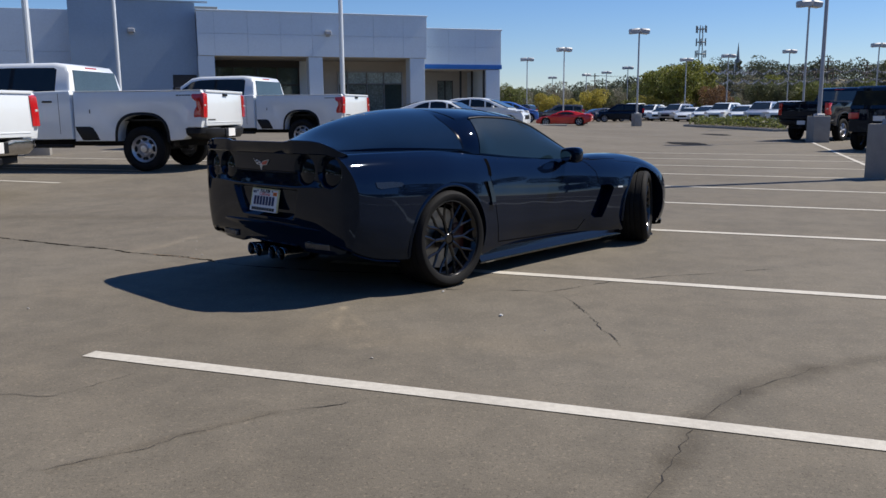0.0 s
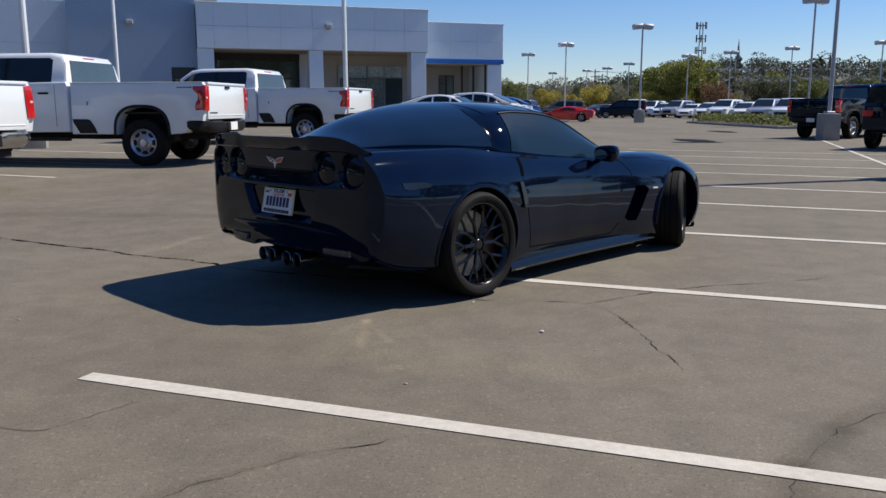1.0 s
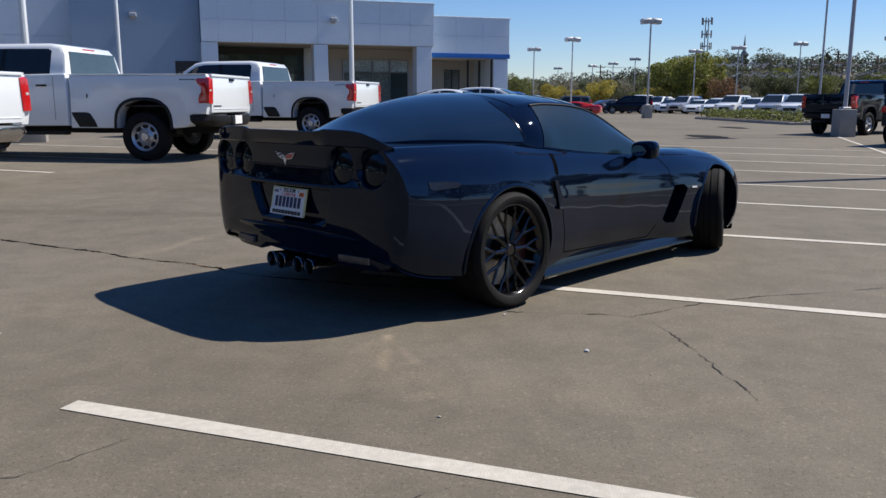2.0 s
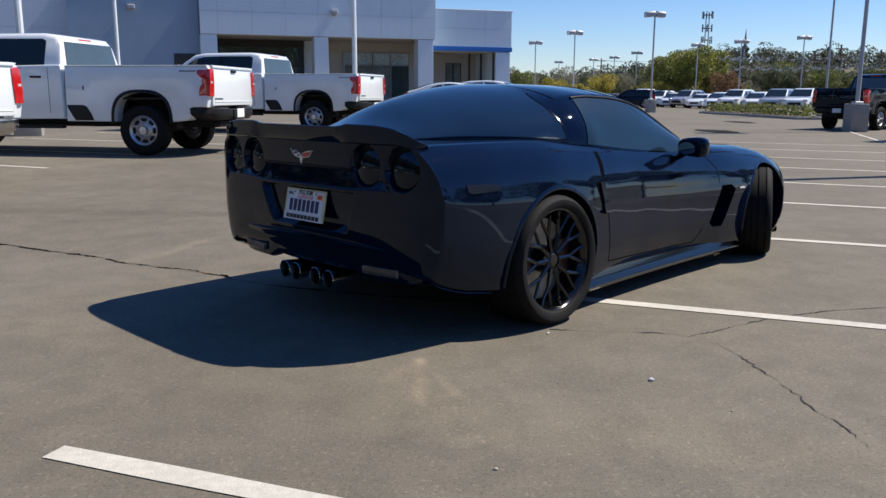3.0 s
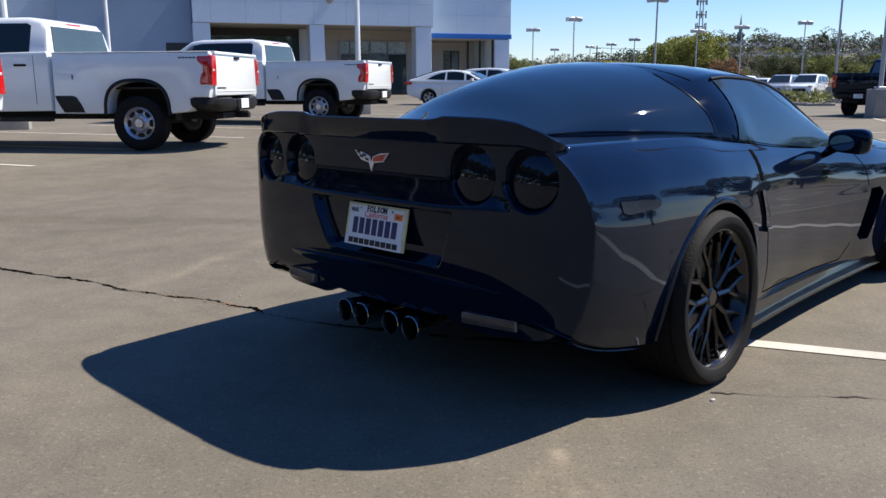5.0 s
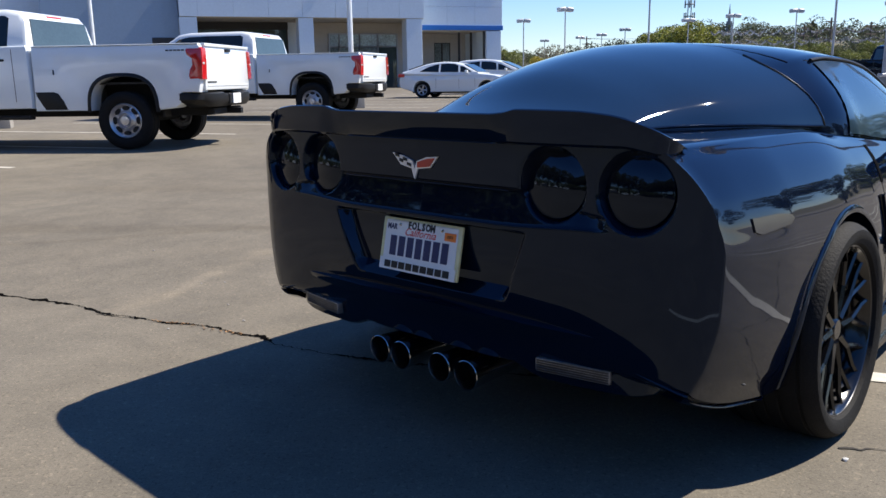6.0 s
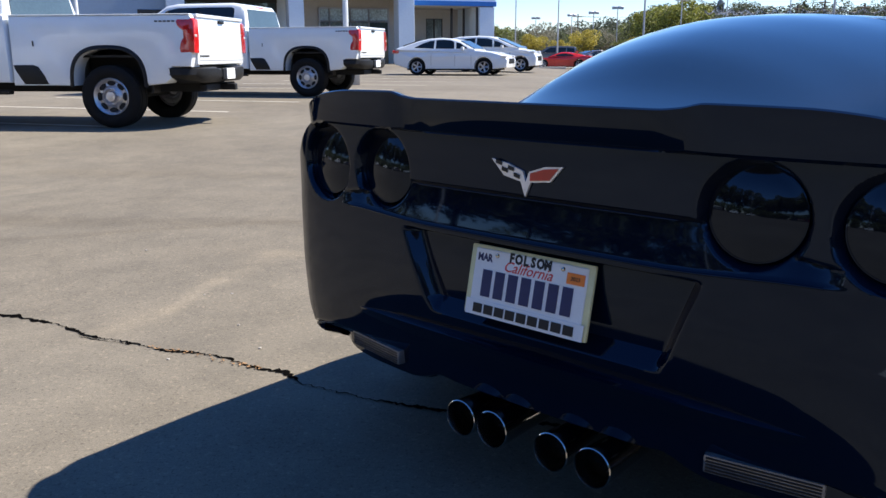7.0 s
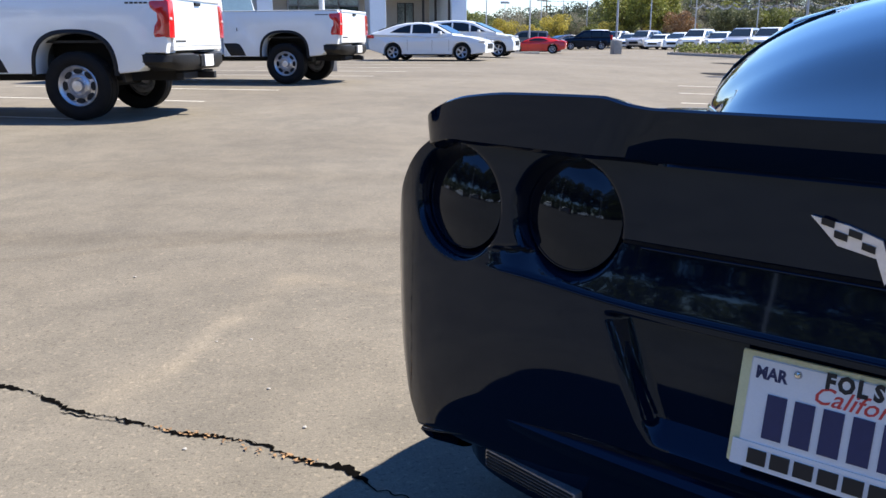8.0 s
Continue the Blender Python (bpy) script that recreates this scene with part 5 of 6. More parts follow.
    lower = [(1.40, 0.60), (1.40, 1.47), (1.42, 1.50), (3.28 + E, 1.46), (3.48 + E, 1.45), (front - 0.25, 1.36), (front, 1.24), (front + 0.03, 0.70), (front - 0.1, 0.56)] + arch(WB, 0.50, 0.545, 0.57, 14)
    bm = bmesh.new()
    slab(bm, lower, 1.0, 0.035)
    part("cab_body", bm, paint, t)
    tp = lambda y, z: 1 - 0.20 * max(0, (z - 1.45)) / 0.58
    cab = [(1.40, 1.42), (1.47, 1.86), (1.56, 1.985), (1.80, 2.03), (2.43 + E, 2.03), (2.73 + E, 1.985), (3.53 + E, 1.45), (3.53 + E, 1.42)]
    bm = bmesh.new()
    slab(bm, cab, 0.965, 0.07, tp)
    part("cab_roof", bm, paint, t)
    glass = M_PANE
    pane("door_window", t, [(1.72, 1.50), (1.73, 1.90), (1.80, 1.935), (2.58, 1.94), (2.60, 1.48)], 0.965, glass, tp)
    pane("window_pillar", t, [(2.60, 1.48), (2.58, 1.94), (2.675, 1.94), (2.68, 1.48)], 0.963, M_TRIM, tp)
    pane("door_window", t, [(2.68, 1.48), (2.675, 1.94), (3.15, 1.93), (3.40, 1.88), (3.96, 1.50)], 0.965, glass, tp)
    quad("rear_window", t, [(-0.79, 1.408, 1.50), (0.79, 1.408, 1.50), (0.72, 1.466, 1.89), (-0.72, 1.466, 1.89)], M_PANE_LIGHT, 0.02, "pale reflecting rear window")
    quad("windscreen", t, [(0.80, 3.49 + E, 1.47), (-0.80, 3.49 + E, 1.47), (-0.68, 2.77 + E, 1.95), (0.68, 2.77 + E, 1.95)], glass, 0.03)
    part("brake_light", bbox(-0.19, 0.19, 1.525, 1.60, 1.935, 1.965, 0.006), M_LAMP_RED, t, "red high brake light")
    for sx in (1, -1):
        for y in (1.74, 2.80):
            part("door_handle", bbox(min(sx * 0.99, sx * 1.03), max(sx * 0.99, sx * 1.03), y + 0.02, y + 0.22, 1.28, 1.315, 0.01), M_TRIM, t, "black door handle")
        for y in (2.64, 1.64):
            part("door_gap", bbox(min(sx * 0.99, sx * 1.0015), max(sx * 0.99, sx * 1.0015), y - 0.004, y + 0.004, 0.70, 1.45), M_SEAMGAP, t, sharp=0)
        mir = part("door_mirror", bbox(-0.13, 0.13, -0.05, 0.05, -0.14, 0.14, 0.03, 2), M_TRIM, t)
        mir.matrix_basis = pose(sx * 1.17, 2.96 + E, 1.60)
        part("mirror_arm", bbox(-0.13, 0.0, -0.02, 0.02, -0.03, 0.03), M_TRIM, mir) if sx > 0 else part("mirror_arm", bbox(0.0, 0.13, -0.02, 0.02, -0.03, 0.03), M_TRIM, mir)
        part("sill_bar", bbox(min(sx * 0.86, sx * 0.99), max(sx * 0.86, sx * 0.99), 1.45, WB - 0.62, 0.44, 0.50, 0.015), M_TRIM, t, "black side step")
        part("headlamp", bbox(min(sx * 0.62, sx * 0.97), max(sx * 0.62, sx * 0.97), front - 0.05, front + 0.035, 1.02, 1.20, 0.02), M_LAMP_CLEAR, t)
    part("grille", bbox(-0.62, 0.62, front - 0.03, front + 0.05, 0.84, 1.2, 0.03), M_TRIM, t)
    part("front_bumper", bbox(-0.98, 0.98, front - 0.12, front + 0.14, 0.50, 0.78, 0.05, 2), bumper, t)
    part("chassis", bbox(-0.46, 0.46, -1.05, front - 0.3, 0.46, 0.66), M_DARKWELL, t)
    for sx in (1, -1):
        part("wheel_house", bbox(min(sx * 0.42, sx * 0.94), max(sx * 0.42, sx * 0.94), -0.575, 0.575, 1.05, 1.075), M_TRIM, t)
        part("wheel_house_wall", bbox(min(sx * 0.40, sx * 0.43), max(sx * 0.40, sx * 0.43), -0.575, 0.575, 0.5, 1.075), M_DARKWELL, t)
        part("wheel_house_end", bbox(min(sx * 0.42, sx * 0.90), max(sx * 0.42, sx * 0.90), 0.55, 0.575, 0.6, 1.07), M_GREYCAR, t)
    bm = bmesh.new()
    tube(bm, [(-0.75, 0, R), (0.75, 0, R)], 0.055, n=10)
    part("rear_axle", bm, M_DARKWELL, t)
    for side_ in (1, -1):
        plain_wheel(t, R, 0.28, 0.245, side_ * 0.86, 0, side_, rim, "steel" if not black else "alloy")
        plain_wheel(t, R, 0.28, 0.245, side_ * 0.86, WB, side_, rim, "steel" if not black else "alloy")
    return t


def passenger_car(name, m, paint, label, spec, category="car", group=""):
    """A car from its side outline: spec holds the lengths and heights."""
    t = empty(name, m, label, category, group)
    R, WB, W = spec["r"], spec["wb"], spec["w"]
    zb = spec.get("zb", 0.24)
    lower = spec["lower"]
    poly = lower + arch(WB, R, R + 0.045, zb, 12) + arch(0, R, R + 0.045, zb, 12)
    bm = bmesh.new()
    slab(bm, poly, W, 0.05)
    belt = spec["belt"]
    for v in bm.verts:
        f = max(0, (v.co.z - 0.62) / (belt - 0.6))
        v.co.x *= 1 - 0.05 * f * f
        e = max(0, abs(v.co.y - WB / 2) - WB / 2 - 0.25)
        v.co.x *= 1 - 0.16 * e
    part("body", bm, paint, t)
    top = max(p[1] for p in spec["roof"])
    tp = lambda y, z: 1 - 0.23 * max(0, z - belt) / (top - belt)
    bm = bmesh.new()
    slab(bm, spec["roof"], W * 0.945, 0.06, tp)
    part("cabin", bm, paint, t)
    for p in spec["panes"]:
        pane("side_window", t, p, W * 0.945, M_PANE, tp)
    for nm, pts in spec["ends"]:
        k = [((1 if i in (0, 3) else -1) * W * 0.88 * tp(y, z), y, z) for i, (y, z) in enumerate(pts)]
        quad(nm, t, k, M_PANE, 0.03)
    for sx in (1, -1):
        for y0, y1, z0, z1, kind in spec["lamps"]:
            part("tail_lamp" if kind == "red" else "headlamp", bbox(min(sx * (W - 0.36), sx * (W - 0.06)), max(sx * (W - 0.36), sx * (W - 0.06)), y0, y1, z0, z1, 0.02), M_LAMP_RED if kind == "red" else M_LAMP_CLEAR, t)
        for y in spec.get("handles", ()):
            part("door_handle", bbox(min(sx * (W - 0.03), sx * (W + 0.02)), max(sx * (W - 0.03), sx * (W + 0.02)), y - 0.09, y + 0.09, belt - 0.14, belt - 0.115, 0.006), paint, t)
        for y in spec.get("gaps", ()):
            part("door_gap", bbox(min(sx * (W - 0.02), sx * (W + 0.0015)), max(sx * (W - 0.02), sx * (W + 0.0015)), y - 0.004, y + 0.004, zb + 0.12, belt - 0.2), M_SEAMGAP, t, sharp=0)
        mir = part("door_mirror", bbox(-0.10, 0.10, -0.05, 0.06, -0.06, 0.07, 0.03, 2), paint, t)
        mir.matrix_basis = pose(sx * (W + 0.03), spec["mirror"], belt + 0.06)
        part("sill", bbox(min(sx * (W - 0.12), sx * (W - 0.01)), max(sx * (W - 0.12), sx * (W - 0.01)), R + 0.12, WB - R - 0.12, zb - 0.05, zb + 0.02, 0.02), M_TRIM, t)
        for y in (0, WB):
            plain_wheel(t, R, spec.get("tw", 0.22), R * 0.67, sx * (W - 0.12), y, sx, M_STEEL, "alloy")
    nose = max(p[0] for p in lower)
    part("grille", bbox(-W * 0.5, W * 0.5, nose - 0.10, nose + 0.012, belt * 0.46, belt * 0.66, 0.02), M_TRIM, t, "dark front grille")
    part("underbody", bbox(-W + 0.26, W - 0.26, -0.5, WB + 0.5, zb - 0.05, 0.62), M_DARKWELL, t)
    part("number_plate", bbox(-0.16, 0.16, spec["rear"] - 0.012, spec["rear"] + 0.03, spec["plate"], spec["plate"] + 0.14), M_PLATE, t, sharp=0)
    return t


SEDAN = dict(r=0.325, wb=2.80, w=0.92, belt=0.98, rear=-1.04, plate=0.78, mirror=1.95, handles=(0.55, 1.45), gaps=(0.62, 1.62, 2.3),
             lower=[(-1.0, 0.42), (-1.05, 0.62), (-1.02, 0.95), (-0.86, 1.06), (-0.3, 1.03), (2.3, 0.98), (3.1, 0.90), (3.6, 0.76), (3.74, 0.60), (3.72, 0.30)],
             roof=[(-0.92, 0.98), (-0.90, 1.05), (-0.55, 1.15), (0.0, 1.33), (0.5, 1.43), (1.0, 1.46), (1.4, 1.43), (1.8, 1.32), (2.45, 0.99), (2.45, 0.96)],
             panes=[[(-0.12, 1.07), (0.22, 1.24), (0.55, 1.34), (0.72, 1.36), (0.72, 1.04)], [(0.80, 1.04), (0.80, 1.37), (1.1, 1.385), (1.4, 1.36), (1.55, 1.30), (1.58, 1.03)], [(1.66, 1.03), (1.64, 1.28), (1.8, 1.25), (2.15, 1.04)]],
             ends=[("rear_window", [(-0.62, 1.15), (-0.62, 1.15), (0.10, 1.37), (0.10, 1.37)]), ("windscreen", [(1.80, 1.335), (1.80, 1.335), (2.40, 1.02), (2.40, 1.02)])],
             lamps=[(-1.07, -0.80, 0.86, 0.98, "red"), (3.45, 3.70, 0.66, 0.76, "clear")])
HATCH = dict(r=0.33, wb=2.60, w=0.885, belt=1.05, rear=-0.84, plate=0.72, mirror=1.75, handles=(0.45, 1.3), gaps=(0.55, 1.45, 2.1),
             lower=[(-0.80, 0.42), (-0.85, 0.65), (-0.82, 1.05), (-0.70, 1.15), (2.1, 1.04), (2.9, 0.96), (3.25, 0.78), (3.32, 0.60), (3.30, 0.28)],
             roof=[(-0.80, 1.08), (-0.72, 1.30), (-0.62, 1.50), (-0.3, 1.56), (0.6, 1.60), (1.1, 1.57), (1.5, 1.47), (2.55, 1.02), (2.55, 0.98)],
             panes=[[(-0.35, 1.20), (-0.25, 1.40), (0.05, 1.47), (0.45, 1.50), (0.45, 1.14)], [(0.53, 1.13), (0.53, 1.50), (1.0, 1.48), (1.25, 1.42), (1.28, 1.10)], [(1.36, 1.10), (1.34, 1.39), (1.55, 1.33), (2.05, 1.09)]],
             ends=[("rear_window", [(-0.80, 1.17), (-0.80, 1.17), (-0.68, 1.47), (-0.68, 1.47)]), ("windscreen", [(1.52, 1.475), (1.52, 1.475), (2.50, 1.06), (2.50, 1.06)])],
             lamps=[(-0.86, -0.62, 0.92, 1.20, "red"), (2.95, 3.22, 0.80, 0.92, "clear")])
COUPE = dict(r=0.335, wb=2.70, w=0.95, belt=0.88, rear=-0.95, plate=0.62, mirror=1.8, handles=(0.9,), gaps=(0.75, 1.85), zb=0.18,
             lower=[(-0.90, 0.34), (-0.96, 0.55), (-0.94, 0.90), (-0.7, 0.96), (0.0, 0.93), (0.8, 0.86), (2.0, 0.84), (2.7, 0.80), (3.3, 0.64), (3.55, 0.45), (3.50, 0.22)],
             roof=[(-0.55, 0.93), (-0.2, 1.03), (0.4, 1.16), (0.9, 1.22), (1.3, 1.215), (1.6, 1.15), (2.35, 0.86), (2.35, 0.82)],
             panes=[[(0.35, 0.94), (0.62, 1.08), (1.0, 1.13), (1.35, 1.12), (1.6, 1.05), (2.05, 0.91)]],
             ends=[("rear_window", [(-0.25, 1.02), (-0.25, 1.02), (0.40, 1.165), (0.40, 1.165)]), ("windscreen", [(1.60, 1.155), (1.60, 1.155), (2.30, 0.89), (2.30, 0.89)])],
             lamps=[(-0.97, -0.80, 0.72, 0.84, "red"), (3.05, 3.30, 0.58, 0.66, "clear")])
SUV = dict(r=0.38, wb=2.95, w=0.98, belt=1.14, rear=-1.02, plate=0.82, mirror=2.0, handles=(0.6, 1.6), gaps=(0.6, 1.65, 2.5), zb=0.34,
           lower=[(-0.98, 0.50), (-1.03, 0.75), (-1.0, 1.12), (-0.9, 1.20), (2.5, 1.14), (3.5, 1.08), (3.85, 0.92), (3.90, 0.60), (3.85, 0.40)],
           roof=[(-0.99, 1.14), (-0.92, 1.60), (-0.80, 1.76), (-0.4, 1.82), (1.4, 1.84), (1.8, 1.78), (2.75, 1.16), (2.75, 1.10)],
           panes=[[(-0.80, 1.24), (-0.72, 1.60), (-0.05, 1.66), (-0.02, 1.22)], [(0.06, 1.22), (0.04, 1.67), (0.95, 1.69), (0.95, 1.20)], [(1.05, 1.20), (1.05, 1.69), (1.65, 1.66), (2.35, 1.20)]],
           ends=[("rear_window", [(-1.0, 1.24), (-1.0, 1.24), (-0.89, 1.64), (-0.89, 1.64)]), ("windscreen", [(1.82, 1.75), (1.82, 1.75), (2.68, 1.21), (2.68, 1.21)])],
           lamps=[(-1.05, -0.85, 0.95, 1.35, "red"), (3.60, 3.88, 0.82, 0.98, "clear")])


def parked(a, n, turn=0.0, dz=0.0):
    """The pose of a vehicle parked in a stall; turn 0: nose towards rising a."""
    x, y = an(a, n)
    return pose(x, y, hfun(x, y) + dz, 0, 0, STALL - 90 + turn)


pickup(parked(-11.17, 14.17, 191.5), M_WHITE, "white heavy-duty pickup with black bumper and steel wheels", group="white pickups in a row")
pickup(parked(-11.75, 21.38, 184), M_WHITE, "white heavy-duty pickup, second along the row of stalls", group="white pickups in a row")
pickup(parked(-11.4, 9.07, 184), M_WHITE, "white heavy-duty pickup with chrome rear bumper", bumper=M_CHROME, group="white pickups in a row")
passenger_car("sedan", parked(-14.5, 36.6), M_WHITE, "white four-door sedan with a sloping roof parked nose out", SEDAN)
passenger_car("hatchback", parked(-13.9, 41.6), M_WHITE, "white compact hatchback parked beside the sedan", HATCH)
passenger_car("hatchback", pose(4.4, 62.5, hfun(4.4, 62.5), 0, 0, -80), M_BLUECAR, "bright blue compact hatchback", HATCH)
passenger_car("sports_car", pose(11.9, 67.5, 0, 0, 0, 72), M_REDCAR, "bright red low sports car on the far side of the lot", COUPE)
pickup(pose(14.65, 32.3, 0, 0, 0, -52), M_BLACK, "black pickup parked nose in beyond the lamp post", True, group="black vehicles along the line")
JEEP = dict(r=0.40, wb=2.75, w=0.93, belt=1.20, rear=-0.72, plate=0.86, mirror=1.9, handles=(0.6, 1.4), gaps=(0.55, 1.45), zb=0.48,
            lower=[(-0.68, 0.55), (-0.70, 0.80), (-0.70, 1.18), (-0.66, 1.22), (1.95, 1.22), (2.0, 1.16), (3.2, 1.10), (3.28, 0.95), (3.28, 0.62)],
            roof=[(-0.70, 1.20), (-0.66, 1.78), (-0.58, 1.84), (1.35, 1.85), (1.5, 1.82), (1.95, 1.22), (1.95, 1.15)],
            panes=[[(-0.55, 1.28), (-0.52, 1.70), (0.30, 1.72), (0.30, 1.28)], [(0.40, 1.28), (0.40, 1.72), (1.35, 1.72), (1.72, 1.28)]],
            ends=[("rear_window", [(-0.69, 1.30), (-0.69, 1.30), (-0.665, 1.70), (-0.665, 1.70)]), ("windscreen", [(1.52, 1.76), (1.52, 1.76), (1.92, 1.27), (1.92, 1.27)])],
            lamps=[(-0.72, -0.62, 0.92, 1.10, "red"), (3.22, 3.32, 0.88, 1.05, "clear")])
jeep = passenger_car("off_roader", pose(12.85, 24.2, 0, 0, 0, -52), M_BLACK, "black boxy off-roader parked beside the black pickup", JEEP, "car", "black vehicles along the line")

# the far rows
rnd = random.Random(11)
for i in range(10):
    f = i / 9
    x, y = 28.6 - 3.6 * f, 67.0 + 33 * f
    kind = [SUV, SUV, HATCH, SUV, HATCH, SEDAN, SUV, HATCH, SUV, None][i]
    p = pose(x, y, hfun(x, y), 0, 0, 140 + rnd.uniform(-6, 6)) @ Matrix.Translation((0, -1.45, 0))
    if kind is None:
        pickup(p, M_WHITE, "white pickup in the far row of stock cars", group="white stock cars in the far row")
    else:
        passenger_car("suv" if kind is SUV else "hatchback" if kind is HATCH else "sedan", p, M_SILVER if i in (1, 6) else M_WHITE, ("silver" if i in (1, 6) else "white") + (" sport utility vehicle" if kind is SUV else " compact car") + " in the far row", kind, "car", "white stock cars in the far row")
for i, (x, y, paint, word, kind, turn) in enumerate([(9.2, 84, M_NAVYCAR, "navy blue", SUV, 60), (12.6, 88, M_GREYCAR, "dark grey", SEDAN, -70), (14.6, 86, M_GREYCAR, "dark grey", SUV, 75), (17.6, 90, M_NAVYCAR, "navy blue", SEDAN, -75), (20.8, 86, M_BLACK, "black", SUV, 80),
                                                     (7.0, 78, M_SILVER, "silver", SEDAN, 65)]):
    passenger_car("suv" if kind is SUV else "sedan", pose(x, y, hfun(x, y), 0, 0, turn), paint, word + " car parked by the trees at the lot's edge", kind, "car", "stock cars by the trees")
# cars and trees on the street side behind the walk, seen in the coupe's gloss
for x, y, paint, word, kind, turn in [(-12, -34, M_WHITE, "white", SEDAN, 82), (-21, -36, M_REDCAR, "red", SEDAN, 85), (-4, -35, M_WHITE, "white", SUV, 95), (7, -36, M_SILVER, "silver", SEDAN, 88), (17, -35, M_WHITE, "white", SUV, 85), (-29, -36, M_GREYCAR, "dark grey", SUV, 90),
                                      (-42, -16, M_WHITE, "white", SEDAN, 5), (-42, -7, M_WHITE, "white", SEDAN, -4), (-42, 2, M_GREYCAR, "dark grey", SUV, 3), (-43, 11, M_WHITE, "white", SUV, 0), (-42, 20, M_SILVER, "silver", SEDAN, 5), (-43, 29, M_WHITE, "white", SEDAN, -3)]:
    passenger_car("suv" if kind is SUV else "sedan", pose(x, y, 0, 0, 0, turn), paint, word + " car parked on the street side of the lot", kind, "car", "stock cars on the street side")


# ---- the showroom ----
def showroom():
    b = empty("showroom_building", pose(-17.1, 59.1, -0.14, 0, 0, 17.5) @ Matrix.Diagonal((1.47, 1.47, 1.47, 1)), "pale grey flat-roofed car showroom with a recessed glazed front", "building")

    def wall(name, x0, x1, y0, y1, z0, z1, material=M_WALL, label="", bev=0.01):
        return part(name, bbox(x0, x1, y0, y1, z0, z1, bev), material, b, label)

    def panels(u0, u1, v, z0, z1, nu, nz, material):
        for i in range(nu):
            for j in range(nz):
                a0, a1 = u0 + (u1 - u0) * i / nu, u0 + (u1 - u0) * (i + 1) / nu
                c0, c1 = z0 + (z1 - z0) * j / nz, z0 + (z1 - z0) * (j + 1) / nz
                wall("cladding_panel", a0 + 0.004, a1 - 0.004, v - 0.03, v + 0.02, c0 + 0.004, c1 - 0.004, material, bev=0.004)

    def glazing(u0, u1, v, z0, z1, nu, nz, name="window", frame_mat=M_BRONZE, glass=M_SHOPGLASS):
        w = new(name)
        w.parent = b
        w["label"] = "large shop window in dark frames"
        part("pane", bbox(u0, u1, v, v + 0.02, z0, z1), glass, w, sharp=0)
        for i in range(nu + 1):
            u = u0 + (u1 - u0) * i / nu
            part("mullion", bbox(u - 0.035, u + 0.035, v - 0.06, v + 0.05, z0, z1, 0.004), frame_mat, w)
        for j in range(nz + 1):
            z = z0 + (z1 - z0) * j / nz
            part("transom", bbox(u0, u1, v - 0.055, v + 0.045, z - 0.035, z + 0.035, 0.004), frame_mat, w)

    L = 11.78
    wall("wall_core", 0.36, L, 3.2, 16, 0, 5.8, M_WALL)
    wall("fascia", 0.36, L, 0.03, 3.25, 3.72, 5.75, M_WALLDARK)
    seams_u = (0.36, 1.15, 2.71, 4.27, 5.83, 7.39, 8.95, 10.51, L)
    for u0, u1 in zip(seams_u, seams_u[1:]):
        panels(u0, u1, 0.0, 3.68, 5.75, 1, 2, M_WALL)
    wall("parapet_cap", 0.33, L + 0.05, -0.06, 0.3, 5.75, 5.82, M_WALL)
    wall("soffit", 0.38, L - 0.02, 0.05, 3.2, 3.66, 3.718, M_SOFFIT, "tan soffit")
    for u0, u1 in ((0.34, 1.10), (5.62, 6.32), (10.86, 11.66)):
        wall("column", u0, u1, 0.0, 0.8, 0, 3.66, M_WALL)
    glazing(1.05, 5.55, 3.12, 0.1, 3.55, 4, 3)
    wall("back_wall", 6.3, 11.75, 3.10, 3.2, 0, 3.66, M_SOFFIT)
    # upper panes carry the brighter painted-in outdoors, most lower ones the dimmer
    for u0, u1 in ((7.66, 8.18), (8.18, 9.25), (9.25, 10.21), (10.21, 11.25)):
        glazing(u0, u1, 3.04, 2.47, 3.10, 1, 1, frame_mat=M_POLE, glass=M_SHOP_PAINTED_BRIGHT)
        glazing(u0, u1, 3.04, 0.3, 2.47, 1, 1, frame_mat=M_POLE, glass=M_SHOP_PAINTED_DIM if u0 < 10 else M_SHOPGLASS)
    wall("lintel", 0.9, 5.6, 3.02, 3.14, 3.3, 3.66, M_BRONZE)
    wall("roof", 0.36, L, 0.3, 16, 5.60, 5.70, M_CONC, "flat roof")
    # entrance wing with the blue band
    wall("wing_wall", L + 0.02, L + 4.6, 4.2, 15, 0, 5.15, M_WALL)
    wall("wing_fascia", L + 0.02, L + 4.55, 1.05, 4.2, 3.40, 5.26, M_WALLDARK)
    panels(L + 0.02, L + 4.58, 1.02, 3.44, 5.26, 3, 2, M_WALL)
    wall("blue_band", L + 0.02, L + 4.62, 0.96, 1.3, 3.20, 3.44, M_BLUEBAND, "bright blue band over the entrance")
    wall("wing_soffit", L + 0.05, L + 4.5, 1.1, 4.2, 3.16, 3.20, M_SOFFIT)
    wall("pier", L + 3.70, L + 4.52, 1.0, 4.2, 0, 3.16, M_WALL)
    wall("entrance_panel", L + 0.05, L + 1.88, 4.05, 4.2, 0, 3.16, M_SOFFIT)
    # door glass with the dimmer outdoors painted into its colour
    glazing(L + 1.88, L + 2.82, 4.12, 0.05, 2.7, 2, 1, "entrance_door", glass=M_SHOP_PAINTED_DIM)
    wall("door_head", L + 1.88, L + 2.82, 4.05, 4.2, 2.7, 3.16, M_SOFFIT)
    wall("entrance_wall", L + 2.82, L + 3.72, 4.05, 4.2, 0, 3.16, M_SOFFIT)
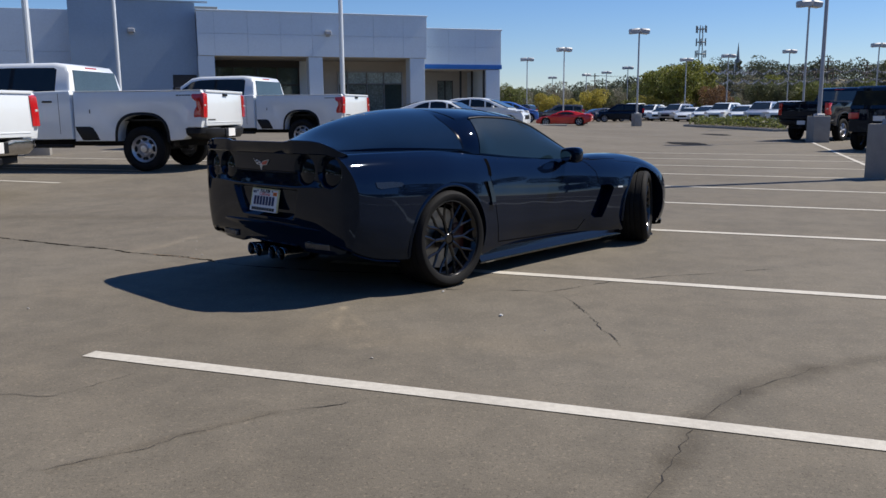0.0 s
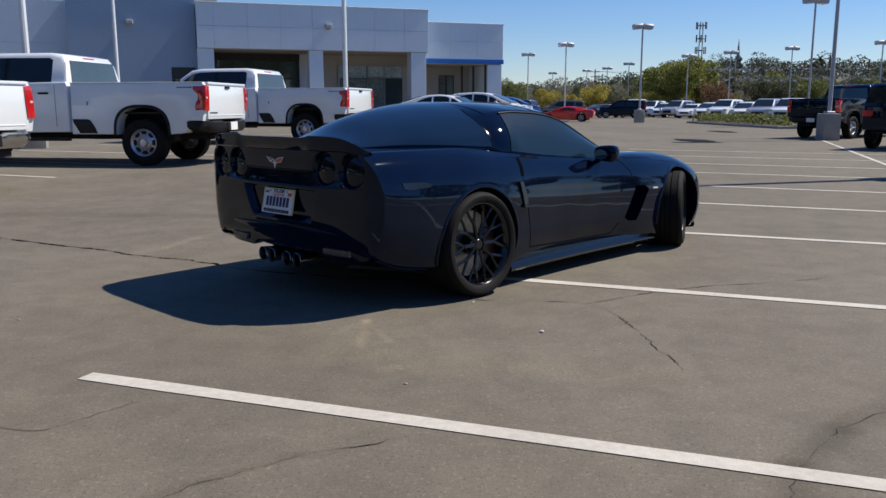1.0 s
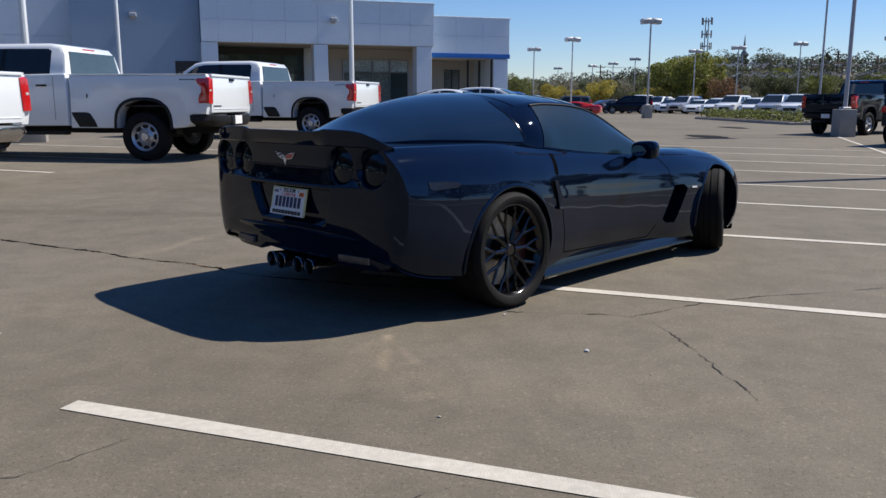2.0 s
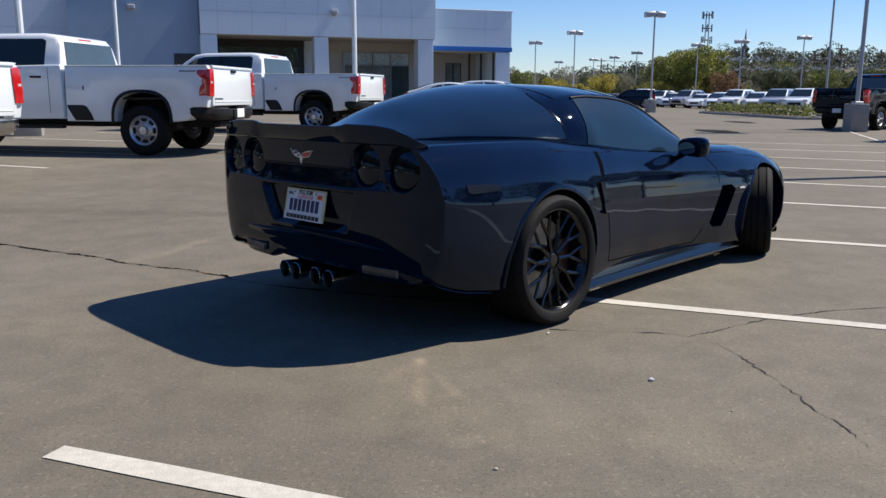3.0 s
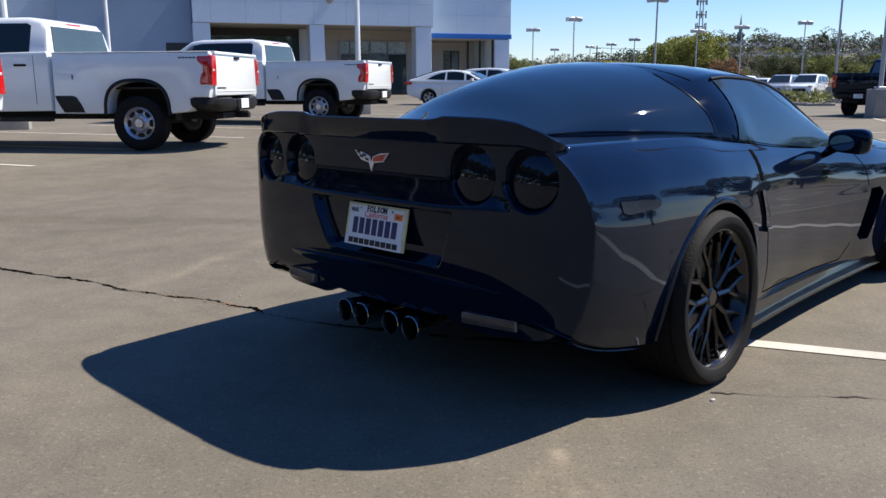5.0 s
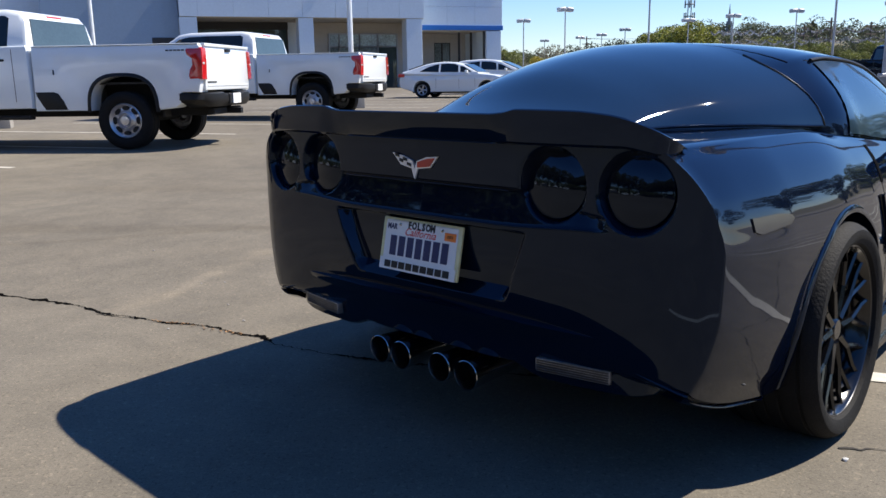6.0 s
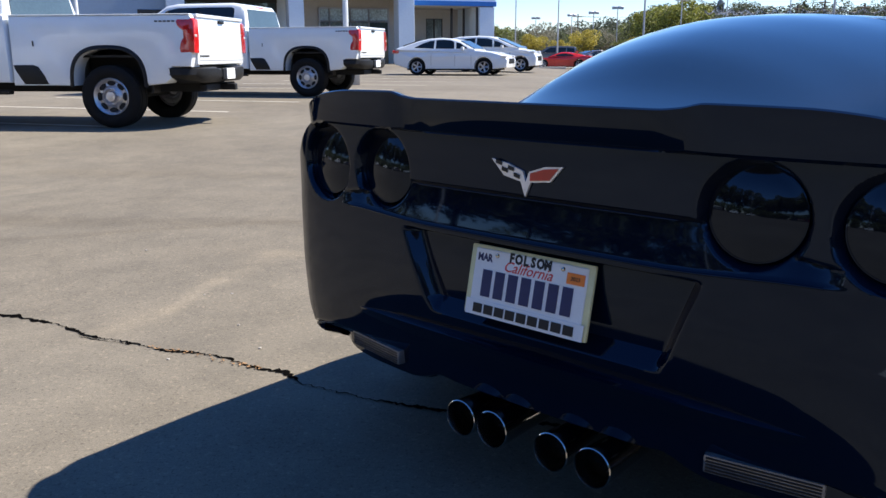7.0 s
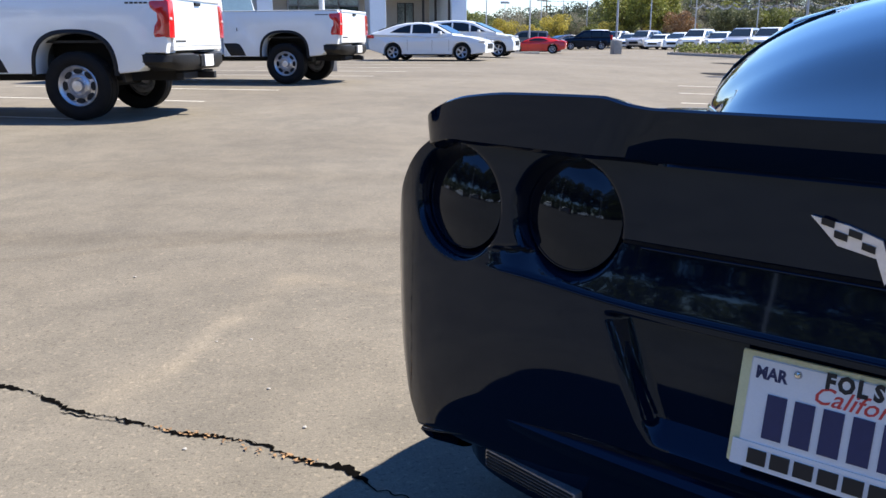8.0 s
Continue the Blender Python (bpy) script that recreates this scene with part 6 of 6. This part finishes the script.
    # the last upright, against the pier, draws the dark line along its left edge
    for u, v in ((L + 2.73, 2.4), (L + 3.41, 2.4), (L + 3.64, 1.15)):
        wall("post", u - 0.05, u + 0.05, v, v + 0.1, 0, 3.16, M_BRONZE)
    wall("wing_cap", L, L + 4.65, 0.96, 1.3, 5.26, 5.32, M_WALL)
    # tall grey block and the long wing beyond it
    wall("tall_block", -5.3, 0.34, 0.9, 16, 0, 6.22, M_WALLDARK)
    panels(-5.3, 0.34, 0.87, 0.0, 6.22, 1, 1, M_WALLDARK)
    wall("block_cap", -5.35, 0.95, 0.80, 1.1, 6.22, 6.29, M_WALLDARK)
    wall("service_door", -0.85, 0.25, 0.80, 0.87, 0.0, 2.80, M_BRONZE, "dark service door")
    wall("long_wing", -26.0, -5.34, 2.4, 16, 0, 5.9, M_WALL)
    panels(-26.0, -5.34, 2.37, 0.0, 5.9, 6, 3, M_WALL)
    for u, v in ((-2.6, 0.80), (6.6, -0.05)):
        lamp = new("wall_lamp")
        lamp.parent = b
        part("lamp_box", bbox(u - 0.16, u + 0.16, v - 0.22, v, 4.75, 4.93, 0.02), M_POLE, lamp)
        part("lamp_plate", bbox(u - 0.10, u + 0.10, v - 0.02, v + 0.02, 4.65, 5.0), M_POLE, lamp)
    wall("roof_unit", 0.3, 1.5, 2.5, 4.0, 5.8, 6.25, M_CONC, "pale roof unit")


showroom()


# ---- lamp posts ----
def lamp_post(x, y, height, heads=2, turn=0.0, base=True, r=0.075, material=M_POLE, label="tall grey lot lamp post with box heads on a concrete base"):
    z = hfun(x, y)
    t = empty("lamp_post", pose(x, y, z, 0, 0, turn), label, "lamp post", "lot lamp posts")
    bm = bmesh.new()
    tube(bm, [(0, 0, 0.0), (0, 0, height * 0.5), (0, 0, height)], r, r * 0.8, 10)
    part("pole", bm, material, t)
    if base:
        bm = bbox(-0.30, 0.30, -0.30, 0.30, -0.05, 0.95, 0.03, 2)
        part("footing", bm, M_CONC, t, "square concrete footing")
        part("base_cover", bbox(-0.15, 0.15, -0.15, 0.15, 0.93, 1.03, 0.02), material, t)
    for k in range(heads):
        sx = 1 if k == 0 else -1
        head = new("lamp_head")
        head.parent = t
        head.matrix_basis = pose(sx * 0.40, 0, height + 0.02, 0, sx * 5, 0)
        bm = bmesh.new()
        slab(bm, [(-0.27, -0.16), (-0.30, 0.10), (-0.22, 0.20), (0.22, 0.20), (0.30, 0.10), (0.27, -0.16)], 0.335, 0.03)
        part("housing", bm, M_HEAD, head)
        part("lens", bbox(-0.28, 0.28, -0.22, 0.22, -0.185, -0.155, 0.01), M_LENSW, head)
        part("arm", bbox(min(-sx * 0.40, -sx * 0.30), max(-sx * 0.40, -sx * 0.30), -0.03, 0.03, -0.02, 0.05), material, head)
    return t


lamp_post(13.78, 30.45, 6.8, 2, 0)
lamp_post(7.74, 15.02, 7.7, 2, 20, r=0.125)
lamp_post(15.36, 63.0, 7.0, 2, 10)
for x, y, hgt, turn in [(10.75, 95.3, 7.0, 5), (12.5, 80.0, 6.95, 20), (21.2, 146, 6.95, 0), (25.3, 136, 6.95, 30), (26.9, 128, 6.95, 10), (27.0, 114.7, 6.95, 0), (29.7, 97.4, 6.95, 10), (32.4, 91.2, 6.95, 0), (38.6, 90.0, 7.3, 12), (22.2, 50.2, 7.3, 15), (41.5, 77.5, 6.95, 10)]:
    lamp_post(x, y, hgt, 2, turn, r=0.07, material=M_POLE, label="grey lot lamp post far across the lot")
for x, y in ((-10.42, 22.0), (-13.6, 36.3), (-3.35, 29.4)):
    lamp_post(x, y, 9.0, 2, 20, True, 0.085, M_WHITE, "slim white lot lamp post behind the pickups")
lamp_post(-9.0, -24.0, 8.6, 2, 0)
for y in (-10.0, 6.0, 20.0):
    lamp_post(-33.0, y, 8.6, 2, 0)


# ---- planting ----
def leaves(bm, c, rad, n, size, rnd, flat=0.8, hollow=0.45):
    """Small bent leaf clumps scattered through a crown."""
    for _ in range(n):
        d = Vector((rnd.gauss(0, 1), rnd.gauss(0, 1), rnd.gauss(0, 1))).normalized()
        rr = hollow + (1 - hollow) * rnd.random() ** 0.6
        p = Vector(c) + Vector((d.x * rad[0], d.y * rad[1], d.z * rad[2])) * rr
        a = Vector((rnd.gauss(0, 1), rnd.gauss(0, 1), rnd.gauss(0, 1) * flat)).normalized()
        b = a.orthogonal().normalized()
        b.rotate(Matrix.Rotation(rnd.uniform(0, 6.28), 3, a))
        s = size * rnd.uniform(0.5, 1.3)
        e = a.cross(b) * s * 0.5
        v = [bm.verts.new(p + b * s), bm.verts.new(p + e), bm.verts.new(p - b * s * 0.8), bm.verts.new(p - e * 1.1)]
        v[1].co += a * s * 0.3
        bm.faces.new(v)


def make_tree(name, seed, height, spread, material, label, lobes=9, dense=130, size=0.28, trunk=0.3, tall=1.0):
    rnd = random.Random(seed)
    t = empty(name, pose(0, 0, 0), label, "tree", "trees round the lot")
    bm = bmesh.new()
    top = height * 0.72
    pts = [(0, 0, -0.2), (rnd.uniform(-0.1, 0.1), 0.05, height * trunk), (rnd.uniform(-0.2, 0.2), rnd.uniform(-0.2, 0.2), top)]
    tube(bm, pts, 0.035 * height, 0.008 * height, 7)
    crown = bmesh.new()
    for k in range(lobes):
        a = 2 * math.pi * k / lobes * 2.4 + rnd.uniform(-0.4, 0.4)
        f = (k + 0.5) / lobes
        z = height * (trunk + 0.12 + (0.78 - trunk) * f)
        rr = spread * (0.62 * math.sin(math.pi * min(1, 0.25 + 0.75 * (1 - f))) + 0.08) * rnd.uniform(0.7, 1.15)
        c = (math.cos(a) * rr, math.sin(a) * rr, z)
        tube(bm, [(0, 0, height * (trunk + 0.35 * f * 0.8)), (c[0] * 0.5, c[1] * 0.5, z * 0.9), c], 0.012 * height, 0.003 * height, 5)
        q = spread * rnd.uniform(0.33, 0.52)
        leaves(crown, c, (q, q, q * 0.75 * tall), dense, size, rnd)
    part("trunk", bm, M_BARK, t)
    part("crown", crown, material, t, sharp=0)
    return t


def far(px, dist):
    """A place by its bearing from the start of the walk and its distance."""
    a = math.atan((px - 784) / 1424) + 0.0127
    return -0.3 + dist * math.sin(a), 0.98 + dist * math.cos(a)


proto = {
    "green": make_tree("broadleaf_tree", 1, 7.0, 3.4, M_LEAF, "green broadleaf tree at the edge of the lot", 11, 420, 0.17),
    "green2": make_tree("broadleaf_tree", 2, 5.6, 2.6, M_LEAF, "smaller green broadleaf tree at the edge of the lot", 9, 380, 0.15),
    "yellow": make_tree("yellowing_tree", 3, 4.6, 2.4, M_LEAFY, "young tree with yellow-green autumn leaves", 9, 400, 0.135),
    "dark": make_tree("dark_tree", 4, 8.0, 3.6, M_LEAFD, "dark green evergreen tree", 11, 420, 0.18),
    "grey": make_tree("grey_tree", 5, 7.0, 3.2, M_LEAFG, "thin grey-green tree behind the lot", 9, 250, 0.16),
    "bright": make_tree("broadleaf_tree", 7, 7.0, 3.2, M_LEAFB, "large bright yellow-green tree behind the stock cars", 13, 430, 0.17),
    "rust": make_tree("rusty_tree", 8, 4.6, 2.4, M_LEAFR, "small tree with rust-brown leaves", 8, 330, 0.14),
    "cypress": make_tree("cypress_tree", 6, 9.0, 1.2, M_LEAFD, "slender dark cypress on the hill", 26, 160, 0.16, 0.02, 1.8),
}
rnd = random.Random(21)
plan = []
for px in range(893, 1130, 17):
    if min(abs(px - q) for q in (966, 1007, 1050)) > 12:
        plan.append((rnd.choice(["green2", "grey", "dark"]), px + rnd.uniform(-5, 5), rnd.uniform(108, 122), rnd.uniform(0.42, 0.66)))
plan += [("yellow", 966, 104, 0.74), ("yellow", 1007, 108, 0.60), ("yellow", 1050, 103, 0.84), ("yellow", 1140, 106, 0.66), ("green2", 905, 103, 0.80)]
for px in range(886, 1140, 14):
    plan.append((rnd.choice(["grey", "grey", "dark", "green2"]), px + rnd.uniform(-6, 6), rnd.uniform(138, 165), rnd.uniform(0.5, 0.9)))
plan += [("bright", 1166, 113, 0.98), ("bright", 1196, 108, 1.04), ("bright", 1226, 115, 1.0), ("dark", 1147, 122, 0.72), ("rust", 1256, 106, 0.90), ("rust", 1270, 112, 0.72), ("grey", 1242, 120, 0.80)]
plan += [("green2", 1290, 124, 0.52), ("dark", 1333, 114, 0.60), ("dark", 1352, 118, 0.66), ("dark", 1372, 113, 0.60), ("grey", 1310, 128, 0.5), ("green", 1392, 120, 0.72)]
for px in range(1410, 1600, 21):
    plan.append((rnd.choice(["green2", "dark", "dark", "green"]), px + rnd.uniform(-5, 5), rnd.uniform(112, 135), rnd.uniform(0.46, 0.72)))
for px in range(1590, 2500, 60):
    plan.append((rnd.choice(["green", "dark", "green2"]), px, rnd.uniform(90, 120), rnd.uniform(0.55, 0.85)))
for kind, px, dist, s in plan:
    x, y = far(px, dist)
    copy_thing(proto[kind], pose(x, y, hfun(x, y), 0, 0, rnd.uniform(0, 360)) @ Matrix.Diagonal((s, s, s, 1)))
for i in range(24):
    x, y = -82 + i * 6.4 + rnd.uniform(-1, 1), rnd.uniform(-54, -46)
    s = rnd.uniform(1.7, 2.5)
    copy_thing(proto["green2"], pose(x + 3, y + 4, -2.6, 0, 0, rnd.uniform(0, 360)) @ Matrix.Diagonal((1.7, 1.7, 1.35, 1)))
    copy_thing(proto[rnd.choice(["green", "dark", "green2", "dark"])], pose(x, y, 0, 0, 0, rnd.uniform(0, 360)) @ Matrix.Diagonal((s, s, s, 1)))
for i in range(16):
    x, y = -56 + rnd.uniform(-4, 2), -46 + i * 6.2
    s = rnd.uniform(1.6, 2.3)
    copy_thing(proto["green2"], pose(x + 4, y + 3, -2.6, 0, 0, rnd.uniform(0, 360)) @ Matrix.Diagonal((1.7, 1.7, 1.35, 1)))
    copy_thing(proto[rnd.choice(["green", "dark", "dark"])], pose(x, y, 0, 0, 0, rnd.uniform(0, 360)) @ Matrix.Diagonal((s, s, s, 1)))
for i in range(8):
    x, y = 40 + rnd.uniform(-3, 3), -20 + i * 8
    copy_thing(proto[rnd.choice(["green", "dark"])], pose(x, y, 0, 0, 0, rnd.uniform(0, 360)) @ Matrix.Diagonal((1.1, 1.1, 1.1, 1)))


def hill_height(x, y):
    d = math.hypot(x, y)
    a = math.degrees(math.atan2(x, y))
    rise = cr([(-60, 0.0), (2, 0.0), (8, 3.0), (14, 9.0), (18, 14.5), (24, 14.0), (30, 12.5), (40, 15), (70, 10)], a)[0]
    f = min(1, max(0, (d - 165) / 95))
    return 0.74 * rise * f * f * (3 - 2 * f) + noise.noise((x * 0.02, y * 0.02, 0)) * 1.2 * f - 0.3


rows = []
for i in range(26):
    d = 160 + i * 8 if i < 22 else 336 + (i - 22) * 120
    rows.append([(d * math.sin(math.radians(a)), d * math.cos(math.radians(a)), hill_height(d * math.sin(math.radians(a)), d * math.cos(math.radians(a)))) for a in range(-40, 72, 2)])
hill = grid_mesh("hill", rows, M_HILL, None, 0, flip=True)
tagged(hill, "low dry wooded hill beyond the lot", "hill", kind="structure")

bm = bmesh.new()
for i in range(470):
    a, d = math.radians(rnd.uniform(3, 62)), rnd.uniform(185, 300)
    x, y = d * math.sin(a), d * math.cos(a)
    q = rnd.uniform(1.7, 3.6)
    for k in range(3):
        f = (1.0, 0.72, 0.6)[k]
        c = (x + rnd.uniform(-0.7, 0.7) * q * (k > 0), y + rnd.uniform(-0.7, 0.7) * q * (k > 0), hill_height(x, y) + q * (0.75, 1.3, 0.6)[k])
        leaves(bm, c, (q * f, q * f, q * f * rnd.uniform(0.7, 0.95)), (240, 130, 100)[k], 0.30, rnd, hollow=0.7)
woods = obj("hill_woods", bm, M_WOODS, None, 0)
tagged(woods, "dark woods covering the far hill", "woods", kind="stuff")
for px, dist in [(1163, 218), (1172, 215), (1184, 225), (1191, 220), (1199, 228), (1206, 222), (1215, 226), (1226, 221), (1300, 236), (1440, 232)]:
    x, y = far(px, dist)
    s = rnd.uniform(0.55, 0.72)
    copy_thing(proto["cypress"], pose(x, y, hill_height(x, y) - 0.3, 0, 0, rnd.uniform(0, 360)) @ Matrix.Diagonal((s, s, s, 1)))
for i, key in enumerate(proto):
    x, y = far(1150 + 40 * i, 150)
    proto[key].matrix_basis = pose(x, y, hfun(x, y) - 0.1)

# kerbed island with low shrubs
x0, y0, x1, y1 = 18.4, 45.2, 19.6, 60.6
isl = empty("planting_island", pose(0, 0, 0), "kerbed island with low grey-green shrubs", "planting bed")
bm = bmesh.new()
box(bm, x0 - 0.15, x1 + 0.15, y0 - 0.15, y1 + 0.15, -0.05, 0.15, 0.03)
part("kerb", bm, M_CONC, isl)
part("soil", bbox(x0, x1, y0, y1, 0.1, 0.17), M_BARK, isl)
bm = bmesh.new()
for i in range(26):
    leaves(bm, (rnd.uniform(x0 + 0.2, x1 - 0.2), y0 + (y1 - y0) * i / 25, 0.45), (0.62, 0.62, 0.36), 70, 0.11, rnd)
part("shrubs", bm, M_LEAF, isl, sharp=0)
kerb = part("kerb_island", bbox(6.6, 10.6, 66.2, 66.9, -0.02, 0.15, 0.03), M_CONC, None)
tagged(kerb, "pale concrete kerb beside the red sports car", "kerb", kind="structure")


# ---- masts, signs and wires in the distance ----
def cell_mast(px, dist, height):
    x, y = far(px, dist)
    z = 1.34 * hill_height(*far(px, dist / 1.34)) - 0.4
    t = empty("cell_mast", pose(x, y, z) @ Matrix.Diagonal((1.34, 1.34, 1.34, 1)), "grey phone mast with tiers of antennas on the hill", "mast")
    for dx in (-0.5, 0.5):
        bm = bmesh.new()
        tube(bm, [(dx, 0, -1), (dx * 0.8, 0, height)], 0.17, 0.12, 6)
        part("leg", bm, M_POLEDARK, t)
    for k, zz in enumerate((height - 0.5, height - 3.9, height - 7.0)):
        for j in range(6):
            a = math.radians(60 * j + 15 * k)
            q = part("antenna", bbox(-0.15, 0.15, -0.1, 0.1, -0.95, 0.95, 0.04), M_POLEDARK, t)
            q.matrix_basis = pose(1.35 * math.cos(a), 1.35 * math.sin(a), zz, 0, 0, 60 * j)
        bm = bmesh.new()
        tube(bm, [(1.35 * math.cos(math.radians(30 * j)), 1.35 * math.sin(math.radians(30 * j)), zz) for j in range(13)], 0.09, n=5)
        part("ring", bm, M_POLEDARK, t)


cell_mast(1231, 315, 14.6)
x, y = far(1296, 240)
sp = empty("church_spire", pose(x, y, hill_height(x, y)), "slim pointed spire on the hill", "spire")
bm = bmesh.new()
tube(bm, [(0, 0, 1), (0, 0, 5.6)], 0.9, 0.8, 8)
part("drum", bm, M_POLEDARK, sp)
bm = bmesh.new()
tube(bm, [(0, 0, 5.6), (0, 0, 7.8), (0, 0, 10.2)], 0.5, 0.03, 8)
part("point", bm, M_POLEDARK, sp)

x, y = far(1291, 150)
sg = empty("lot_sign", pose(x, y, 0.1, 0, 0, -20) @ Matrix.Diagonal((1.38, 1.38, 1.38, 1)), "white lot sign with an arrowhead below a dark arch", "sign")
bm = bmesh.new()
tube(bm, [(0, 0, -0.9), (0, 0, 6.5)], 0.06, n=8)
part("post", bm, M_POLE, sg)
part("board", bbox(-0.95, 0.95, -0.08, 0.0, 2.75, 3.45, 0.03), M_WHITE, sg)
quad("arrow", sg, [(-0.62, -0.06, 2.78), (0.0, -0.06, 1.25), (0.62, -0.06, 2.78)], M_WHITE, 0.06)
bm = bmesh.new()
tube(bm, [(0.72 * math.cos(math.pi * i / 12), -0.04, 3.45 + 0.72 * math.sin(math.pi * i / 12)) for i in range(13)], 0.10, n=6)
part("arch_frame", bm, M_POLEDARK, sg, "dark arch on top of the sign")
for k in range(4):
    part("board_bar", bbox(-0.7 + 0.38 * k, -0.42 + 0.38 * k, -0.1, -0.078, 3.0, 3.2), M_NAVY, sg, sharp=0)


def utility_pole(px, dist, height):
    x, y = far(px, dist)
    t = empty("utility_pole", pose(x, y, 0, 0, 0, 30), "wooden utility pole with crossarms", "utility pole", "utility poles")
    bm = bmesh.new()
    tube(bm, [(0, 0, 0), (0, 0, height)], 0.16, 0.11, 8)
    part("pole", bm, M_BARK, t)
    for zz in (height - 0.5, height - 1.5):
        part("crossarm", bbox(-1.1, 1.1, -0.07, 0.07, zz - 0.07, zz + 0.07), M_BARK, t)
    return x, y


tops = []
for px, dist, hgt in ((1409, 126, 7.4), (1432, 132, 7.0), (1452, 120, 7.8), (1050, 170, 8.6), (1462, 140, 7.0), (1520, 122, 7.2)):
    x, y = utility_pole(px, dist, hgt)
    tops.append((x, y, hgt - 0.4))
bm = bmesh.new()
for p, q in zip(tops, tops[1:]):
    for dz in (0, -1.0):
        tube(bm, [Vector(p).lerp(Vector(q), i / 8) + Vector((0, 0, dz - 0.9 * math.sin(math.pi * i / 8))) for i in range(9)], 0.02, n=4)
wires = obj("power_lines", bm, M_TRIM, None, 0)
tagged(wires, "thin dark overhead power lines", "wires", kind="stuff")

bm = bmesh.new()
flags = bmesh.new()
for z, d0, d1, pa, pb in ((4.9, 80, 86, 1252, 1400), (4.1, 84, 90, 1258, 1405), (5.0, 84, 92, 1395, 1600), (4.2, 88, 96, 1400, 1600), (4.6, 95, 99, 1300, 1560), (5.3, 90, 95, 1240, 1330)):
    a, c = Vector((*far(pa, d0), z)), Vector((*far(pb, d1), z))
    pts = [a.lerp(c, i / 60) + Vector((0, 0, -0.35 * math.sin(math.pi * (i % 10) / 10))) for i in range(61)]
    tube(bm, pts, 0.012, n=4)
    d = (c - a).normalized() * 0.12
    for i in range(1, 60):
        p = pts[i]
        v = [flags.verts.new(p - d), flags.verts.new(p + d), flags.verts.new(p + Vector((0, 0, -0.22)))]
        flags.faces.new(v)
string = empty("pennant_strings", pose(0, 0, 0), "strings of small pale pennants across the far lot", "pennants")
part("cord", bm, M_TRIM, string, sharp=0)
part("bunting", flags, M_FLAG, string, sharp=0)["kind"] = "stuff"


# dry leaf crumbs caught in the crack
bm = bmesh.new()
rnd = random.Random(33)
path = [Vector(p) for p in ((-2.80, 8.03), (-2.62, 7.955), (-2.28, 7.755))]
for i in range(70):
    f = rnd.random() ** 0.6 * 2
    k = min(1, int(f))
    q = path[k].lerp(path[k + 1], f - k) + Vector((rnd.gauss(0, 0.010), rnd.gauss(0, 0.010)))
    c = Vector((q.x, q.y, hfun(q.x, q.y) + 0.006))
    a, sz = rnd.uniform(0, 6.28), rnd.uniform(0.003, 0.010)
    u, w = Vector((math.cos(a), math.sin(a), rnd.uniform(-0.2, 0.3))) * sz, Vector((-math.sin(a), math.cos(a), rnd.uniform(-0.2, 0.3))) * sz * 0.5
    bm.faces.new([bm.verts.new(c + u), bm.verts.new(c + w), bm.verts.new(c - u), bm.verts.new(c - w)])
litter = obj("leaf_crumbs", bm, M_LITTER, None, 0)
tagged(litter, "dry brown leaf crumbs caught in the crack", "leaf litter", kind="stuff")
